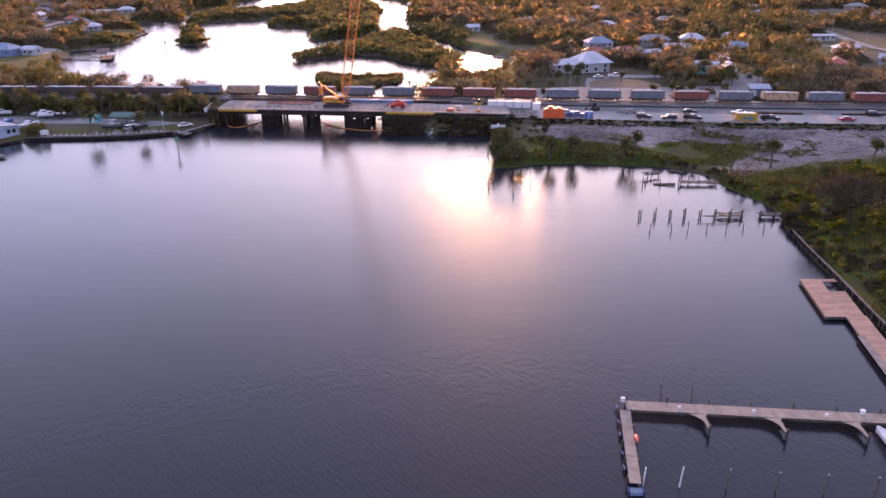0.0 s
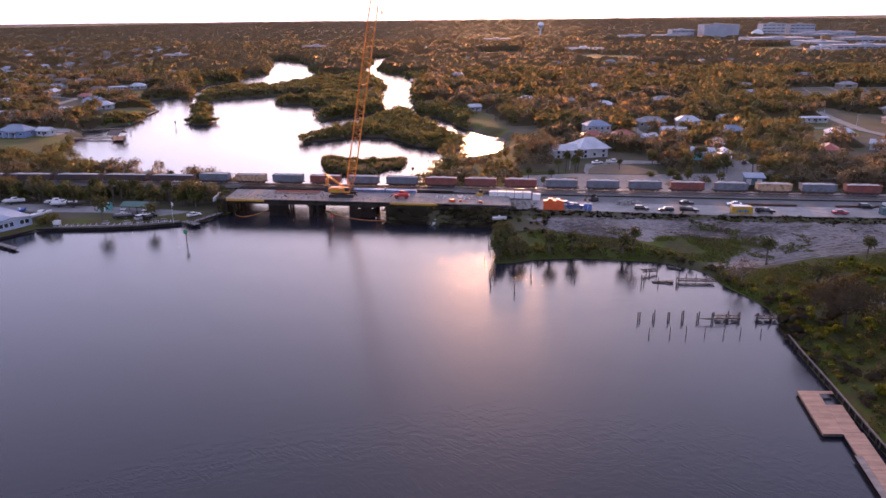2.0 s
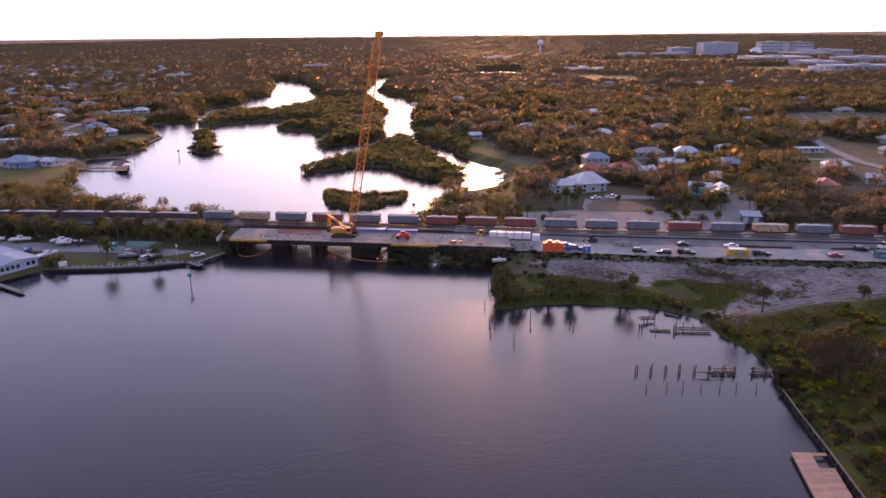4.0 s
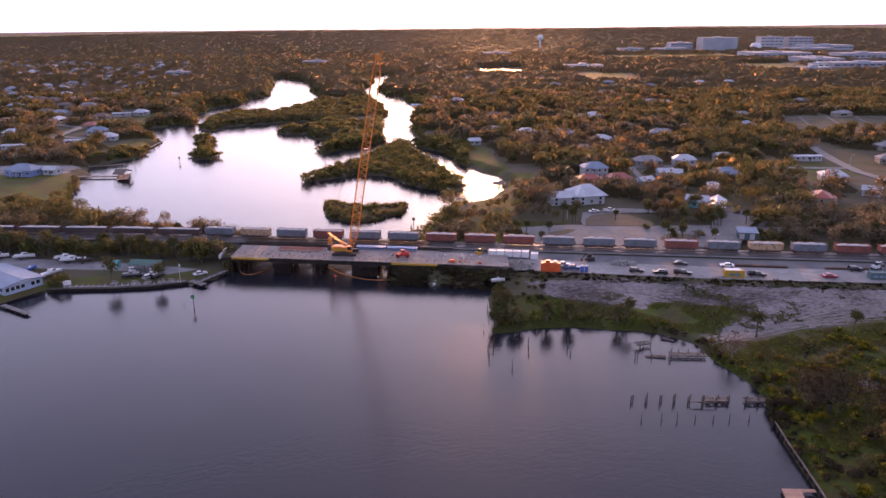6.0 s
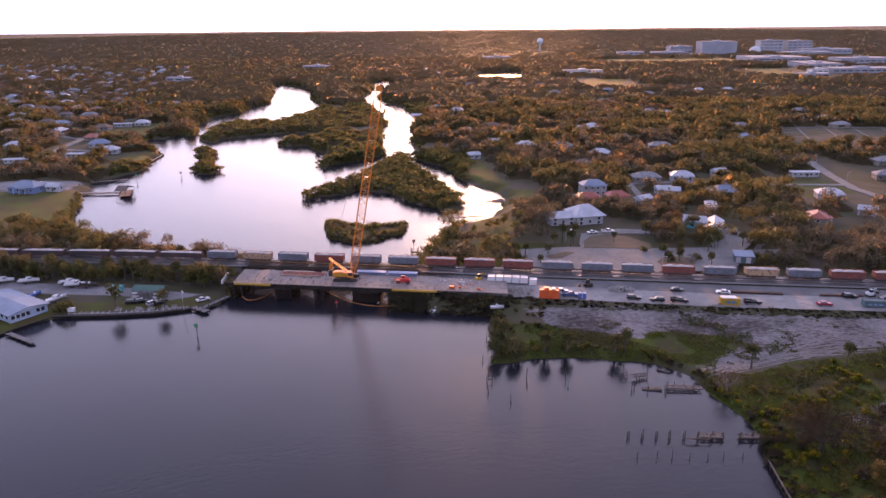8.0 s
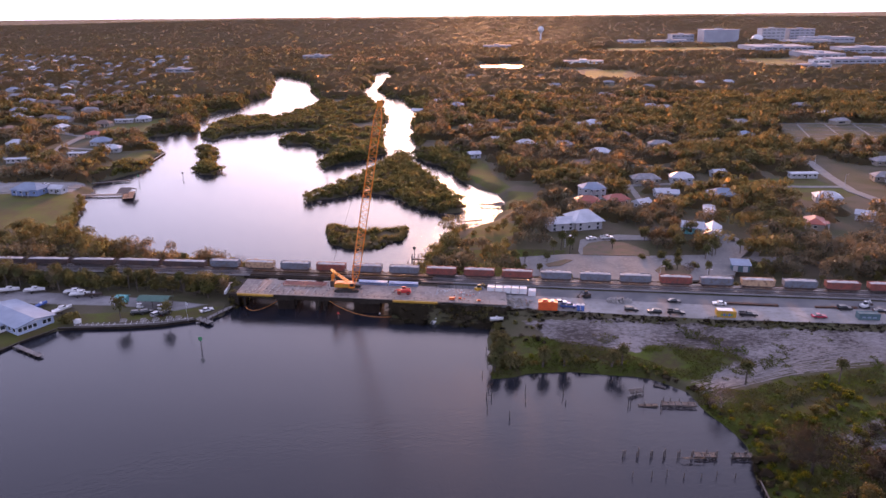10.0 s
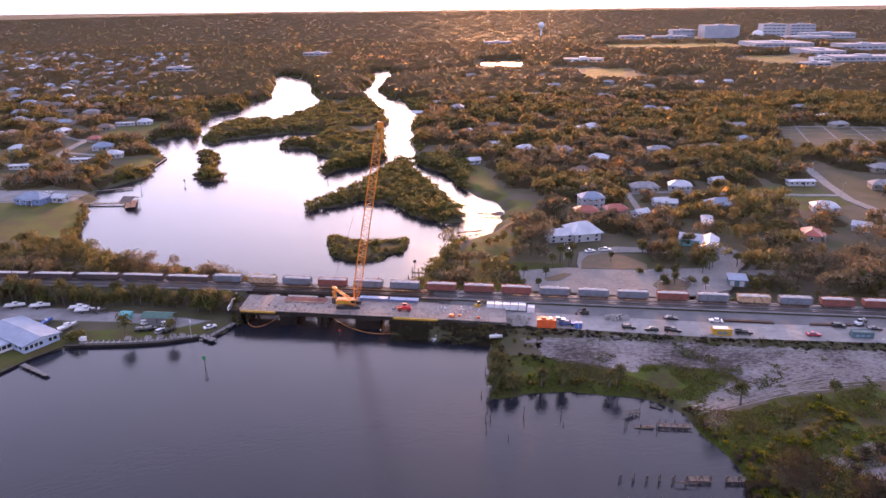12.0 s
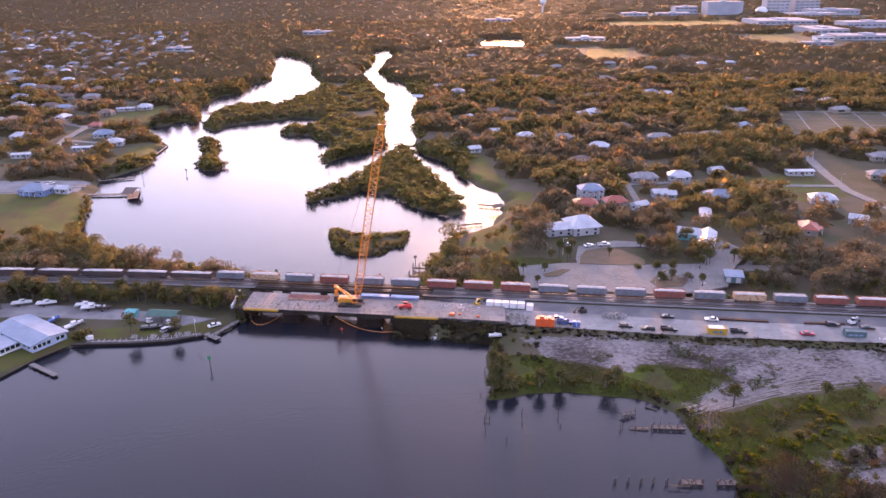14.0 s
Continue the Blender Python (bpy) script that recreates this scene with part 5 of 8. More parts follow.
def car(kind, body_mat, label):
    t = new({"suv": "car", "sedan": "car", "pickup": "pickup_truck", "van": "van"}[kind])
    tagged(t, label, {"pickup": "pickup truck", "van": "van"}.get(kind, "car"))
    L = {"suv": 4.7, "sedan": 4.7, "pickup": 5.8, "van": 5.4}[kind]
    a = L / 2
    low = {"suv": [(-a, 0.45), (a, 0.45), (a, 0.85), (a - 0.3, 1.0), (a - 1.3, 1.1), (-a + 0.05, 1.12), (-a, 0.8)],
           "sedan": [(-a, 0.4), (a, 0.4), (a, 0.75), (a - 0.3, 0.86), (a - 1.3, 0.95), (-a + 0.9, 0.98), (-a + 0.1, 0.95), (-a, 0.7)],
           "pickup": [(-a, 0.55), (a, 0.55), (a, 1.0), (a - 0.2, 1.1), (a - 1.4, 1.2), (-a, 1.2)],
           "van": [(-a, 0.45), (a, 0.45), (a, 0.95), (a - 0.9, 1.25), (-a, 1.25)]}[kind]
    body = part("body", side_shape(bmesh.new(), low, 1.85), body_mat, t)
    top = {"suv": [(a - 1.35, 1.08), (a - 2.0, 1.66), (-a + 0.35, 1.68), (-a + 0.08, 1.1)],
           "sedan": [(a - 1.35, 0.94), (a - 2.05, 1.42), (-a + 1.35, 1.42), (-a + 0.7, 0.97)],
           "pickup": [(a - 1.45, 1.18), (a - 2.05, 1.82), (a - 3.5, 1.82), (a - 3.65, 1.18)],
           "van": [(a - 0.95, 1.22), (a - 1.6, 2.1), (-a + 0.1, 2.15), (-a, 1.22)]}[kind]
    cab = part("cabin_glass", side_shape(bmesh.new(), top, 1.78, 1.45), M_GLASS if kind != "van" else body_mat, t)
    zt = top[1][1]
    part("roof", boxes((top[2][0] + 0.05, -0.72, zt - 0.03, top[1][0] - 0.05, 0.72, zt + 0.05)), body_mat, cab)
    if kind == "van":
        part("windscreen", boxes((a - 1.3, -0.7, 1.35, a - 1.0, 0.7, 1.9)), M_GLASS, cab)
    if kind == "pickup":
        part("bed_floor", boxes((-a + 0.1, -0.8, 1.21, a - 3.75, 0.8, 1.23)), M_BLACK, body)
        for s in (-1, 1):
            part("bed_side", boxes((-a, s * 0.9 - 0.05, 1.2, a - 3.7, s * 0.9 + 0.05, 1.5)), body_mat, body)
        part("tailgate", boxes((-a - 0.02, -0.9, 1.2, -a + 0.07, 0.9, 1.5)), body_mat, body)
    for sx in (-1, 1):
        for sy in (-1, 1):
            x = sx * (a - 0.95)
            tyre = part("wheel", rods((Vector((x, sy * 0.78, 0.34)), Vector((x, sy * 0.97, 0.34)), 0.35), n=12), M_BLACK, t)
            part("rim", rods((Vector((x, sy * 0.96, 0.34)), Vector((x, sy * 0.985, 0.34)), 0.2), n=8), M_STEEL, tyre)
    zl = low[2][1] - 0.12
    for s in (-1, 1):
        part("headlight", boxes((a - 0.04, s * 0.66 - 0.18, zl - 0.08, a + 0.02, s * 0.66 + 0.18, zl + 0.08)), M_LAMP, t)
        part("tail_light", boxes((-a - 0.02, s * 0.7 - 0.14, zl - 0.1, -a + 0.04, s * 0.7 + 0.14, zl + 0.1)), M_TAIL, t)
    part("bumper", boxes((a - 0.1, -0.88, 0.4, a + 0.08, 0.88, 0.6)), M_BLACK, t)
    return t


VEH = {("suv", "k"): car("suv", P_BLACK, "black sport utility vehicle parked on the shell road"), ("sedan", "w"): car("sedan", P_WHITE, "white saloon car parked beside the road"),
       ("pickup", "k"): car("pickup", P_BLACK, "black pickup truck parked on the shell road"), ("pickup", "b"): car("pickup", P_BLUE, "blue pickup truck parked by the orange container"),
       ("sedan", "r"): car("sedan", P_RED, "red saloon car parked on the shell road"), ("sedan", "k"): car("sedan", P_BLACK, "black saloon car parked on the shell road"), ("suv", "g"): car("suv", P_GREY, "silver sport utility vehicle on the gravel"),
       ("pickup", "w"): car("pickup", P_WHITE, "white pickup truck parked outside")}
_used = set()


def park(kind, col, x, y, z, rot):
    m = pose(x, y, z, 0, 0, rot)
    if (kind, col) in _used:
        return copy_thing(VEH[kind, col], m)
    _used.add((kind, col))
    VEH[kind, col].matrix_world = m


RZ = BANK_Z + 0.12
for row in (("suv", "k", 53.5, 228.6, RZ, -5), ("suv", "k", 61, 226.9, RZ, 172), ("pickup", "k", 68, 226.2, RZ, -8), ("sedan", "k", 70, 236.6, RZ - 0.06, -6), ("sedan", "w", 85.2, 234.6, RZ - 0.06, 170), ("pickup", "k", 91.5, 225.0, RZ, -4),
            ("sedan", "r", 114.5, 224.2, RZ, -4), ("pickup", "b", 32.5, 231.0, RZ, -4), ("pickup", "w", 29.5, 233.8, RZ, 8), ("suv", "k", 126, 231, RZ, -6), ("sedan", "k", 137, 229, RZ, -6),
            ("sedan", "w", -96, 233.5, 1.25, 40), ("suv", "k", -120, 230.6, 1.25, 15), ("suv", "k", -117, 231.4, 1.25, 25), ("suv", "g", -112.4, 229.6, 1.25, 60), ("suv", "k", -110, 230.6, 1.25, 60),
            ("pickup", "w", 60, 313, NORTH_Z + 0.3, 10), ("sedan", "w", 53, 312, NORTH_Z + 0.3, 20), ("suv", "k", 116, 312, NORTH_Z + 0.3, 70), ("suv", "g", 44, 313, NORTH_Z + 0.3, 70), ("sedan", "w", -262, 418, 3.0, 60), ("sedan", "k", -272, 419, 3.0, 70), ("suv", "g", -300, 520, 3.1, 130)):
    park(*row)


def golf_cart(x, y, rot):
    t = thing("golf_cart", pose(x, y, 1.25, 0, 0, rot), "small golf cart with a white canopy roof", "golf cart", "golf carts by the pavilion")
    part("body", boxes((-1.1, -0.55, 0.25, 1.1, 0.55, 0.65), (-1.1, -0.55, 0.65, -0.3, 0.55, 0.95)), M_WHITE, t)
    part("canopy", boxes((-1.0, -0.6, 1.75, 0.8, 0.6, 1.85)), M_WHITE, t)
    for sx in (-0.95, 0.7):
        for sy in (-0.5, 0.5):
            part("strut", boxes((sx - 0.03, sy - 0.03, 0.6, sx + 0.03, sy + 0.03, 1.76)), M_DARKSTEEL, t)
            part("wheel", rods((Vector((sx, sy - 0.08, 0.25)), Vector((sx, sy + 0.08, 0.25)), 0.25), n=10), M_BLACK, t)


golf_cart(-121.5, 236, 10)
golf_cart(-113.5, 235, 20)


def boat(L, label, cabin=True, trailer=True, hull_mat=None):
    t = new("boat")
    tagged(t, label, "boat")
    z = 0.7 if trailer else 0.0
    bm = bmesh.new()
    rings = []
    for k in range(7):
        f = k / 6
        x = -L / 2 + L * f
        w = L * 0.16 * (1 - max(0, f - 0.45) ** 2 * 3.1)
        w = max(w, 0.03)
        sh = 0.25 * f * f
        rings.append([bm.verts.new(p) for p in ((x, -w, z + 1.05 + sh), (x, -w * 0.85, z + 0.45 + sh), (x, 0, z + 0.05 + 0.5 * max(0, f - 0.7)), (x, w * 0.85, z + 0.45 + sh), (x, w, z + 1.05 + sh), (x, w * 0.8, z + 0.95 + sh), (x, -w * 0.8, z + 0.95 + sh))])
    for p, q in zip(rings[:-1], rings[1:]):
        for i in range(7):
            bm.faces.new((p[i], q[i], q[(i + 1) % 7], p[(i + 1) % 7]))
    bm.faces.new(rings[0])
    bmesh.ops.recalc_face_normals(bm, faces=bm.faces)
    part("hull", bm, hull_mat or M_WHITE, t)
    if cabin:
        c = part("cabin", side_shape(bmesh.new(), [(-L * 0.12, z + 1.0), (L * 0.22, z + 1.1), (L * 0.12, z + 1.9), (-L * 0.1, z + 1.95)], L * 0.22, L * 0.17), M_WHITE, t)
        part("windscreen", boxes((L * 0.02, -L * 0.1, z + 1.35, L * 0.165, L * 0.1, z + 1.75)), M_GLASS, c)
        part("top_rail", rods((Vector((-L * 0.1, -L * 0.09, z + 1.9)), Vector((-L * 0.12, -L * 0.09, z + 2.7)), 0.03), (Vector((-L * 0.1, L * 0.09, z + 1.9)), Vector((-L * 0.12, L * 0.09, z + 2.7)), 0.03), (Vector((-L * 0.12, -L * 0.09, z + 2.7)), Vector((-L * 0.12, L * 0.09, z + 2.7)), 0.03)), M_STEEL, c)
    else:
        part("console", boxes((-0.3, -0.35, z + 0.95, 0.3, 0.35, z + 1.7)), M_WHITE, t)
    part("outboard", boxes((-L / 2 - 0.5, -0.22, z + 0.5, -L / 2, 0.22, z + 1.45)), M_BLACK, t)
    if trailer:
        tr = part("trailer", boxes((-L * 0.4, -0.8, 0.5, L * 0.55, -0.68, 0.62), (-L * 0.4, 0.68, 0.5, L * 0.55, 0.8, 0.62), (L * 0.5, -0.8, 0.5, L * 0.56, 0.8, 0.62), (-L * 0.3, -0.7, 0.6, -L * 0.2, 0.7, 0.95), (L * 0.15, -0.5, 0.6, L * 0.25, 0.5, 0.95)), M_DARKSTEEL, t)
        for s in (-1, 1):
            part("wheel", rods((Vector((-L * 0.12, s * 1.0 - 0.1, 0.32)), Vector((-L * 0.12, s * 1.0 + 0.1, 0.32)), 0.32), n=10), M_BLACK, tr)
    return t


B_BIG = boat(7.6, "white cabin motor boat stored on a trailer")
B_BIG.matrix_world = pose(-169, 250, 1.25, 0, 0, 12)
for x, y, r in ((-152.5, 248.5, 8), (-149, 246.2, 10), (-179, 250, 15), (-148, 231.5, 60)):
    copy_thing(B_BIG, pose(x, y, 1.25, 0, 0, r))
B_DARK = boat(6.0, "dark hulled open boat stored on a trailer", False, True, M_DARKSTEEL)
B_DARK.matrix_world = pose(-143.5, 246, 1.25, 0, 0, 5)
B_SMALL = boat(5.2, "small blue and white open boat on a trailer", False, True, M_BLUEPAINT)
B_SMALL.matrix_world = pose(-158, 235.5, 1.25, 0, 0, 70)
B_WATER = boat(7.2, "white motor boat moored at the wooden dock", True, False)
B_WATER.matrix_world = pose(49.3, 72.0, -0.25, 0, 0, 103)
for x, y, a in ((-275, 641, 20), (-271, 634, 12), (-277, 628, 35), (-279, 616, 60)):
    tagged(copy_thing(B_WATER, pose(x, y, -0.25, 0, 0, a)), "white motor boat moored on the lagoon shore", "boat")
B_SKIFF = boat(4.6, "small pale skiff drawn up on the bank", False, False)
B_SKIFF.matrix_world = pose(7.5, 225.4, 2.2, 0, 0, 4)
tagged(copy_thing(B_SKIFF, pose(-13.5, 228.6, -0.1, 0, 0, 64)), "small pale skiff lying at the water's edge", "boat")


# ---- works on the bridge and the shell road ----
def container(name, x, y, z, rot, L, w, h, m, label, ribs=10, lid=False):
    t = thing(name, pose(x, y, z, 0, 0, rot), label, "container")
    b = part("body", boxes((-L / 2, -w / 2, 0.12, L / 2, w / 2, h)), m, t)
    for k in range(ribs + 1):
        xx = -L / 2 + L * k / ribs
        for s in (-1, 1):
            part("rib", boxes((xx - 0.06, s * w / 2 - 0.07, 0.15, xx + 0.06, s * w / 2 + 0.07, h - 0.05)), m, b)
    for s in (-1, 1):
        part("top_rail", boxes((-L / 2 - 0.05, s * w / 2 - 0.08, h - 0.06, L / 2 + 0.05, s * w / 2 + 0.08, h + 0.09)), m, b)
        part("skid", boxes((-L / 2, s * w / 3 - 0.1, 0, L / 2, s * w / 3 + 0.1, 0.13)), M_DARKSTEEL, t)
    return t


oc = container("storage_container", 25.2, 229.6, RZ, -5, 6.4, 2.6, 3.0, M_ORANGE, "bright orange steel storage container on the shell road")
part("tarpaulin", boxes((-2.2, -1.2, 3.02, 2.4, 1.2, 3.22)), M_ORANGE, oc)
part("crate", boxes((-1.8, -0.9, 3.22, -0.2, 0.6, 3.8)), M_RED, oc)
part("crate", boxes((0.9, -0.7, 3.22, 2.0, 0.9, 3.6)), M_WHITE, oc)


def yellow_bin():
    t = container("dumpster", 84, 224.6, RZ, -4, 6.0, 2.5, 2.4, M_YELLOW, "yellow steel skip with green sprayed marks on its side", 5)
    for k, (x, w) in enumerate(((-1.9, 0.5), (-1.15, 0.7), (-0.3, 0.5), (0.45, 0.75), (1.3, 0.6))):
        part("sprayed_mark", boxes((x, -1.345, 0.7, x + w, -1.33, 1.5 + 0.15 * (k % 2))), M_GREENSIGN if k % 2 == 0 else M_BLUEPAINT, t)
    part("tarpaulin", boxes((-3.0, -1.2, 2.42, 2.0, 1.2, 2.62)), M_WHITE, t)
    part("lid", side_shape(bmesh.new(), [(-3.4, 1.2), (-3.0, 1.2), (-3.0, 2.6), (-3.2, 2.6)], 2.4), M_YELLOW, t)


yellow_bin()
db = container("dumpster", 130, 223.6, RZ, -3, 6.6, 2.5, 2.2, M_TEALDARK, "dark teal open top roll off dumpster", 8)
part("rubble_fill", boxes((-3.1, -1.1, 2.0, 3.1, 1.1, 2.12)), M_BLACK, db)
for k in range(3):
    part("sprayed_mark", boxes((-2.4 + k * 1.7, -1.345, 0.7, -1.2 + k * 1.7, -1.33, 1.3)), M_ROOF_BLUE, db)
tank = container("white_tank", 6, 244.2, DECK_Z - 0.7, -7, 2.5, 2.3, 2.2, M_WHITE, "square white plastic tank in a frame", 4)
tagged(tank, group="row of white tanks")
for k, dx in enumerate((2.9, 5.8, 8.7, 11.6)):
    copy_thing(tank, pose(6 + dx, 244.2 - 0.11 * dx, DECK_Z - 0.7, 0, 0, -7))
copy_thing(tank, pose(20.8, 242.4, RZ - 0.06, 0, 0, -7))


def toilet(x, y, rot):
    t = thing("portable_toilet", pose(x, y, RZ, 0, 0, rot), "dark blue portable toilet with a white roof", "portable toilet", "portable toilets")
    part("cabin", boxes((-0.55, -0.55, 0.1, 0.55, 0.55, 2.1)), M_BLUEPAINT, t)
    part("door", boxes((-0.4, -0.6, 0.2, 0.4, -0.54, 1.95)), M_BLUEPAINT, t)
    part("roof", rods((Vector((0, 0, 2.1)), Vector((0, 0, 2.4)), 0.75, 0.3), n=8), M_WHITE, t)
    part("base", boxes((-0.6, -0.6, 0, 0.6, 0.6, 0.12)), M_BLACK, t)


toilet(35.6, 228.9, -5)
toilet(37.0, 228.8, -5)


def telehandler():
    t = thing("telehandler", pose(-25.5, 240, DECK_Z, 0, 0, 176), "red telescopic handler parked on the bridge deck", "telehandler")
    part("chassis", boxes((-2.6, -0.7, 0.6, 2.4, 0.7, 1.25)), M_RED, t)
    part("engine_cover", boxes((-2.4, 0.3, 1.2, 1.0, 1.15, 1.9)), M_RED, t)
    cab = part("cab", side_shape(bmesh.new(), [(-0.8, 0.9), (0.9, 0.9), (0.7, 2.4), (-0.6, 2.4)], 0.9, 0.8), M_GLASS, t)
    cab.location = (0, -0.75, 0)
    part("cab_roof", boxes((-0.7, -0.45, 2.4, 0.8, 0.45, 2.5)), M_RED, cab)
    part("telescopic_arm", rods((Vector((-2.4, 0.05, 2.1)), Vector((2.6, 0.05, 1.5)), 0.26), (Vector((2.6, 0.05, 1.5)), Vector((3.4, 0.05, 0.9)), 0.18), n=4), M_RED, t)
    part("fork_carriage", boxes((3.4, -0.7, 0.4, 3.55, 0.7, 1.3), (3.5, -0.5, 0.35, 4.6, -0.35, 0.45), (3.5, 0.35, 0.35, 4.6, 0.5, 0.45)), M_DARKSTEEL, t)
    for x in (-1.7, 1.6):
        for s in (-1, 1):
            w = part("wheel", rods((Vector((x, s * 0.8, 0.62)), Vector((x, s * 1.2, 0.62)), 0.62), n=14), M_BLACK, t)
            part("rim", rods((Vector((x, s * 1.19, 0.62)), Vector((x, s * 1.22, 0.62)), 0.3), n=10), M_RED, w)


telehandler()


def loader(name, x, y, z, rot, m, label):
    t = thing(name, pose(x, y, z, 0, 0, rot), label, "excavator")
    for s in (-1, 1):
        part("track", side_shape(bmesh.new(), [(-1.3, 0.1), (1.3, 0.1), (1.5, 0.35), (1.3, 0.65), (-1.3, 0.65), (-1.5, 0.35)], 0.4), M_BLACK, t).location = (0, s * 0.8, 0)
    body = part("body", boxes((-1.4, -0.9, 0.7, 0.6, 0.9, 1.5)), m, t)
    cab = part("cab", side_shape(bmesh.new(), [(-0.4, 1.4), (0.7, 1.4), (0.6, 2.5), (-0.4, 2.5)], 0.9, 0.8), M_GLASS, t)
    part("cab_roof", boxes((-0.45, -0.42, 2.5, 0.65, 0.42, 2.58)), m, cab)
    arm = part("arm", rods((Vector((0.6, 0.3, 1.2)), Vector((2.2, 0.3, 2.6)), 0.16), (Vector((2.2, 0.3, 2.6)), Vector((3.3, 0.3, 1.2)), 0.13), n=5), m, t)
    part("bucket", side_shape(bmesh.new(), [(3.1, 0.4), (3.8, 0.5), (3.6, 1.2), (3.2, 1.3)], 0.8), M_DARKSTEEL, arm).location = (0, 0.3, 0)


loader("excavator", 1.5, 244.6, DECK_Z - 0.7, 40, M_YELLOW, "small yellow tracked excavator by the white tanks")
loader("skid_loader", 40, 240.5, RZ, 200, M_DARKSTEEL, "small dark tracked loader by the rubble heap")
loader("skid_loader", 133.5, 232.5, RZ, 20, M_WHITE, "small white tracked loader at the road edge")


def heap(name, x, y, z, rx, ry, h, m, label, n=90, size=0.55, seed=3):
    """A pile of broken pieces over a low mound."""
    rng = random.Random(seed)
    bm = bmesh.new()
    for _ in range(n):
        a, r = rng.uniform(0, 6.283), math.sqrt(rng.random())
        px, py = math.cos(a) * r * rx, math.sin(a) * r * ry
        s = size * rng.uniform(0.4, 1.1)
        mm = Matrix.Translation((px, py, h * (1 - r) * rng.uniform(0.6, 1.0) + s * 0.2)) @ Euler((rng.uniform(0, 3), rng.uniform(0, 3), rng.uniform(0, 3))).to_matrix().to_4x4()
        box(bm, -s, -s * 0.7, -s * 0.35, s, s * 0.7, s * 0.35, mm)
    ob = part(name, bm, m)
    ob.location = (x, y, z)
    return tagged(ob, label, "rubble", kind="stuff")


heap("rubble_heap", 51, 237.2, RZ, 4.8, 2.4, 1.1, M_CONC, "heap of broken pale concrete slabs")
heap("scrap_heap", 80.5, 223.6, RZ - 0.3, 3.2, 1.2, 0.7, M_CONC, "heap of scrap by the yellow skip", 50, 0.4, 4)
heap("debris", 26, 204.5, 1.2, 2.6, 1.8, 0.5, M_CONC, "low heap of broken concrete in the grass", 40, 0.45, 5)
heap("debris", -5, 238, DECK_Z, 6.0, 3.0, 0.2, M_ORANGE, "scattered orange cones and tools on the deck", 14, 0.28, 6)
heap("debris", 14, 234, DECK_Z - 0.6, 7.0, 4.0, 0.3, M_WOOD, "scattered timber and boards on the works road", 60, 0.5, 7)
heap("debris", -60, 246, DECK_Z, 20.0, 5.0, 0.1, M_DARKSTEEL, "scattered dark tools and cables on the deck", 50, 0.3, 8)
heap("debris", -8, 241, DECK_Z, 10.0, 4.0, 0.15, M_WHITE, "scattered pale sacks and tools on the deck", 40, 0.3, 9)
heap("debris", 140, 221.5, RZ - 0.2, 4.0, 0.8, 0.3, M_WHITE, "white boards lying at the road edge", 20, 0.5, 10)
for x, y, s in ((-8, 234.6, 0.9), (-5.2, 235.4, 0.5), (1.5, 233.5, 0.6)):
    g = thing("generator", pose(x, y, DECK_Z, 0, 0, -6), "small orange generator on skids on the deck", "generator")
    part("casing", boxes((-s, -s * 0.5, 0.12, s, s * 0.5, s * 1.1)), M_ORANGE, g)
    part("skid", boxes((-s, -s * 0.5, 0, s, -s * 0.35, 0.14), (-s, s * 0.35, 0, s, s * 0.5, 0.14)), M_DARKSTEEL, g)


def girder(name, a, b, w, h, z, m, label):
    t = thing(name, Matrix(), label, "girder")
    a, b = Vector((*a, z)), Vector((*b, z))
    d = (b - a).normalized()
    n = Vector((-d.y, d.x, 0)) * w / 2
    for z0, z1, k in ((0, 0.12, 1.0), (h - 0.12, h, 1.0), (0.12, h - 0.12, 0.3)):
        bm = bmesh.new()
        slab(bm, [((a - n * k).x, (a - n * k).y), ((b - n * k).x, (b - n * k).y), ((b + n * k).x, (b + n * k).y), ((a + n * k).x, (a + n * k).y)], z + z0, z + z1)
        part("flange" if k == 1 else "web", bm, m, t)


M_BLUESTEEL = mat("primed_blue_steel", (0.22, 0.30, 0.45), 0.5, 0.2, (0.18, 0.25, 0.38), 0.6)
girder("steel_girder", (-43.5, 250.3), (-32.6, 249.2), 2.4, 1.0, DECK_Z, M_BLUESTEEL, "long blue primed steel girder lying on the deck")
girder("steel_girder", (-32.0, 249.1), (-21, 248.0), 2.4, 1.0, DECK_Z, M_BLUESTEEL, "long blue primed steel girder lying on the deck")
girder("steel_beam", (87, 235.8), (105, 233.8), 1.3, 0.6, RZ - 0.06, M_RUST, "long rusty dark steel beam on the ground")
girder("steel_beam", (117, 232.6), (131, 232.4), 1.1, 0.6, RZ - 0.06, M_RUST, "long rusty dark steel beam on the ground")
girder("pipe_stack", (-20, 251.2), (-8, 250), 1.8, 0.7, DECK_Z - 0.2, M_DARKSTEEL, "stack of dark steel sections beside the track")


def rebar_mat(x0, x1, y0, label):
    t = thing("rebar_mat", Matrix(), label, "rebar")
    for k in range(12):
        y = y0 + k * 0.32
        part("bar", rods((Vector((x0, y, DECK_Z + 0.18)), Vector((x1, y - 1.2, DECK_Z + 0.18)), 0.05), n=4), M_REBAR, t)
    for k in range(20):
        x = x0 + (x1 - x0) * k / 19
        part("cross_bar", rods((Vector((x, y0 - 1.2 * k / 19, DECK_Z + 0.08)), Vector((x, y0 - 1.2 * k / 19 + 3.6, DECK_Z + 0.08)), 0.04), n=4), M_REBAR, t)


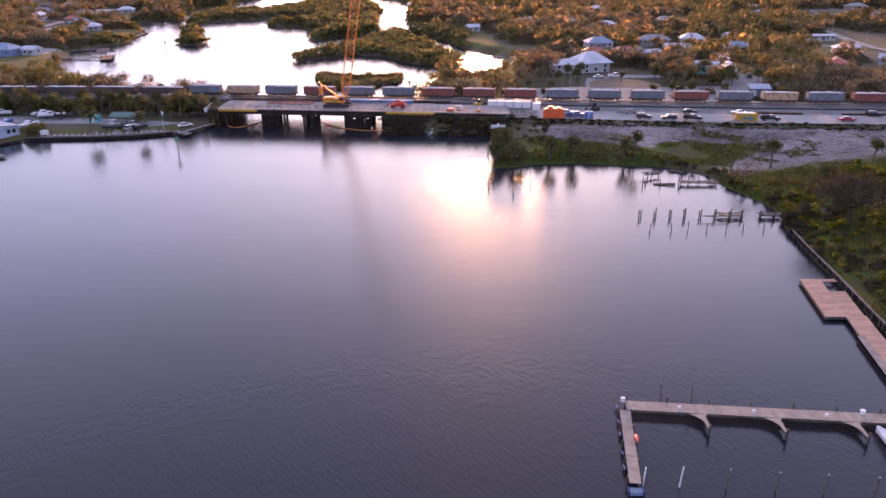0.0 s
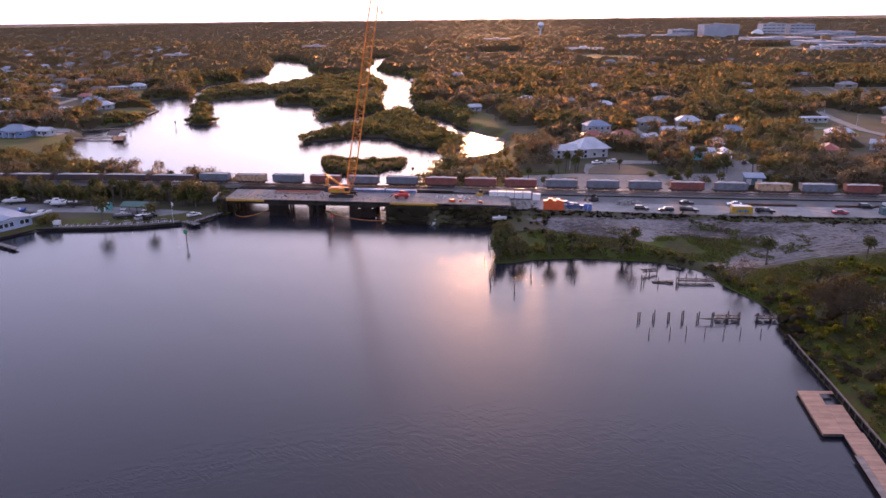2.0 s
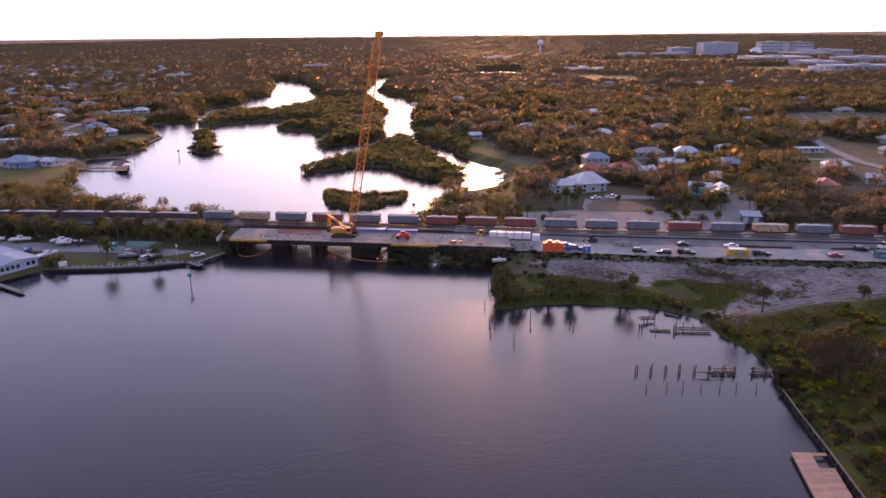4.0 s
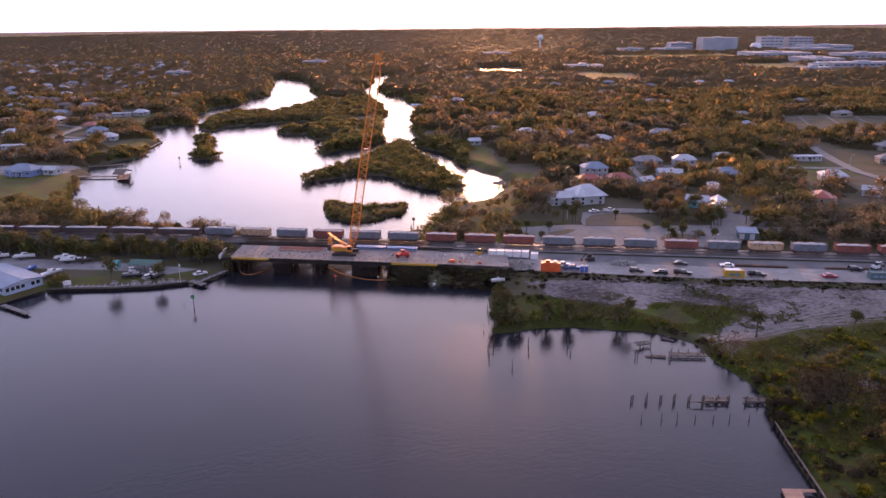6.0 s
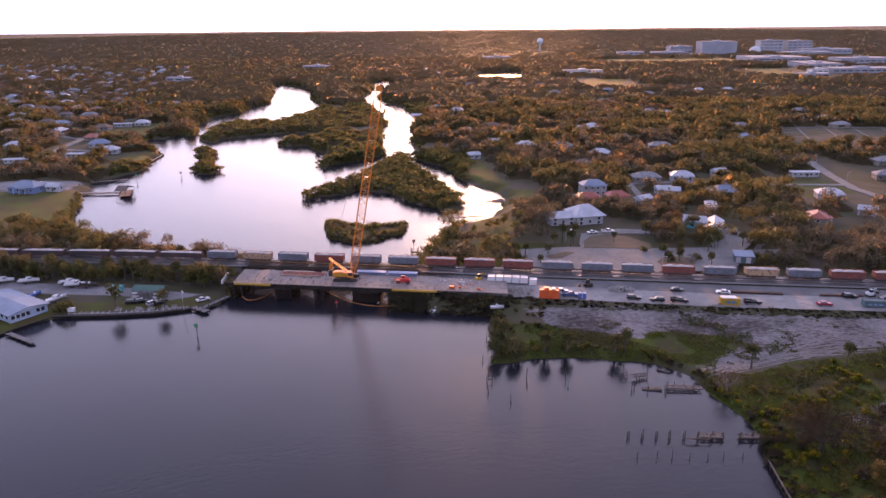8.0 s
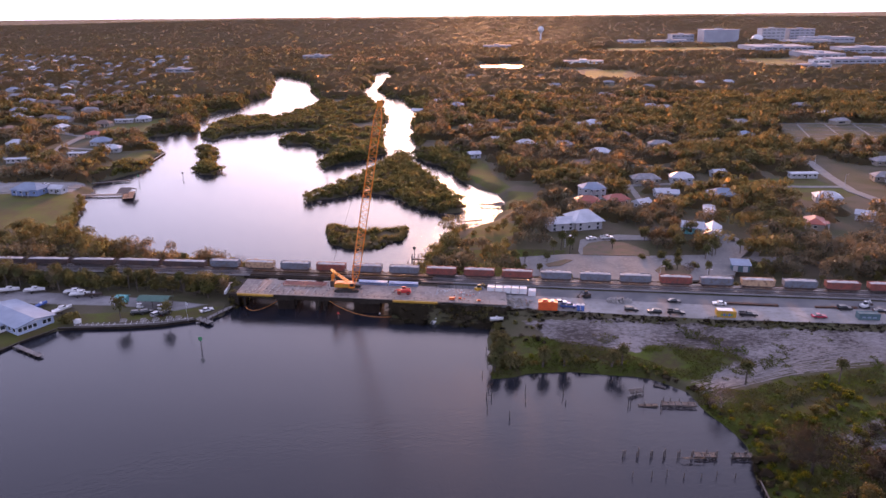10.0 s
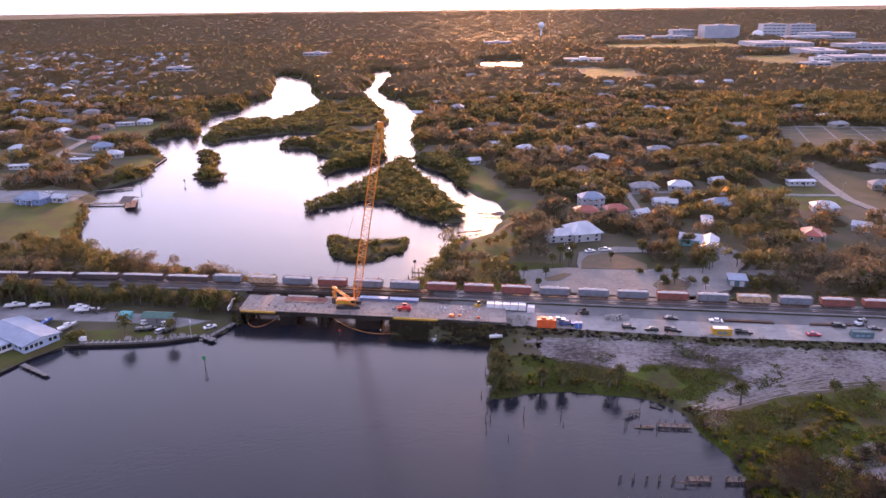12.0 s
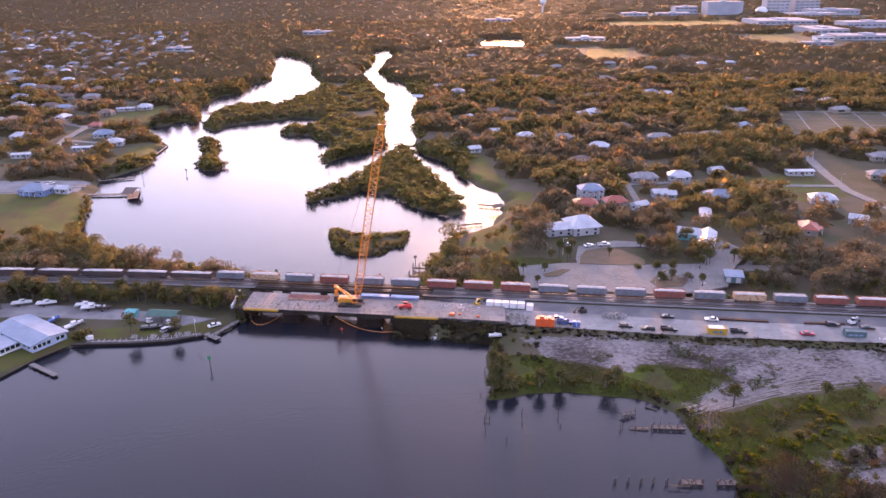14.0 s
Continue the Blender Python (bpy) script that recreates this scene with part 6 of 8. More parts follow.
rebar_mat(-72, -55.5, 248.3, "mat of reddish coated reinforcing bars on the deck")
for k in range(5):
    bd = thing("timber_stack", pose(-70 + k * 3.1, 247.2 - k * 0.3, DECK_Z, 0, 0, -6), "short stack of reddish formwork boards", "timber stack", "formwork stacks")
    for j in range(3):
        part("board", boxes((-1.3, -0.3, j * 0.16, 1.3, 0.3, j * 0.16 + 0.13)), M_REDWOOD, bd)


# ---- floating booms, markers ----
def boom_float(pts, label):
    t = thing("floating_boom", Matrix(), label, "floating boom")
    dense = []
    for a, b in zip(pts[:-1], pts[1:]):
        n = max(2, int((Vector(b) - Vector(a)).length / 1.6))
        for k in range(n):
            dense.append(Vector(a).lerp(Vector(b), k / n))
    dense.append(Vector(pts[-1]))
    for a, b in zip(dense[:-1], dense[1:]):
        part("float", rods((a, a.lerp(b, 0.93), 0.11), n=6), M_YELLOW if label.startswith("yellow") else M_BOOM, t)


M_BOOM = mat("orange_boom_fabric", (0.55, 0.20, 0.05), 0.7)


def sag(a, b, depth, n=14):
    """A hanging curve in plan between two points."""
    a, b = Vector((*a, 0.08)), Vector((*b, 0.08))
    return [a.lerp(b, k / n) + Vector((0, -depth * 4 * (k / n) * (1 - k / n), 0)) for k in range(n + 1)]


boom_float(sag((-85, 242), (-73, 249), 7.8), "orange floating boom hanging between bridge piers")
boom_float(sag((-56, 249), (-22.5, 235.5), 8.6), "orange floating boom curving out from the bridge piers")


def marker(x, y, h, sign_mat, tri, label):
    t = thing("channel_marker", pose(x, y, 0), label, "channel marker")
    part("pile", rods((Vector((0, 0, -2.5)), Vector((0, 0, h)), 0.16, 0.13), n=8), M_DARKWOOD, t)
    bm = bmesh.new()
    if tri:
        prism(bm, [(0.0, h + 0.55), (-0.6, h - 0.4), (0.6, h - 0.4)], -0.24, -0.18)
        bmesh.ops.rotate(bm, matrix=Matrix.Rotation(radians(90), 3, "Z"), verts=bm.verts)
    else:
        box(bm, -0.6, -0.24, h - 0.6, 0.6, -0.18, h + 0.6)
    part("board", bm, sign_mat, t)
    part("lamp", rods((Vector((0, 0, h)), Vector((0, 0, h + 0.7)), 0.06), n=6), M_DARKSTEEL, t)


marker(-88, 206, 3.9, M_GREENSIGN, False, "green square board on a wooden channel pile")
marker(-48, 230.8, 2.3, M_RED, True, "red triangular board on a wooden channel pile")
marker(-40, 279, 3.2, M_RED, True, "red triangular board on a pile north of the railway")
marker(-85, 281, 3.6, M_GREENSIGN, False, "green board on a pile north of the railway")
marker(-214, 440, 4.0, M_GREENSIGN, False, "channel pile with a small board in the lagoon")
marker(-98, 466, 4.0, M_DARKSTEEL, False, "thin channel pile in the lagoon")
marker(-190, 452, 3.0, M_DARKSTEEL, False, "thin channel pile in the lagoon")
marker(-26, 294, 5.2, M_DARKSTEEL, False, "thin pole at the end of the small pier")
bu = thing("buoy", pose(-34, 235.5, -0.1), "small white round buoy beneath the bridge", "buoy")
part("float", rods((Vector((0, 0, 0)), Vector((0, 0, 0.55)), 0.35, 0.12), n=10), M_WHITE, bu)


# ---- docks and piles ----
def plank_dock(name, a, b, w, z, label, m=None, step=0.28, pile_gap=3.0, pile_top=0.5, post_sides=(-1, 1)):
    """A straight walkway of cross planks on stringers and round piles, from a to b."""
    t = thing(name, Matrix(), label, "dock")
    a, b = Vector((*a, z)), Vector((*b, z))
    L = (b - a).length
    ang = math.degrees(math.atan2(b.y - a.y, b.x - a.x))
    t.matrix_world = pose(a.x, a.y, z, 0, 0, ang)
    src = bpy.data.meshes.new("plank")
    bm = boxes((-step / 2 + 0.012, -w / 2, -0.05, step / 2 - 0.012, w / 2, 0.0))
    bm.to_mesh(src)
    bm.free()
    src.materials.append(m or M_WOOD)
    n = int(L / step)
    for k in range(n):
        ob = new("plank", src)
        ob.parent = t
        ob.location = ((k + 0.5) * L / n, 0.012 * math.sin(k * 2.3), 0.006 * math.sin(k * 1.7))
    for s in (-1, 1):
        part("stringer", boxes((0, s * (w / 2 - 0.12) - 0.06, -0.32, L, s * (w / 2 - 0.12) + 0.06, -0.055)), M_DARKWOOD, t)
    for k in range(int(L / pile_gap) + 1):
        x = min(L - 0.15, 0.15 + k * pile_gap)
        for s in post_sides:
            part("pile", rods((Vector((x, s * (w / 2 + 0.13), -z - 2.2)), Vector((x, s * (w / 2 + 0.13), pile_top)), 0.13), n=7), M_DARKWOOD, t)
    return t


DZ = 0.95


M_NAVY = mat("navy_vinyl", (0.018, 0.035, 0.12), 0.5)


def near_dock():
    plank_dock("wooden_dock", (18.8, 79.2), (70, 75.6), 1.95, DZ, "long weathered plank dock with finger piers", pile_gap=5.2, pile_top=0.75, post_sides=(1,))
    plank_dock("wooden_dock", (18.5, 78.1), (17.0, 64.6), 1.3, DZ, "weathered plank arm at the end of the dock", pile_gap=3.2, pile_top=0.3)
    for k, x in enumerate((27.9, 36.9, 46.2, 55.3)):
        y = 79.2 - (x - 18.2) * 0.0695 - 0.98
        t = thing("finger_pier", pose(x, y, DZ), "short flared wooden finger pier under the dock edge", "dock", "finger piers")
        bm = bmesh.new()
        slab(bm, [(-1.5, 0), (0.75, 0), (0.4, -0.5), (0.34, -2.9), (0.0, -2.9), (-0.12, -1.5), (-0.6, -0.7)], -0.09, -0.02)
        part("deck", bm, M_WOOD, t)
        part("stringer", boxes((0.0, -2.9, -0.4, 0.34, -0.3, -0.095)), M_DARKWOOD, t)
        part("pile", rods((Vector((0.1, -3.2, -3)), Vector((0.1, -3.2, 0.7)), 0.14), n=7), M_DARKWOOD, t)
    for x in (23.5, 27.4):
        t = thing("mooring_pile", pose(x, 79.2 - (x - 18.2) * 0.0695 + 1.35, 0, 2, -4, 0), "tall slim mooring pile behind the dock", "pile", "mooring piles")
        part("shaft", rods((Vector((0, 0, -2.5)), Vector((0, 0, 3.6)), 0.10, 0.08), n=7), M_DARKWOOD, t)
    for k, x in enumerate((22.0, 27.0, 32.2, 37.2, 42.4, 47.5)):
        t = thing("mooring_pile", pose(x, 65.2 - k * 0.3, 0, -3, 5, 0), "white sleeved mooring pile standing in the water" if k == 0 else "slim dark mooring pile standing in the water", "pile", "mooring piles")
        part("shaft", rods((Vector((0, 0, -2.5)), Vector((0, 0, 2.6)), 0.085), n=8), M_WHITE if k == 0 else M_DARKWOOD, t)
        part("cap", rods((Vector((0, 0, 2.6)), Vector((0, 0, 2.72)), 0.095, 0.05), n=8), M_WHITE if k == 0 else M_GREYWALL, t)
    t = thing("mooring_pile", pose(17.95, 65.1, 0, -3, 4, 0), "white sleeved mooring pile beside the dock arm", "pile", "mooring piles")
    part("shaft", rods((Vector((0, 0, -2.5)), Vector((0, 0, 2.6)), 0.09), n=8), M_WHITE, t)
    for x in (25.4, 34.5, 43.2):
        t = thing("power_pedestal", pose(x, 79.0 - (x - 18.2) * 0.0695, DZ), "low white power pedestal on the dock", "power pedestal", "power pedestals on the dock")
        part("box", boxes((-0.13, -0.12, 0, 0.13, 0.12, 0.35)), M_WHITE, t)
        part("lid", boxes((-0.16, -0.15, 0.35, 0.16, 0.15, 0.40)), M_WHITE, t)
    for x, y in ((47.9, 77.9), (18.6, 80.0)):
        t = thing("dock_locker", pose(x, y, DZ), "white storage locker at the dock edge", "locker")
        part("box", boxes((-0.24, -0.2, 0, 0.24, 0.2, 0.5)), M_WHITE, t)
        part("lid", boxes((-0.27, -0.23, 0.5, 0.27, 0.23, 0.57)), M_WHITE, t)
    for y in (79.4, 76.2, 73.8, 70.2, 67.6):
        t = thing("fender_float", pose(17.72 - (79 - y) * 0.111, y, 0.15), "dark blue fender hung on the dock arm", "fender", "fenders on the dock arm")
        part("bag", rods((Vector((0, -0.4, 0.35)), Vector((0, 0.4, 0.35)), 0.15), n=8), M_NAVY, t)
    t = thing("floating_drive_on", pose(17.0, 64.1, 0.0), "pale blue plastic float at the end of the dock arm", "float dock")
    part("float", boxes((-0.7, -0.38, -0.1, 0.7, 0.38, 0.45)), M_ROOF_BLUE, t)
    for s in (-1, 1):
        part("bumper", boxes((s * 0.8 - 0.1, -0.45, 0.0, s * 0.8 + 0.1, 0.42, 0.6)), M_NAVY, t)
    t = thing("kayak", pose(18.75, 72.4, 0.75, 0, 12, 84), "small red kayak lying at the dock edge", "kayak")
    part("hull", rods((Vector((-1.2, 0, 0.2)), Vector((0, 0, 0.25)), 0.06, 0.3), (Vector((0, 0, 0.25)), Vector((1.2, 0, 0.2)), 0.3, 0.06), n=7), M_RED, t)


near_dock()


def platform():
    t = thing("floating_platform", Matrix(), "broad reddish plank platform floating along the seawall", "dock")

    def deck(x0, y0, x1, y1, m, nm="plank"):
        step = 0.42
        n = int((y1 - y0) / step)
        me = bpy.data.meshes.new(nm)
        bm = boxes((x0, 0.015, -0.06, x1, step - 0.015, 0.0))
        bm.to_mesh(me)
        bm.free()
        me.materials.append(m)
        for k in range(n):
            ob = new(nm, me)
            ob.parent = t
            y = y0 + (y1 - y0) * k / n
            ob.location = (0.13 * (y - 104), y, 0.75 + 0.005 * math.sin(k * 2.1))

    deck(55.1, 104, 58.6, 118, M_REDWOOD)
    deck(58.62, 104.6, 61.3, 113.2, M_REDWOOD)
    deck(58.62, 117.0, 61.2, 118, M_REDWOOD)
    deck(59.0, 84, 61.6, 98, M_REDWOOD)
    deck(58.3, 98, 61.6, 104.5, M_REDWOOD)
    deck(57.9, 84, 58.97, 98, M_GREYPLANK)
    bm = bmesh.new()
    slab(bm, [(55.1, 104), (58.6, 104), (60.4, 118), (56.9, 118)], 0.25, 0.68)
    slab(bm, [(55.6, 84), (59.0, 84), (62.3, 113), (60.0, 113), (58.6, 104.4), (58.4, 104)], 0.25, 0.68)
    part("pontoon", bm, M_DARKWOOD, t)


M_GREYPLANK = mat("grey_planks", (0.22, 0.20, 0.19), 0.85, 0, (0.16, 0.145, 0.135), 0.8, obj_random=0.12)
platform()


def seawall(pts, z, w, label, m, posts=True):
    t = thing("seawall", Matrix(), label, "seawall", kind="structure")
    for a, b in zip(pts[:-1], pts[1:]):
        a, b = Vector((*a, 0)), Vector((*b, 0))
        n = Vector((-(b - a).y, (b - a).x, 0)).normalized() * w / 2
        bm = bmesh.new()
        slab(bm, [((a - n).x, (a - n).y), ((b - n).x, (b - n).y), ((b + n).x, (b + n).y), ((a + n).x, (a + n).y)], z - 0.22, z)
        part("cap", bm, m, t)
        bm = bmesh.new()
        n *= 0.5
        slab(bm, [((a - n).x, (a - n).y), ((b - n).x, (b - n).y), ((b + n).x, (b + n).y), ((a + n).x, (a + n).y)], -2.0, z - 0.22)
        part("panel", bm, M_NEARBLACK, t)
        if posts:
            k, L = 0, (b - a).length
            while k * 2.4 < L:
                p = a.lerp(b, k * 2.4 / L) - n * 3
                part("batter_pile", rods((p + Vector((0, 0, -2)), p + Vector((0, 0, z - 0.1)), 0.14), n=6), M_DARKWOOD, t)
                k += 1


M_OLDWALL = mat("weathered_wall", (0.13, 0.115, 0.105), 0.9, 0, (0.08, 0.07, 0.064), 0.7)
seawall([(64.8, 141), (64.3, 134), (63.7, 119), (62.7, 101), (62.2, 70), (64, 20)], 1.3, 0.34, "weathered timber capped seawall along the grassy bank", M_OLDWALL)
seawall([(-143, 219.3), (-136.5, 219.8), (-121, 220.9), (-109, 222.9), (-98, 227.2)], 1.1, 0.3, "weathered seawall below the waterside walk", M_OLDWALL, False)
seawall([(-185, 150), (-155, 197), (-150, 209), (-143.4, 219)], 0.8, 0.3, "low seawall along the lawn of the hall", M_DARKWOOD, False)
seawall([(-231, 490), (-235.5, 533), (-249, 551)], 1.0, 0.8, "pale seawall round the lawn on the point", M_CONC, False)


def promenade():
    pts = [(-138, 221.0), (-121, 222.2), (-109, 224.2), (-99, 228.0)]
    for a, b in zip(pts[:-1], pts[1:]):
        t = plank_dock("boardwalk", a, b, 1.3, 1.2, "grey plank boardwalk along the seawall with white posts", M_GREYPLANK, 0.4, 40, -0.2)
        L = (Vector(b) - Vector(a)).length
        for k in range(int(L / 1.9)):
            part("white_post", boxes((0.4 + k * 1.9, -0.62, 0, 0.5 + k * 1.9, -0.52, 0.6)), M_WHITE, t)
            part("white_post", boxes((0.4 + k * 1.9, 0.52, 0, 0.5 + k * 1.9, 0.62, 0.6)), M_WHITE, t)
    plank_dock("jetty", (-149.5, 206), (-137, 199), 1.7, 0.8, "short pale plank jetty on the lawn shore", M_GREYPLANK, 0.3, 3.0, 0.35)
    plank_dock("jetty", (-97.5, 228.5), (-91.5, 224.6), 2.4, 1.0, "pale plank landing stage", M_GREYPLANK, 0.3, 2.6, 0.6)
    plank_dock("jetty", (-94.5, 226.8), (-88.3, 239.5), 1.7, 1.1, "pale plank walkway with rails to the bridge bank", M_GREYPLANK, 0.3, 2.6, 0.95)
    plank_dock("pier", (-231, 402), (-206, 403.5), 3.0, 1.1, "broad wooden pier in the lagoon", M_GREYPLANK, 0.4, 3.2, 0.7)
    plank_dock("pier", (-200, 394), (-206, 410), 6.0, 1.1, "wooden pier head with a red roof over it", M_REDWOOD, 0.4, 3.2, 0.7)
    plank_dock("pier", (-243, 430), (-220, 441), 1.8, 1.1, "narrow wooden pier in the lagoon", M_GREYPLANK, 0.4, 3.2, 0.7)
    plank_dock("pier", (-12, 289), (-27, 291), 1.5, 1.3, "dark wooden pier behind the railway", M_DARKWOOD, 0.4, 3.0, 2.0)
    plank_dock("pier", (-16, 281), (-28, 282), 1.5, 1.3, "dark wooden pier behind the railway", M_DARKWOOD, 0.4, 3.0, 2.0)
    plank_dock("pier", (4, 352), (-9, 348), 1.6, 1.0, "dark wooden pier at the river bend", M_DARKWOOD, 0.4, 3.0, 1.0)
    plank_dock("pier", (16, 380), (2, 384), 2.0, 1.0, "dark wooden pier at the river bend", M_DARKWOOD, 0.4, 3.0, 1.0)
    k = thing("kiosk", pose(-137.6, 222.6, 1.4), "white service box at the end of the boardwalk", "kiosk")
    part("box", boxes((-1.1, -0.6, 0, 1.1, 0.6, 1.2)), M_WHITE, k)
    part("lid", boxes((-1.2, -0.7, 1.2, 1.2, 0.7, 1.32)), M_WHITE, k)
    f = thing("flagpole", pose(-100, 225.8, 1.3), "white flagpole with a furled flag by the seawall", "flagpole")
    part("pole", rods((Vector((0, 0, -0.3)), Vector((0, 0, 7.0)), 0.055, 0.03), n=7), M_WHITE, f)
    part("flag", side_shape(bmesh.new(), [(0.03, 5.7), (0.5, 5.5), (0.65, 6.4), (0.03, 6.7)], 0.05), M_WHITE, f)
    for x, y in ((-115.5, 225.2), (-111.5, 226), (-107.2, 227), (-122.5, 224.8), (-104, 227.4)):
        p = thing("picnic_table", pose(x, y, 1.25, 0, 0, 10), "wooden picnic table on a pale slab", "picnic table", "picnic tables on the lawn")
        part("slab", boxes((-1.15, -1.05, -0.1, 1.15, 1.05, 0.05)), M_CONC, p)
        part("tabletop", boxes((-0.9, -0.4, 0.72, 0.9, 0.4, 0.78)), M_GREYPLANK, p)
        for s in (-1, 1):
            part("bench", boxes((-0.9, s * 0.75 - 0.13, 0.42, 0.9, s * 0.75 + 0.13, 0.47)), M_GREYPLANK, p)
            part("leg_frame", rods((Vector((s * 0.6, -0.75, 0.05)), Vector((s * 0.6, 0.3, 0.72)), 0.05), (Vector((s * 0.6, 0.75, 0.05)), Vector((s * 0.6, -0.3, 0.72)), 0.05), n=4), M_DARKWOOD, p)


promenade()


# ---- ruined docks ----
def pile(x, y, top, lean=0.0, r=0.15, label="dark weathered wooden pile standing in the water"):
    t = thing("old_pile", pose(x, y, 0, lean, lean * 0.6, 0), label, "pile", "old dock piles")
    part("shaft", rods((Vector((0, 0, -2.4)), Vector((0, 0, top)), r, r * 0.85), n=7), M_DARKWOOD, t)


_p = random.Random(9)
for k, x in enumerate((36.1, 39.4, 42.7, 45.8, 49.2, 52.4, 55.6, 58.2, 62.2, 65.2)):
    for dx in (-0.25, 0.35):
        pile(x + dx, 151.2 + dx * 1.2, 1.9 + _p.uniform(-0.4, 0.3), _p.uniform(-3, 3))
for x in (36.5, 41.0, 44.5, 48.3, 52.3, 56.0, 60.2):
    pile(x, 143.4 + _p.uniform(-0.3, 0.3), 1.7 + _p.uniform(-0.4, 0.3), _p.uniform(-4, 4), 0.11)
for x, y, h in ((2.2, 190.5, 1.6), (3.6, 205, 2.6), (3.9, 200, 2.2), (3.8, 181.5, 1.4), (3.2, 178, 2.0), (4.6, 177.6, 2.0), (3.4, 172.2, 2.0), (9.2, 167.4, 2.2), (14.2, 180.5, 3.0), (14.0, 175.6, 1.2), (25.0, 180.8, 3.0), (25.0, 175.4, 1.2), (39.5, 186.8, 1.2),
                (41.9, 174.5, 2.2), (42.6, 174.9, 1.8), (44.3, 179.8, 1.8), (45.2, 180, 1.6), (47.6, 182.0, 2.4), (51.5, 175.4, 2.4), (50.8, 175.0, 1.8), (53.5, 175.8, 2.0), (56, 175.9, 1.8), (58.5, 175.9, 1.4), (46, 174, 1.8), (50.0, 171.5, 0.8)):
    pile(x, y, h, _p.uniform(-4, 4), 0.13)


def wreck(x, y, rot, L, w, z, tilt, label):
    t = thing("dock_remnant", pose(x, y, z, tilt, tilt * 0.5, rot), label, "dock remnant")
    for s in (-1, 1):
        part("stringer", boxes((-L / 2, s * w / 2 - 0.08, -0.25, L / 2, s * w / 2 + 0.08, 0)), M_DARKWOOD, t)
    n = int(L / 0.34)
    for k in range(n):
        if (k * 7) % 5 == 0:
            continue
        xx = -L / 2 + (k + 0.5) * L / n
        part("plank", boxes((xx - 0.13, -w / 2 - 0.1, 0, xx + 0.13, w / 2 + 0.1, 0.05)), M_OLDPLANK, t)


M_OLDPLANK = mat("old_planks", (0.13, 0.108, 0.095), 0.9, 0, (0.08, 0.065, 0.058), 0.9)
wreck(55.6, 151.3, 0, 5.6, 1.7, 0.75, 0, "remaining deck of an old plank dock on piles")
wreck(64.4, 151.3, 0, 5.0, 1.7, 0.8, 0, "remaining deck of an old plank dock at the shore")
wreck(55.6, 174.8, -2, 9.4, 1.6, 0.8, 0, "old plank dock reaching out from the bank")
wreck(45.2, 181, 22, 4.8, 1.4, 1.1, 8, "collapsed section of an old dock in the water")
wreck(47.2, 174.8, -4, 5.4, 1.2, 0.25, -6, "collapsed section of an old dock in the water")
wreck(53.0, 185.2, -30, 3.6, 0.8, 0.35, 6, "collapsed walkway leaning on the bank")
for a, b in (((49.2, 149.6), (52.4, 149.8)), ((50, 149.3), (55, 149.5)), ((3.3, 178), (4.6, 177.6))):
    t = thing("dock_beam", Matrix(), "single dark beam left between old piles", "beam")
    part("beam", rods((Vector((*a, 0.9)), Vector((*b, 0.95)), 0.1), n=5), M_DARKWOOD, t)


# ---- streets and lots north of the railway ----
def street(name, pts, w, m, label, dz=0.30):
    bm = bmesh.new()
    prev = None
    P = [Vector((*p, 0)) for p in pts]
    dense = []
    for a, b in zip(P[:-1], P[1:]):
        n = max(1, int((b - a).length / 8))
        dense += [a.lerp(b, k / n) for k in range(n)]
    dense.append(P[-1])
    for i, p in enumerate(dense):
        d = (dense[min(i + 1, len(dense) - 1)] - dense[max(i - 1, 0)]).normalized()
        n = Vector((-d.y, d.x, 0)) * w / 2
        z = ground_z(p.x, p.y) + dz
        row = [bm.verts.new(((p + n * s).x, (p + n * s).y, zz)) for s, zz in ((-1, z), (1, z), (1, z - 0.6), (-1, z - 0.6))]
        if prev:
            for k in range(4):
                bm.faces.new((prev[k], prev[(k + 1) % 4], row[(k + 1) % 4], row[k]))
        prev = row
    bmesh.ops.recalc_face_normals(bm, faces=bm.faces)
    return tagged(part(name, bm, m), label, "street", kind="structure")


bm = bmesh.new()
slab(bm, [(20, 266), (19, 288), (40, 292), (71, 290), (104, 292), (112, 289), (102, 268), (88, 262), (72, 260), (37, 264)], NORTH_Z - 0.4, NORTH_Z + 0.22)
tagged(part("parking_lot", bm, M_LOT), "broad worn grey asphalt lot north of the railway", "parking lot", kind="structure")
bm = bmesh.new()
slab(bm, [(45, 297), (48, 312), (66, 320), (80, 318), (82, 312), (66, 312), (52, 306), (50, 292), (45, 291)], NORTH_Z - 0.4, NORTH_Z + 0.24)
tagged(part("driveway", bm, M_LOT), "curved pale drive up to the large house", "driveway", kind="structure")
bm = bmesh.new()
slab(bm, [(100, 291), (104, 318), (116, 322), (124, 306), (112, 289)], NORTH_Z - 0.4, NORTH_Z + 0.23)
tagged(part("driveway", bm, M_LOT), "pale concrete drive beside the teal house", "driveway", kind="structure")


def traffic_island(pts, label):
    bm = bmesh.new()
    slab(bm, pts, NORTH_Z - 1.4, NORTH_Z + 0.36)
    tagged(part("planted_island", bm, M_ISLE), label, "planting bed", kind="structure")


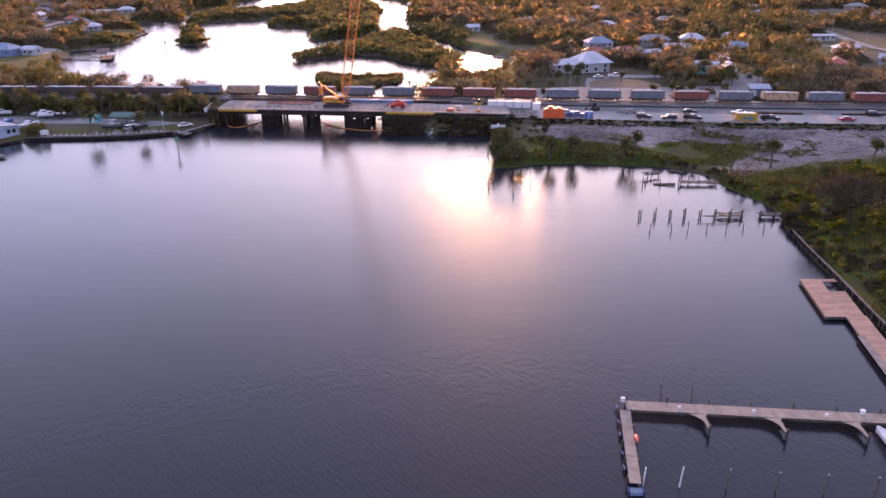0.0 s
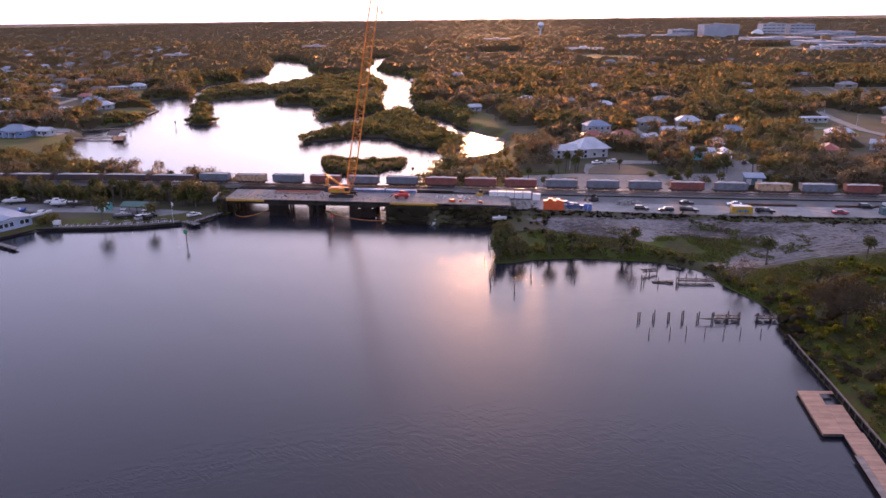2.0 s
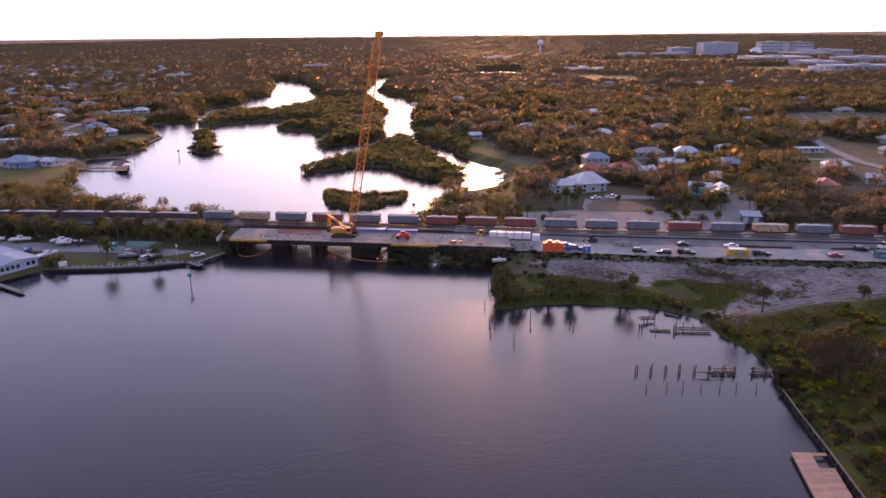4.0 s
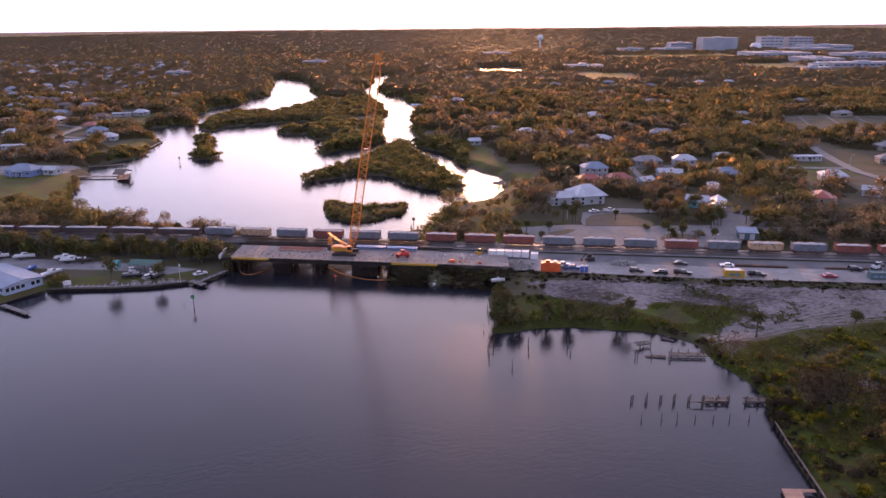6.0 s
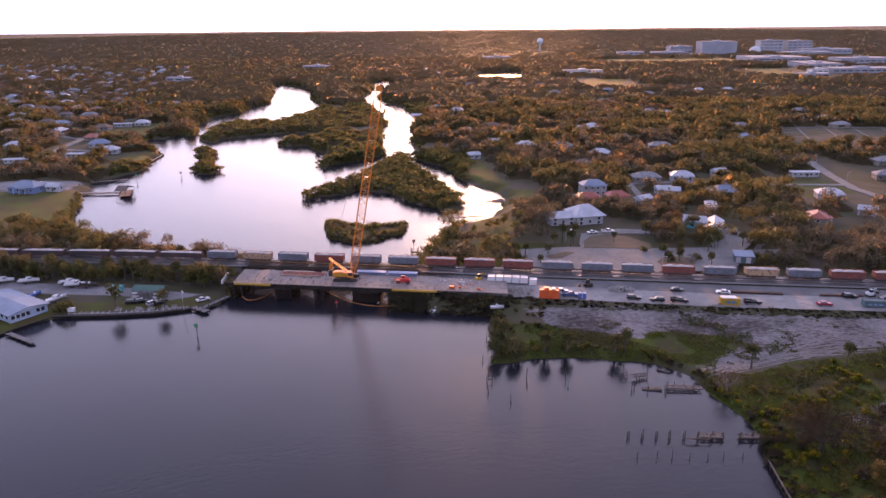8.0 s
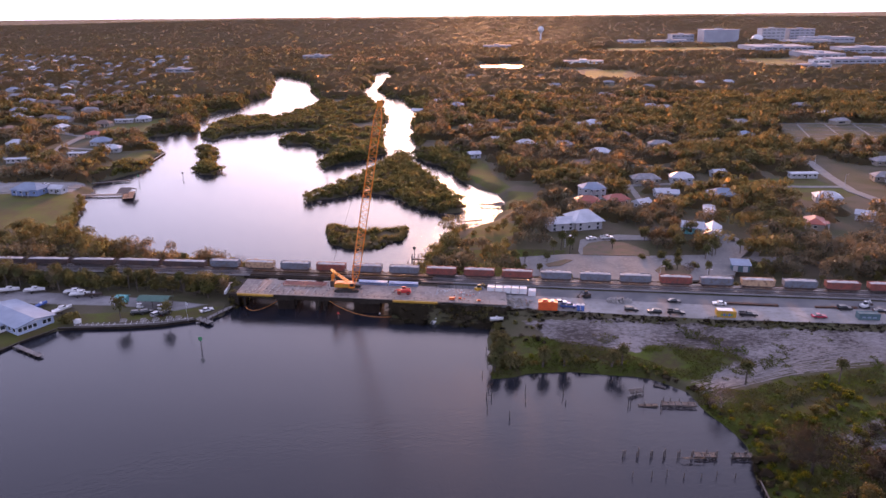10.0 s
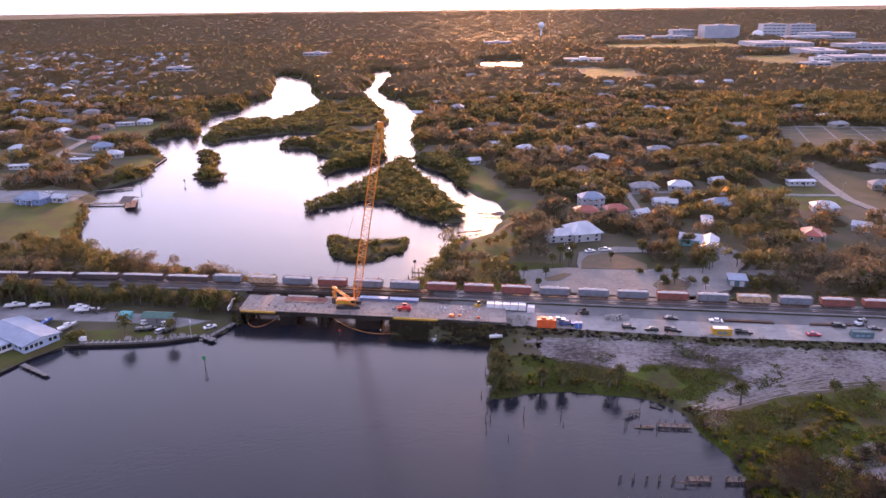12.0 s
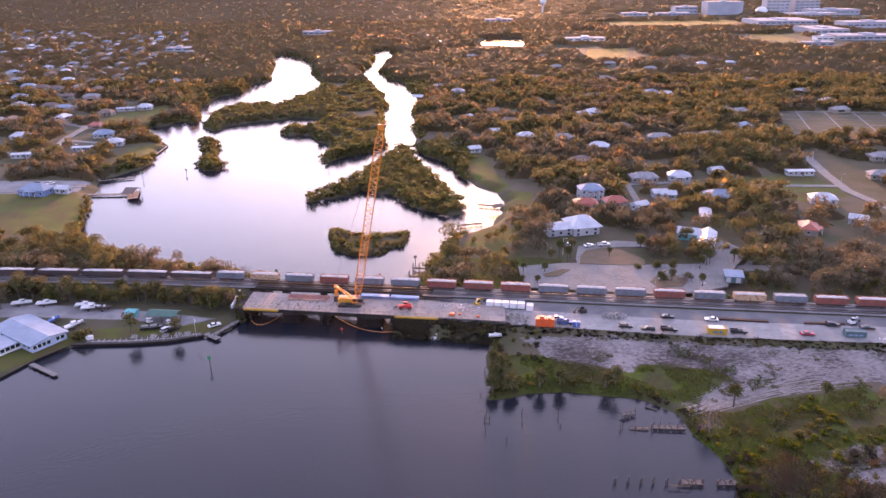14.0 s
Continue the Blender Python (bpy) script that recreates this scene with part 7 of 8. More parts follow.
M_ISLE = mat("mulch_and_grass", (0.10, 0.08, 0.04), 0.95, 0, (0.14, 0.085, 0.055), 0.25, bump=0.05)
traffic_island([(74, 266), (72, 272), (76, 278), (84, 279), (88, 274), (84, 267)], "planted island with trees in the lot")
traffic_island([(30, 276), (29, 279), (38, 285), (41, 284), (35, 277)], "grass island in the lot")
traffic_island([(46, 290.6), (74, 289.6), (75, 296), (67, 308), (59, 310.5), (51, 307), (47.5, 300)], "broad bed of grass and red mulch before the large house")
street("street", [(104, 290), (129, 290), (173, 286), (260, 280)], 6, M_LOT, "pale street leading off from the lot")
street("street", [(225, 486), (217, 440), (213, 403), (219, 370), (240, 340)], 6, M_LOT, "pale street between the houses")
street("street", [(214, 412), (176, 414), (115, 420), (91, 416)], 4.5, M_LOT, "narrow pale street between the houses")
street("street", [(91, 416), (90, 380)], 3.5, M_LOT, "narrow drive between houses")
street("street", [(131, 312), (118, 292)], 2.5, M_LOT, "narrow path to the street")
street("street", [(240, 548), (298, 520), (360, 500)], 7, M_LOT, "pale street beside the cemetery")
street("street", [(250, 652), (385, 642)], 3.0, M_LOT, "pale lane along the cemetery's far side")
street("street", [(-374, 620), (-330, 592), (-322, 545), (-313, 515), (-330, 500), (-400, 492)], 6.5, M_LOT, "curving grey street in the waterside suburb")
street("street", [(-400, 690), (-340, 722)], 6, M_LOT, "pale paved court in the waterside suburb")
street("street", [(-420, 640), (-374, 620)], 6, M_LOT, "grey street in the waterside suburb")
street("street", [(-320, 540), (-290, 532)], 5, M_LOT, "short grey street in the waterside suburb")
street("street", [(-320, 395), (-284, 401), (-237, 413)], 7, M_LOT, "pale lane to the pier")
street("street", [(-455, 764), (-408, 802), (-360, 844)], 6, M_LOT, "grey street between houses")
for k in range(6):
    street("street", [(-240 + 24 * k + 470 + 4, 550 - 3 * k), (-240 + 24 * k + 500, 645)], 1.3, M_LOT, "narrow pale cemetery path", 0.2)
for k in range(5):
    street("street", [(244 + 5 * k, 556 + k * 20), (348 + 5 * k, 540 + k * 21)], 0.9, M_LOT, "narrow pale cemetery path", 0.2)


# ---- far buildings ----
def block(name, x, y, w, d, h, wall, roof, label, bands=0, rot=0, z=None):
    t = thing(name, pose(x, y, ground_z(x, y) - 0.5 if z is None else z, 0, 0, rot), label, "building")
    b = part("wall", boxes((-w / 2, -d / 2, 0, w / 2, d / 2, h)), wall, t)
    part("roof", boxes((-w / 2 - 0.4, -d / 2 - 0.4, h, w / 2 + 0.4, d / 2 + 0.4, h + 0.7)), roof, t)
    part("plant_room", boxes((-w * 0.1, -d * 0.2, h + 0.7, w * 0.08, d * 0.2, h + 3.2)), wall, t)
    for k in range(bands):
        zz = h * (k + 0.55) / bands
        for j in range(max(3, int(w / 12))):
            n = max(3, int(w / 12))
            x0 = -w / 2 + w * (j + 0.15) / n
            part("window", boxes((x0, -d / 2 - 0.2, zz - 0.9, x0 + w * 0.7 / n, -d / 2 + 0.05, zz + 0.9)), M_GLASS, b)
    return t


M_FARWALL = mat("pale_far_cladding", (0.36, 0.37, 0.41), 0.7, 0, (0.30, 0.31, 0.35), 0.05)
M_FARROOF = mat("pale_membrane_roof", (0.34, 0.34, 0.37), 0.85, 0, (0.27, 0.27, 0.30), 0.04, spec=0.2)
block("tall_warehouse", 690, 2140, 96, 60, 34, M_FARWALL, M_FARROOF, "tall pale windowless warehouse in the distance", 0)
block("factory_hall", 600, 2190, 62, 50, 20, M_FARWALL, M_FARROOF, "pale factory hall in the distance", 2)
block("factory_hall", 540, 2080, 90, 40, 9, M_FARWALL, M_FARROOF, "low pale factory hall in the distance", 1)
block("factory_hall", 440, 2100, 70, 34, 9, M_FARWALL, M_FARROOF, "low white hall in the distance", 1)
block("office_block", 860, 2200, 64, 40, 34, M_GREYWALL, M_ROOF_GREY, "grey office block in the distance", 4)
block("office_block", 945, 2210, 70, 40, 32, M_FARWALL, M_ROOF_GREY, "pale office block in the distance", 4)
block("factory_hall", 960, 2080, 130, 60, 14, M_FARWALL, M_FARROOF, "long pale factory hall in the distance", 1)
block("factory_hall", 860, 1960, 120, 50, 11, M_FARWALL, M_FARROOF, "low pale factory hall in the distance", 1)
block("factory_hall", 830, 1620, 110, 60, 12, M_FARWALL, M_FARROOF, "broad pale blue roofed hall in the distance", 1)
block("factory_hall", 700, 1760, 130, 110, 9, M_FARWALL, M_FARROOF, "broad low pale hall in the distance", 1)
block("factory_hall", 680, 1500, 66, 100, 9, M_FARWALL, M_FARROOF, "low grey roofed hall in the distance", 1)
block("factory_hall", 692, 1345, 120, 50, 8, M_FARWALL, M_FARROOF, "long low grey roofed hall in the distance", 1)
block("factory_hall", 900, 1500, 70, 46, 10, M_FARWALL, M_FARROOF, "low white roofed hall in the distance", 1)
block("factory_hall", 610, 1330, 30, 20, 7, M_WHITE, M_FARROOF, "small white hall among the woods", 1)
block("factory_hall", 560, 1240, 50, 20, 6, M_FARWALL, M_FARROOF, "low blue roofed hall among the woods", 1)
block("factory_hall", 200, 1360, 70, 24, 6, M_WHITE, M_FARROOF, "row of low white halls by the pond", 1)
block("factory_hall", -60, 1300, 26, 16, 5, M_WHITE, M_FARROOF, "low white building among the woods", 1)
block("factory_hall", -90, 1420, 20, 14, 5, M_WHITE, M_FARROOF, "low white building among the woods", 1)
block("factory_hall", -330, 1560, 60, 24, 7, M_FARWALL, M_FARROOF, "low pale building in the suburb", 1)
block("factory_hall", -500, 1240, 44, 22, 6, M_FARWALL, M_FARROOF, "low pale building in the suburb", 1)
block("factory_hall", 60, 1900, 70, 30, 8, M_FARWALL, M_FARROOF, "low pale building in the distance", 1)


def dome():
    t = thing("storage_dome", pose(800, 2140, 0), "white domed storage building in the distance", "building")
    bm = bmesh.new()
    bmesh.ops.create_uvsphere(bm, u_segments=24, v_segments=12, radius=17)
    bmesh.ops.translate(bm, verts=bm.verts, vec=(0, 0, 6))
    part("shell", bm, M_WHITE, t, smooth=True)
    part("base_ring", rods((Vector((0, 0, 0)), Vector((0, 0, 6)), 17.2), n=28), M_FARWALL, t)


dome()


def water_tower():
    t = thing("water_tower", pose(197, 2200, 0), "pale water tower with a bulb tank on a single stem", "water tower")
    bm = bmesh.new()
    prof = [(5.0, 0), (2.6, 6), (2.3, 26), (4.0, 31), (8.8, 36), (9.4, 40), (7.5, 45), (3.0, 48), (0.2, 48.6)]
    rings = [[bm.verts.new((math.cos(a * math.pi / 9) * r, math.sin(a * math.pi / 9) * r, z)) for a in range(18)] for r, z in prof]
    for p, q in zip(rings[:-1], rings[1:]):
        for i in range(18):
            bm.faces.new((p[i], p[(i + 1) % 18], q[(i + 1) % 18], q[i]))
    part("tank_and_stem", bm, M_WHITE, t, smooth=True)
    part("catwalk", rods((Vector((0, 0, 35.6)), Vector((0, 0, 36.2)), 10.0), n=24), M_GREYWALL, t)


water_tower()


def mast(x, y, h):
    t = thing("radio_mast", pose(x, y, 0), "thin lattice radio mast on the horizon", "radio mast", "radio masts")
    part("mast", rods((Vector((0, 0, 0)), Vector((0, 0, h + ground_z(x, y))), 1.1, 0.5), n=4), M_DARKSTEEL, t)


mast(1780, 3900, 115)
mast(-1320, 3900, 85)
mast(2200, 4200, 110)


# ---- poles along the lot ----
def lamp_pole(x, y, h, label="slim grey street light pole"):
    t = thing("street_lamp", pose(x, y, ground_z(x, y)), label, "street lamp", "street lamps")
    part("pole", rods((Vector((0, 0, -0.3)), Vector((0, 0, h)), 0.12, 0.07), n=6), M_GREYWALL, t)
    part("arm", rods((Vector((0, 0, h)), Vector((1.2, -0.3, h + 0.25)), 0.05), n=5), M_GREYWALL, t)
    part("head", boxes((0.9, -0.5, h + 0.18, 1.6, -0.15, h + 0.32)), M_GREYWALL, t)


for x, y, h in ((72, 264, 7), (88, 258, 7), (129, 312, 7), (40, 303, 8), (99, 293, 6), (212, 410, 8), (222, 470, 8)):
    lamp_pole(x, y, h)


# ---- trees, each a thing ----
OAKS = [tree_template("oak_tree", 100 + k, 4.6, 8.2, M_LEAF_OAK, "dark green spreading oak tree", 1300, 0.34) for k in range(3)]
BROWNS = [tree_template("winter_tree", 110 + k, 4.4, 8.4, M_LEAF_GREY, "grey brown half bare winter tree", 1300, 0.28) for k in range(3)]
RUSTS = [tree_template("rust_tree", 120 + k, 4.0, 7.4, M_LEAF_ORANGE, "rust coloured broadleaf tree", 800, 0.34) for k in range(2)]
LUSH = [tree_template("broadleaf_tree", 130 + k, 3.4, 6.6, M_LEAF_MANG, "olive green broadleaf tree", 1100, 0.30) for k in range(3)]
BUSHES = [bush_template("bush", 140 + k, 1.6, 1.9, M_LEAF_MANG, "low olive green bush on the bank") for k in range(2)]
GBUSH = [bush_template("bush", 145 + k, 1.7, 1.5, M_LEAF_FRESH, "low fresh green bush on the bank", 420, 0.2) for k in range(2)]
YBUSH = [bush_template("flowering_bush", 150 + k, 1.7, 1.7, M_LEAF_YELLOW, "low yellow green bush on the bank") for k in range(2)]
BROWNSHRUB = [bush_template("shrub", 155 + k, 2.0, 2.2, M_LEAF_DULL, "low brown winter shrub on the bank") for k in range(2)]
PALMS = [palm_template("cabbage_palm", 160 + k, 5.6 + 0.8 * k, "tall cabbage palm with a round head") for k in range(3)]
LOWPALMS = [palm_template("cabbage_palm", 170 + k, 2.6 + 0.5 * k, "low bushy cabbage palm with a shaggy head", 46, 2.0, 0.26) for k in range(2)]
BARE = [bare_template("bare_tree", 180, 4.6, 6.4, "pale leafless tree on the bank")]
COCO = [palm_template("coconut_palm", 190, 6.0, "feathery palm on the lawn", 22, 3.4, 0.17)]
_placed = set()


def plant(temps, x, y, s=1.0, rng=_r, z=None):
    k = rng.randrange(len(temps))
    tm = temps[k]
    z = ground_z(x, y) if z is None else z
    m = Matrix.Translation((x, y, z - 0.1)) @ Matrix.Rotation(rng.uniform(0, 6.28), 4, "Z")
    if tm.name not in _placed:
        _placed.add(tm.name)
        ob = tm
        ob.matrix_world = m
    else:
        ob = copy_thing(tm, m)
    ob.scale = (s, s, s * rng.uniform(0.9, 1.12))
    return ob


# right bank
plant(PALMS, 77, 185, 1.2)
plant(PALMS, 44, 195, 1.0)
plant(LOWPALMS, 85, 173, 1.3)
plant(PALMS, 104, 187, 1.0)
for x, y, s in ((6, 192, 1.3), (7.5, 199, 1.35), (10.5, 193, 1.2), (20.5, 194.6, 1.3), (27, 195.6, 1.35), (41, 194.5, 1.25), (8.6, 204, 1.2), (7, 209, 1.1), (13, 193.6, 1.0)):
    plant(LOWPALMS, x, y, s)
plant(BARE, 66, 172, 1.05)
plant([tree_template("spreading_tree", 201, 12.0, 10.5, M_LEAF_DULL, "large dark spreading half bare tree on the bank", 4200, 0.26, 0.42, M_DARKBARK, lobes=16, hollow=0.3, z0f=0.42)], 77, 143, 1.0)
for _ in range(16):
    plant(YBUSH, _r.uniform(66.8, 75.5), _r.uniform(137, 150), _r.uniform(0.45, 0.9))
for _ in range(8):
    plant(YBUSH, _r.uniform(98, 106), _r.uniform(176, 183), _r.uniform(0.5, 0.9))
for _ in range(10):
    plant(BROWNSHRUB, _r.uniform(66.5, 69), _r.uniform(142, 149), _r.uniform(0.5, 0.9))
plant([tree_template("spreading_tree", 202, 7.5, 7.4, M_LEAF_DULL, "large dark spreading tree on the bank", 2600, 0.28, 0.36, M_DARKBARK, lobes=12, hollow=0.35)], 94, 141, 1.0)
for x, y, s in ((84, 167, 0.9), (87, 166, 0.8), (81, 168, 0.7), (94, 170, 1.0), (97, 172, 0.9), (92, 168, 0.7), (102, 169, 0.8), (98, 184, 0.8), (95, 183, 0.6), (100, 186, 0.7), (73, 158, 0.9), (71, 160, 0.8), (75, 161, 0.7), (69, 156, 0.6), (66, 176, 0.8), (64, 178, 0.6),
                (68, 170, 0.6), (112, 170, 0.8), (116, 168, 0.7), (69, 152, 0.7), (45, 196, 0.7), (50, 194, 0.6), (54, 193, 0.8), (34, 199, 0.6), (17, 199, 0.7), (12, 201, 0.8), (22, 203, 0.6)):
    plant(GBUSH, x, y, s)
# low brush leaning over the water's edge
_edge = 0
while _edge < 34:
    x, y = _r.uniform(46, 70), _r.uniform(128, 190)
    if 0.2 < float(shore(np.array([x]), np.array([y]))[0]) < 1.8:
        plant(BROWNSHRUB if _edge % 3 else GBUSH, x, y, _r.uniform(0.35, 0.75))
        _edge += 1
plant(BROWNS, 122, 186, 0.8)
plant(OAKS, 86, 124, 0.8)
plant(OAKS, 92, 112, 0.7)
plant(RUSTS, 112, 152, 0.5)
plant(RUSTS, 103, 157, 0.4)
for _ in range(46):
    x, y = _r.uniform(68, 98), _r.uniform(128, 176)
    if x - 66 > 2:
        plant(_r.choice((BUSHES, YBUSH, BUSHES)), x, y, _r.uniform(0.35, 1.0))
for _ in range(26):
    x, y = _r.uniform(84, 128), _r.uniform(166, 190)
    plant(_r.choice((BUSHES, YBUSH)), x, y, _r.uniform(0.35, 0.85))
for _ in range(34):
    x = _r.uniform(5, 66)
    y = float(np.interp(x, (5, 16, 30, 45, 55, 62, 66), (190.5, 194, 196.4, 193.6, 190.4, 185, 176))) + _r.uniform(-0.5, 2.2)
    plant(BUSHES, x, y, _r.uniform(0.35, 0.8))
for _ in range(14):
    plant(BUSHES, 6 + _r.uniform(0, 2.5), _r.uniform(194, 222), _r.uniform(0.6, 1.2))
for k in range(60):
    x = 8 + k * 2.3 + _r.uniform(-1, 1)
    plant(BROWNSHRUB if k % 3 else BUSHES, x, float(road_y(x)) - _r.uniform(0.9, 3.6), _r.uniform(0.22, 0.42) if x > 26 else _r.uniform(0.45, 0.8))
for k in range(34):
    x = -26 + k * 1.0
    plant((BUSHES, BROWNSHRUB)[k % 2], x, float(road_y(x)) - _r.uniform(1.6, 4.2), _r.uniform(0.3, 0.5) if x < -8 else _r.uniform(0.45, 0.8))
# left bank, a dense hedge of trees below the railway
for k in range(90):
    x = -226 + k * 1.55 + _r.uniform(-1, 1)
    y = float(np.interp(x, (-226, -180, -130, -88), (258, 257.5, 256.5, 251))) + _r.uniform(-4.5, 3.0)
    plant(_r.choice((LUSH, LUSH, OAKS, BROWNS, LUSH, PALMS)), x, y, _r.uniform(0.55, 1.15))
for k in range(12):
    plant(PALMS, -200 + k * 8 + _r.uniform(-2, 2), 257 + _r.uniform(-5, 2), _r.uniform(0.9, 1.15))
plant(LUSH, -100, 246, 1.15)
plant(LUSH, -106, 248, 1.1)
plant(LUSH, -88.6, 241.5, 0.95)
for x, y, s in ((-86.4, 243, 1.3), (-86.6, 246, 1.4), (-87.4, 240.6, 1.2), (-86.2, 249, 1.3), (-89, 239.5, 1.0)):
    plant(BUSHES, x, y, s)
plant(BROWNS, -86.2, 244, 0.6)
plant(COCO, -124, 226, 1.0)
plant(COCO, -107, 226.4, 0.9)
for x, y, s in ((-141, 222, 1.2), (-139.5, 224.5, 1.0), (-143, 224, 0.9)):
    plant(BUSHES, x, y, s * 1.6)
plant(BROWNS, -186, 247, 1.0)
# between railway and lagoon
for k in range(86):
    f = _r.random()
    x = -250 + f * 165
    y0 = float(np.interp(x, (-250, -200, -140, -85), (280, 277, 275, 271)))
    y1 = float(np.interp(x, (-250, -205, -178, -140, -95, -85), (350, 332, 306, 290, 279, 275)))
    y = y0 + (y1 - y0) * _r.random()
    plant(_r.choice((LUSH, LUSH, BROWNS, RUSTS, OAKS, LUSH)), x, y, _r.uniform(0.45, 0.8))
plant(PALMS, -122, 279, 0.85)
plant(BARE, -98, 278, 1.0)
plant(BARE, -142, 288, 1.0)
# lagoon's north side and the lot
for x, y, s in ((41, 294, 1.1), (34, 292, 0.9), (30, 282, 0.8), (81, 273, 0.9), (92, 268, 0.8), (100, 290, 1.1), (113, 294, 1.0), (76, 272, 0.9), (38, 300, 1.1), (26, 270, 0.7), (102, 292, 0.9), (96, 286, 1.0), (43, 300, 1.0), (60, 299, 0.7)):
    plant(PALMS, x, y, s)
plant(BARE, 86, 272, 1.0)
for x, y, s in ((-17, 299, 1.2), (0, 319.5, 1.2), (7, 323, 1.6), (11, 326, 1.4), (-3, 296, 1.3), (5, 297, 1.5)):
    plant(BUSHES, x, y, s)
plant([tree_template("airy_tree", 203, 4.2, 7.0, M_LEAF_MANG, "open branched tree at the edge of the lagoon lawn", 700, 0.24, 0.22, lobes=8, hollow=0.3)], -11, 307, 1.0)
plant(OAKS, 78, 275, 0.6)
for x, y, s in ((78, 288, 0.8), (85, 288, 0.75), (89, 277, 0.7), (70, 287, 0.6)):
    plant(LUSH, x, y, s)
for x, y, s in ((14, 300, 0.9), (19, 312, 1.0), (27, 318, 1.35), (33, 324, 1.2), (22, 328, 1.0), (14, 330, 0.8)):
    plant(LUSH if s < 1.05 else BROWNS, x, y, s)
for k in range(40):
    x = -12 + k * 4.0 + _r.uniform(-1.5, 1.5)
    plant(_r.choice((LUSH, BUSHES, BUSHES)), x, float(rail_y(x)) + 8.5 + _r.uniform(0, 3.0), _r.uniform(0.3, 0.55))
for k in range(46):
    x, y = _r.uniform(110, 200), _r.uniform(256, 282)
    plant(_r.choice((OAKS, BROWNS, LUSH, PALMS)), x, y, _r.uniform(0.5, 0.85))
for k in range(26):
    x, y = _r.uniform(74, 100), _r.uniform(298, 345)
    plant(_r.choice((BROWNS, BROWNS, OAKS, RUSTS)), x, y, _r.uniform(0.6, 1.0))
for k in range(26):
    f = k / 25
    plant(_r.choice((LUSH, BUSHES)), -200 - 26 * f + _r.uniform(-2, 1), 336 + 56 * f, _r.uniform(0.35, 0.6))
for k in range(14):
    x, y = _r.uniform(-310, -215), _r.uniform(302, 322)
    plant(_r.choice((LUSH, BROWNS, OAKS)), x, y, _r.uniform(0.6, 0.95))


for x, y, s in ((272, 532, 1.4), (284, 528, 1.5), (297, 530, 1.3), (310, 524, 1.5), (322, 520, 1.3)):
    plant(OAKS, x, y, s)
# scrub on the near bank
for _ in range(110):
    x, y = _r.uniform(67, 100), _r.uniform(92, 162)
    plant(_r.choice((BUSHES, BROWNSHRUB, BROWNSHRUB, YBUSH)), x, y, _r.uniform(0.5, 1.25))
for _ in range(30):
    x, y = _r.uniform(96, 128), _r.uniform(128, 172)
    plant(_r.choice((BUSHES, BROWNSHRUB, BROWNSHRUB)), x, y, _r.uniform(0.5, 1.2))
for x, y, s in ((84, 132, 0.7), (100, 128, 0.8), (110, 136, 0.7), (74, 122, 0.55), (82, 112, 0.7), (106, 118, 0.8), (118, 146, 0.6), (126, 158, 0.55)):
    plant(_r.choice((BROWNS, OAKS, OAKS)), x, y, s)


for k in range(44):
    y = 92 + k * 2.0
    x = float(np.interp(y, (90, 119, 140, 150, 158, 163, 172, 182), (63.2, 64.8, 65.8, 67.6, 68.4, 67.2, 63.2, 61.6))) + _r.uniform(0.3, 2.6)
    plant(_r.choice((BUSHES, BROWNSHRUB, YBUSH)), x, y, _r.uniform(0.3, 0.7))


for _ in range(36):
    plant(_r.choice((BUSHES, BROWNSHRUB)), _r.uniform(6.5, 24), _r.uniform(206, 225), _r.uniform(0.3, 0.75))
for _ in range(14):
    plant(_r.choice((LUSH, BUSHES, PALMS)), _r.uniform(13, 21), _r.uniform(262, 294), _r.uniform(0.5, 0.8))


def bank_scrub():
    """Dark brush over the slope below the road."""
    rng = np.random.default_rng(61)
    x = rng.uniform(-28, 150, 860)
    x[:260] = rng.uniform(-12, 9, 260)
    x[260:460] = rng.uniform(-28.5, -12, 200)
    y = road_y(x) - rng.uniform(-0.2, 4.2, 860)
    y[:460] = road_y(x[:460]) - rng.uniform(0.3, 7.5, 460)
    z = height(x, y)
    ok = (z > -0.3) & (np.hypot(x + 13.5, y - 228.6) > 3.6)
    pts = np.stack((x, y, z - 0.2), 1)[ok]
    near = pts[:, 0] < 12
    low = pts[:, 0] < -9
    woods("bank_scrub", pts[near & ~low][::2], M_LEAF_DULL, 62, 150, 1.9, 0.45, 0.26, "brown brush on the slope below the bridge end")
    woods("bank_scrub", pts[near & ~low][1::4], M_LEAF_OAK, 63, 110, 1.7, 0.4, 0.26, "dark green brush on the slope below the bridge end")
    woods("bank_scrub", pts[low], M_LEAF_DULL, 65, 150, 2.3, 0.4, 0.3, "low dark brush at the foot of the bridge end")
    woods("bank_scrub", pts[~near], M_LEAF_DULL, 64, 60, 1.3, 0.3, 0.22, "low brown brush along the road edge")


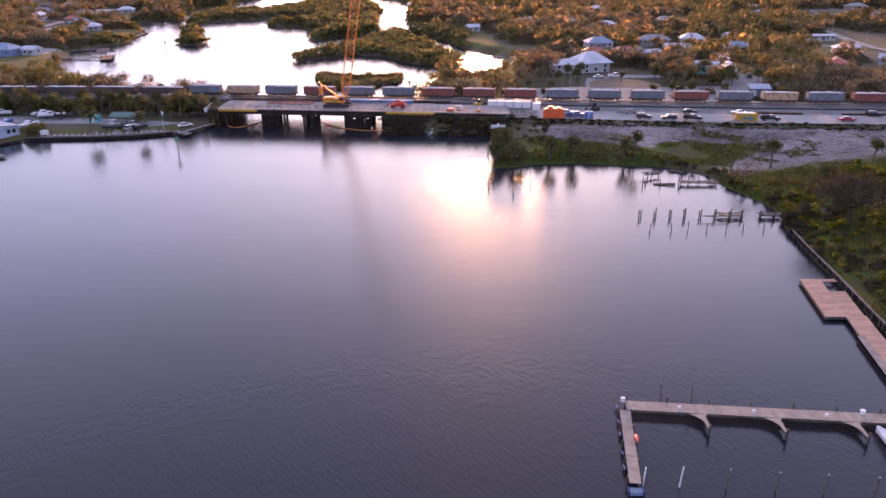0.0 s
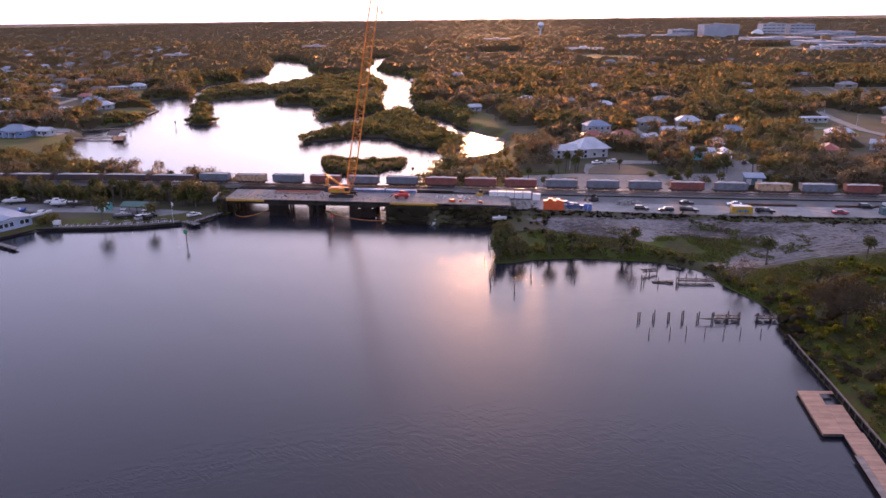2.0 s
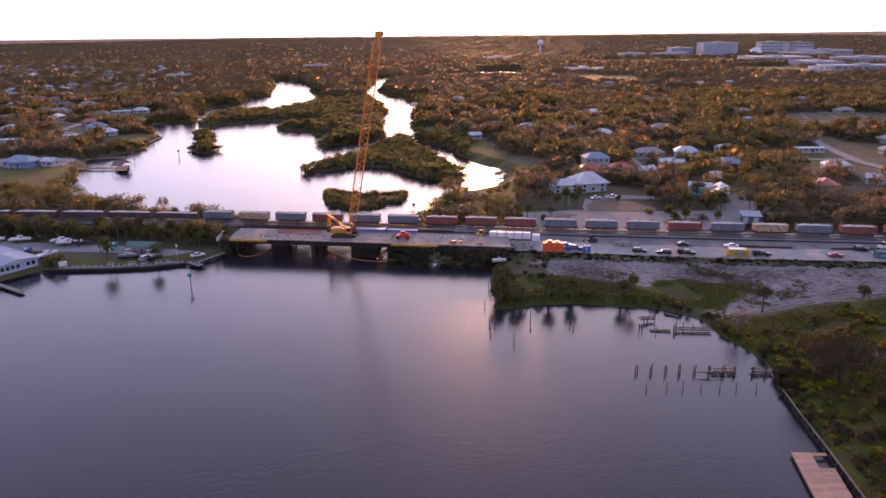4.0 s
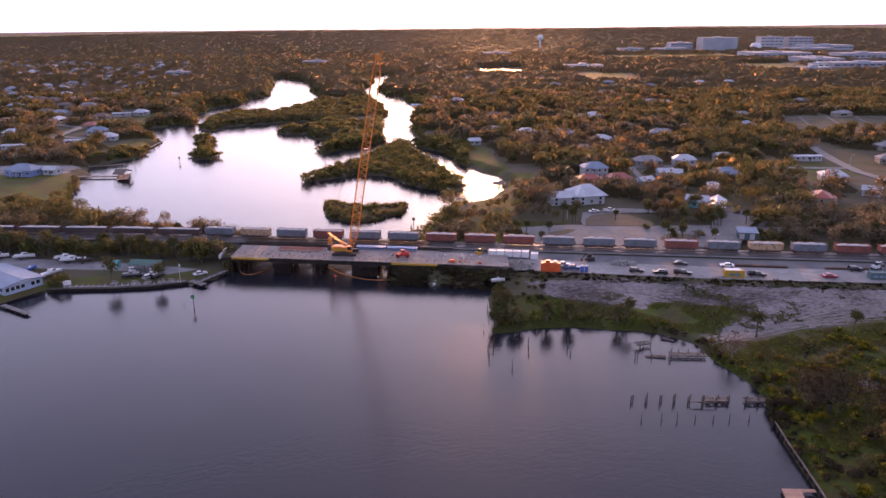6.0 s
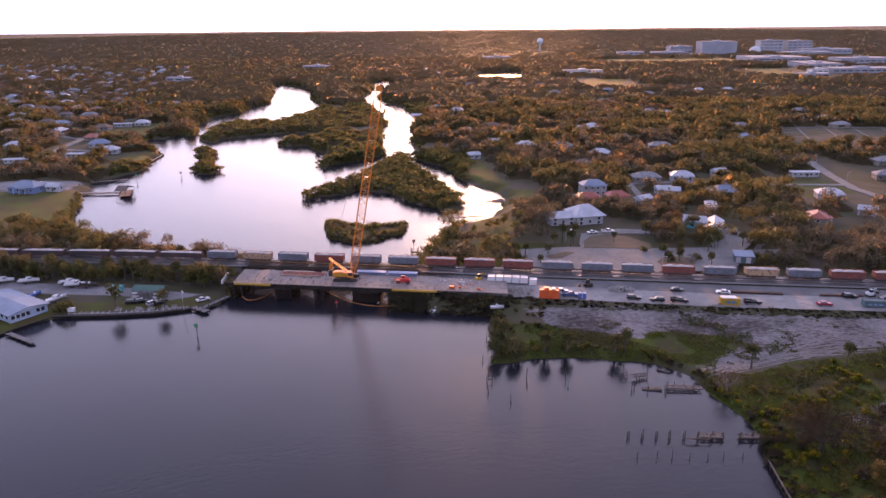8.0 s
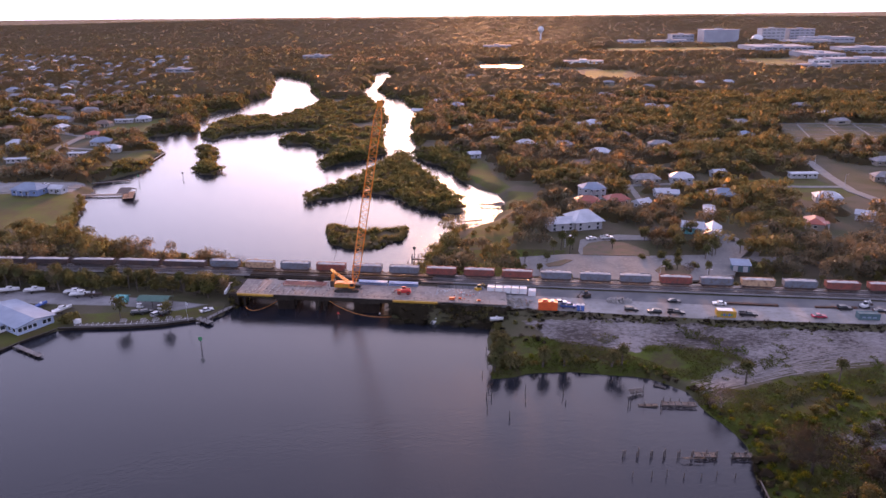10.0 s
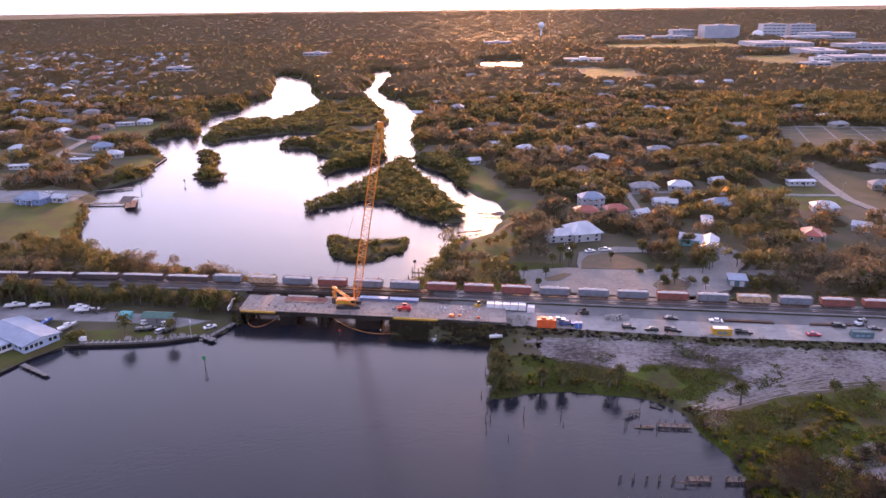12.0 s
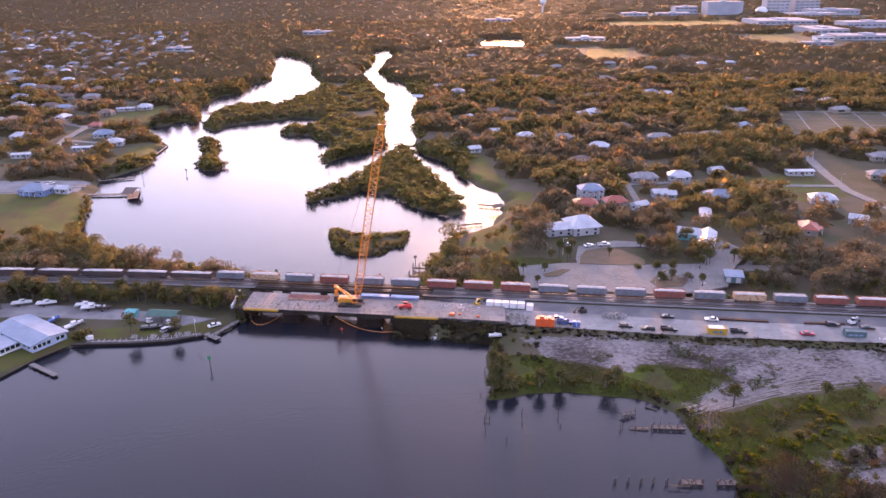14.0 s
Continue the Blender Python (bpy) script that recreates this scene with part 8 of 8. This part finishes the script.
def tyre_tracks():
    """Ruts pressed into the sand where vehicles turned."""
    rng = random.Random(31)
    bm = bmesh.new()
    for k in range(15):
        a, b = Vector((63 + rng.uniform(-1, 5), 181 + rng.uniform(-1, 7), 0)), Vector((96 + rng.uniform(-8, 45), 199 + rng.uniform(-5, 8), 0))
        c = a.lerp(b, 0.45) + Vector((rng.uniform(-6, 2), rng.uniform(2, 7), 0))
        for side in (-0.85, 0.85):
            prev = None
            for i in range(25):
                f = i / 24
                p = a * (1 - f) ** 2 + c * 2 * f * (1 - f) + b * f * f
                d = ((c - a) * (1 - f) + (b - c) * f).normalized()
                n = Vector((-d.y, d.x, 0))
                w = 0.17 + 0.05 * math.sin(i * 1.3 + k)
                row = []
                for s in (side - w, side + w):
                    q = p + n * s
                    row.append(bm.verts.new((q.x, q.y, ground_z(q.x, q.y) + 0.05)))
                if prev and rng.random() > 0.15:
                    bm.faces.new((prev[0], prev[1], row[1], row[0]))
                prev = row
    tagged(part("tyre_tracks", bm, mat("damp_sand", (0.16, 0.138, 0.128), 0.95, 0, (0.24, 0.21, 0.198), 0.9)), "darker tyre ruts curving over the sand", "tyre tracks", kind="stuff")


tyre_tracks()


def grass_tufts():
    """Blades of rough grass on the banks."""
    rng = np.random.default_rng(77)
    x, y = rng.uniform(4, 140, 190000), rng.uniform(90, 222, 190000)
    m = np.zeros(len(x), bool)
    for p in GRASSES[:2]:
        m |= sdf(p, x, y) < -0.5
    edge = (sdf(SAND, x, y) < 3) | (y < 172)
    m |= edge & (fbm(x, y, 5.0, 6.0) > 0.42) & (x > 20)
    m &= fbm(x, y, 6.0, 3.0) > -0.35
    m &= shore(x, y) > 0.15
    x, y = x[m], y[m]
    z = height(x, y)
    P = np.stack((x, y, z + 0.22), 1)
    D = np.tile(np.array((0.0, -0.6, 0.3)), (len(x), 1))
    ob = new("rough_grass", quick_mesh("rough_grass", leaf_quads(P, D, 0.27, rng, 0.7, 0.5), 3, M_GRASS))
    tagged(ob, "rough green and yellow grass on the banks", "grass", kind="stuff")


grass_tufts()


# ---- woods ----
def keep_clear():
    out = [SAND, SAND_PATCH, *LAWNS, *GRAVELS, CEMETERY]
    out += [[(18, 262), (18, 294), (114, 294), (120, 262)], [(36, 290), (36, 335), (74, 335), (74, 290)], [(92, 308), (92, 330), (116, 330), (116, 308)]]
    out += [[(36, 300), (36, 318), (76, 318), (76, 300)]]
    out += [[(215, 370), (235, 370), (240, 500), (226, 500)]]
    return out


CLEAR = keep_clear()
STREETS = [[(-374, 620), (-330, 592), (-322, 545), (-313, 515), (-330, 500), (-400, 492)], [(-320, 540), (-290, 532)], [(225, 486), (217, 440), (213, 403), (219, 370), (240, 340)], [(214, 412), (176, 414), (115, 420), (91, 416)],
           [(91, 416), (90, 380)], [(-455, 764), (-408, 802), (-360, 844)], [(-400, 690), (-340, 722)], [(-420, 640), (-374, 620)]]


def free(x, y, margin=2.0):
    """Where woods may grow."""
    ok = shore(x, y) > margin
    ok &= ~((y > road_y(x) - 5) & (y < rail_y(x) + 8))
    for p in CLEAR:
        ok &= sdf(p, x, y) > margin
    for line in STREETS:
        for a, b in zip(line[:-1], line[1:]):
            dx, dy = b[0] - a[0], b[1] - a[1]
            f = np.clip(((x - a[0]) * dx + (y + 5 - a[1]) * dy) / (dx * dx + dy * dy), 0, 1)
            ok &= np.hypot(x - a[0] - f * dx, y + 5 - a[1] - f * dy) > 8.5
    return ok


def woods(name, pts, kind_mat, seed, quads_each, rad, tall, size, label, hollow=0.6, spread=0.42, big_share=0.12):
    """Many crowns in one mesh, varied in size and turn."""
    rng = np.random.default_rng(seed)
    temps = []
    for k in range(6):
        p, d = crown_points(rng, quads_each, 1.0, 0.86, 0.1, 6 if quads_each > 30 else 4, hollow=hollow)
        temps.append((p, d))
    allv, alln = [], []
    groups = rng.integers(0, 6, len(pts))
    for g in range(6):
        q = pts[groups == g]
        if not len(q):
            continue
        p, d = temps[g]
        n = len(q)
        a = rng.uniform(0, 6.283, n)
        big = np.where(rng.random(n) < big_share, rng.uniform(1.3, 1.75, n), 1.0)
        s = rng.uniform(0.65, 1.25, n) * big * rad
        hgt = rng.uniform(0.7, 1.2, n) * (0.6 + 0.4 * big) * tall
        ca, sa = np.cos(a)[:, None], np.sin(a)[:, None]
        X = (p[None, :, 0] * ca - p[None, :, 1] * sa) * s[:, None] + q[:, 0:1]
        Y = (p[None, :, 0] * sa + p[None, :, 1] * ca) * s[:, None] + q[:, 1:2]
        Z = p[None, :, 2] * hgt[:, None] + q[:, 2:3]
        P = np.stack((X, Y, Z), -1).reshape(-1, 3)
        D = np.broadcast_to(d[None], (n, *d.shape)).reshape(-1, 3)
        sz = np.repeat(size * s / rad, quads_each)
        allv.append(leaf_quads(P, D, sz, rng, spread))
        alln.append(D)
    ob = new(name, quick_mesh(name, np.concatenate(allv), 3, kind_mat, np.concatenate(alln)))
    return tagged(ob, label, "woods", kind="stuff")


def canopy(name, pts, rad, tall, cell, seed, label):
    """The closed roof of a wood: overlapping rounded crowns of uneven height as one lumpy sheet."""
    rng = np.random.default_rng(seed)
    x0, y0 = pts[:, 0].min() - 2 * rad, pts[:, 1].min() - 2 * rad
    nx, ny = int((pts[:, 0].max() + 2 * rad - x0) / cell) + 2, int((pts[:, 1].max() + 2 * rad - y0) / cell) + 2
    gx = x0 + np.arange(nx)[None, :] * cell + rng.uniform(-0.3, 0.3, (ny, nx)) * cell
    gy = y0 + np.arange(ny)[:, None] * cell + rng.uniform(-0.3, 0.3, (ny, nx)) * cell
    H = np.zeros((ny, nx))
    r = rad * rng.uniform(0.75, 1.3, len(pts))
    top = tall * rng.uniform(0.65, 1.2, len(pts))
    ci, cj = ((pts[:, 0] - x0) / cell).astype(int), ((pts[:, 1] - y0) / cell).astype(int)
    n = int(rad * 1.3 / cell) + 1
    for i in range(-n, n + 1):
        for j in range(-n, n + 1):
            a, b = np.clip(ci + i, 0, nx - 1), np.clip(cj + j, 0, ny - 1)
            d = np.hypot(gx[b, a] - pts[:, 0], gy[b, a] - pts[:, 1]) / r
            np.maximum.at(H, (b, a), top * np.sqrt(np.clip(1 - d * d, 0, 1)))
    H += rng.uniform(-0.5, 0.5, H.shape) * (H > 1)
    z = height(gx.ravel(), gy.ravel()).reshape(H.shape) + np.where(H > 0, H, -0.6)
    idx = np.arange(nx * ny).reshape(ny, nx)
    q = np.stack((idx[:-1, :-1], idx[:-1, 1:], idx[1:, 1:], idx[1:, :-1]), -1).reshape(-1, 4)
    q = q[(H.ravel()[q] > 0).sum(1) >= 2]
    used, inv = np.unique(q, return_inverse=True)
    me = bpy.data.meshes.new(name)
    me.vertices.add(len(used))
    me.vertices.foreach_set("co", np.stack((gx.ravel()[used], gy.ravel()[used], z.ravel()[used]), 1).astype(np.float32).ravel())
    me.loops.add(q.size)
    me.loops.foreach_set("vertex_index", inv.astype(np.int32).ravel())
    me.polygons.add(len(q))
    me.polygons.foreach_set("loop_start", np.arange(0, q.size, 4, dtype=np.int32))
    me.update(calc_edges=True)
    me.polygons.foreach_set("use_smooth", np.ones(len(q), bool))
    me.materials.append(M_CANOPY)
    return tagged(new(name, me), label, "woods", kind="stuff")


def scatter(rng, x0, x1, y0, y1, step, wedge=None):
    """Jittered grid of places."""
    gx, gy = np.meshgrid(np.arange(x0, x1, step), np.arange(y0, y1, step))
    x = gx.ravel() + rng.uniform(-0.5, 0.5, gx.size) * step
    y = gy.ravel() + rng.uniform(-0.5, 0.5, gx.size) * step
    k = np.abs(x) < 0.645 * y + 22
    return x[k], y[k]


def sdf_mid(y):
    """The middle line of the side channel behind the big island."""
    return np.interp(y, (335, 369, 424, 470, 524), (-5, 4, 0, -22, -47))


def reeds():
    """Upright blades of reed on the islet by the railway, thickest along its edge."""
    rng = np.random.default_rng(88)
    x, y = rng.uniform(-78, -31, 52000), rng.uniform(300, 345, 52000)
    d = shore(x, y)
    ok = (d > -0.7) & (rng.random(len(x)) < np.where(d < 2.2, 0.6, 0.16)) & (fbm(x, y, 5.0, 4.0) > -0.5)
    x, y, d = x[ok][:11000], y[ok][:11000], d[ok][:11000]
    z = height(x, y)
    a, tall = rng.uniform(0, 6.28, len(x)), rng.uniform(1.4, 2.9, len(x)) * np.where(d < 2.2, 1.0, 0.6)
    w = rng.uniform(0.05, 0.12, len(x))
    lean = rng.normal(0, 0.14, (len(x), 2)) * tall[:, None]
    p0 = np.stack((x - np.cos(a) * w, y - np.sin(a) * w, z - 0.3), 1)
    p1 = np.stack((x + np.cos(a) * w, y + np.sin(a) * w, z - 0.3), 1)
    p2 = np.stack((x + lean[:, 0], y + lean[:, 1], z + tall), 1)
    v = np.stack((p0, p1, p2), 1).reshape(-1, 3)
    tagged(new("reeds", quick_mesh("reeds", v, 3, M_REED)), "tall tan and green reeds on the islet", "reeds", kind="stuff")


# open ground in front of the distant halls, ponds and meadows: x from, x to, y from, y to
FAR_OPEN = [(2, 92, 1185, 1440), (125, 210, 1150, 1280), (160, 260, 1030, 1225), (200, 250, 1480, 1600), (395, 650, 1960, 2240), (640, 745, 1990, 2180), (820, 1040, 1880, 2250), (765, 900, 1500, 1660), (860, 940, 1400, 1530),
            (590, 630, 1250, 1345), (530, 590, 1150, 1255), (480, 620, 1215, 1475), (300, 640, 1640, 1800), (620, 780, 1600, 1840), (630, 720, 1330, 1570), (620, 760, 1220, 1380), (160, 240, 1290, 1375), (20, 100, 1800, 1920), (-365, -295, 1450, 1575), (-525, -475, 1150, 1255)]


def open_far(x, y):
    ok = np.ones(len(x), bool)
    for a, b, c, d in FAR_OPEN:
        ok &= (x < a) | (x > b) | (y < c) | (y > d)
    return ok


def grow():
    rng = np.random.default_rng(11)
    # middle distance
    x, y = scatter(rng, -640, 640, 270, 860, 7.6)
    ok = free(x, y, 4.5) & ((shore(x, y) > 9) | (x < sdf_mid(y)) | (y > 545) | (y < 335)) & (sdf(ISLAND, x, y) > 0) & (sdf(ISLET_NEAR, x, y) > 0) & (sdf(ISLET_FAR, x, y) > 0)
    for h in HOUSE_SPOTS:
        far_left = h[0] < -240
        ok &= (np.abs(x - h[0]) > h[2] * 0.62 + (4.5 if far_left else 2.5)) | (y < h[1] - (28.0 if far_left else 11.0)) | (y > h[1] + 8)
    ok &= fbm(x, y, 22.0, 7.0) > -0.48
    x, y = x[ok], y[ok]
    z = height(x, y)
    pts = np.stack((x, y, z), 1)
    sp = fbm(x, y, 45.0, 3.0) + rng.normal(0, 0.24, len(x))
    mang = (np.abs(x + 120) < 130) & (y > 440) & (x < -50) & (x > -260)
    a = mang
    woods("mangrove_thicket", pts[a], M_LEAF_MANG, 21, 170, 5.6, 3.9, 0.85, "low dense olive green mangrove thicket by the water", big_share=0.0)
    b = ~mang & (sp > -0.05)
    near = y < 345
    for sel, m, nm, lb in ((~mang & (sp > -0.05), M_LEAF_OAK, "oak_woods", "dark green live oaks close behind the railway"), (~mang & (sp <= -0.05), M_LEAF_GREY, "bare_woods", "grey brown half bare trees close behind the railway")):
        woods(nm, pts[sel & near], m, 25, 400, 5.8, 8.4, 0.48, lb)
    b = b & ~near
    woods("oak_woods", pts[b], M_LEAF_OAK, 22, 185, 6.0, 8.6, 0.80, "dark green live oak woods between the houses")
    c = ~mang & (sp <= -0.05) & (sp > -1.25) & ~near
    woods("bare_woods", pts[c], M_LEAF_GREY, 23, 195, 6.0, 8.4, 0.72, "grey brown half bare winter trees between houses")
    e = ~mang & (sp <= -1.25) & ~near
    woods("rust_woods", pts[e], M_LEAF_ORANGE, 24, 185, 5.8, 8.2, 0.78, "rust coloured trees scattered among the woods")
    canopy("treetops", pts[~mang & ~near], 5.0, 4.4, 3.2, 47, "rounded treetops of the woods between the houses")
    canopy("mangrove_tops", pts[mang], 5.4, 2.8, 2.8, 48, "rounded tops of the mangrove thicket")
    # thicket along the lagoon's and river's edge
    x, y = scatter(rng, -420, 60, 286, 1300, 3.2)
    d = shore(x, y)
    ok = (d > 0.3) & (d < 7) & ~((y > road_y(x) - 5) & (y < rail_y(x) + 8))
    for p in LAWNS[1:5]:
        ok &= sdf(p, x, y) > 2
    for isle in (ISLAND, ISLET_NEAR, ISLET_FAR):
        ok &= sdf(isle, x, y) > 4
    ok &= ~((x < -195) & (x > -250) & (y > 380) & (y < 450))
    ok &= ~((x > sdf_mid(y)) & (y > 335) & (y < 545))
    x, y = x[ok], y[ok]
    woods("shore_thicket", np.stack((x, y, height(x, y)), 1), M_LEAF_MANG, 29, 70, 2.7, 2.5, 0.55, "low olive green thicket along the water's edge", big_share=0.0)
    # islands
    for isle, name, tall, st in ((ISLAND, "island_mangroves", 3.7, 3.0), (ISLET_NEAR, "islet_mangroves", 1.7, 2.4), (ISLET_FAR, "islet_mangroves", 3.4, 2.6)):
        xs, ys = [p[0] for p in isle], [p[1] for p in isle]
        x, y = scatter(rng, min(xs) - 3, max(xs) + 3, min(ys) - 3, max(ys) + 3, st)
        ok = shore(x, y) > -0.9
        x, y = x[ok], y[ok]
        pts = np.stack((x, y, height(x, y)), 1)
        if isle is ISLET_NEAR:
            keep = (rng.random(len(x)) < 0.25) | (np.hypot(x + 66, y - 318) < 6)
            x, y, pts = x[keep], y[keep], pts[keep]
        few = rng.random(len(x)) < (0.35 if st < 2.5 else 0.12)
        woods("island_scrub", pts[few], M_LEAF_GREY, 32, 110, st * 0.9, tall * 0.85, 0.42, "grey brown scrub on a small island")
        woods(name, pts[~few], M_LEAF_MANG, 31, 110, st * 0.95, tall, 0.5, "olive green mangroves covering a small island")
    reeds()
    # far
    x, y = scatter(rng, -1400, 1400, 860, 1900, 10.5)
    ok = (shore(x, y) > 5) & (fbm(x, y, 70.0, 9.0) > -0.8) & open_far(x, y)
    for h in HOUSE_SPOTS:
        if h[1] > 780:
            ok &= (np.abs(x - h[0]) > 13) | (y < h[1] - 48) | (y > h[1] + 9)
    for p in MEADOWS:
        ok &= sdf(p, x, y) > 4
    x, y = x[ok], y[ok]
    pts = np.stack((x, y, height(x, y)), 1)
    sp = fbm(x, y, 120.0, 5.0) + rng.normal(0, 0.2, len(x))
    woods("far_green_woods", pts[sp > 0], M_LEAF_OAK, 41, 10, 7.4, 9.4, 1.2, "distant dark green woods")
    woods("far_bare_woods", pts[sp <= 0], M_LEAF_GREY, 42, 10, 7.2, 9.0, 1.2, "distant grey brown woods")
    canopy("far_treetops", pts, 7.2, 8.2, 4.5, 45, "rounded treetops of the distant woods")
    x, y = scatter(rng, -3400, 3400, 1900, 4700, 26.0)
    ok = (np.hypot(x, y) < 4900) & open_far(x, y)
    x, y = x[ok], y[ok]
    pts = np.stack((x, y, height(x, y)), 1)
    sp = fbm(x, y, 200.0, 5.0) + rng.normal(0, 0.3, len(x))
    woods("horizon_woods", pts[sp > 0], M_LEAF_OAK, 43, 7, 14.0, 10.5, 2.6, "woods near the horizon", big_share=0.0)
    woods("horizon_woods", pts[sp <= 0], M_LEAF_GREY, 44, 7, 14.0, 10.5, 2.6, "woods near the horizon", big_share=0.0)
    canopy("horizon_treetops", pts, 17.0, 9.5, 14.0, 46, "treetops of the woods near the horizon")



grow()
bank_scrub()
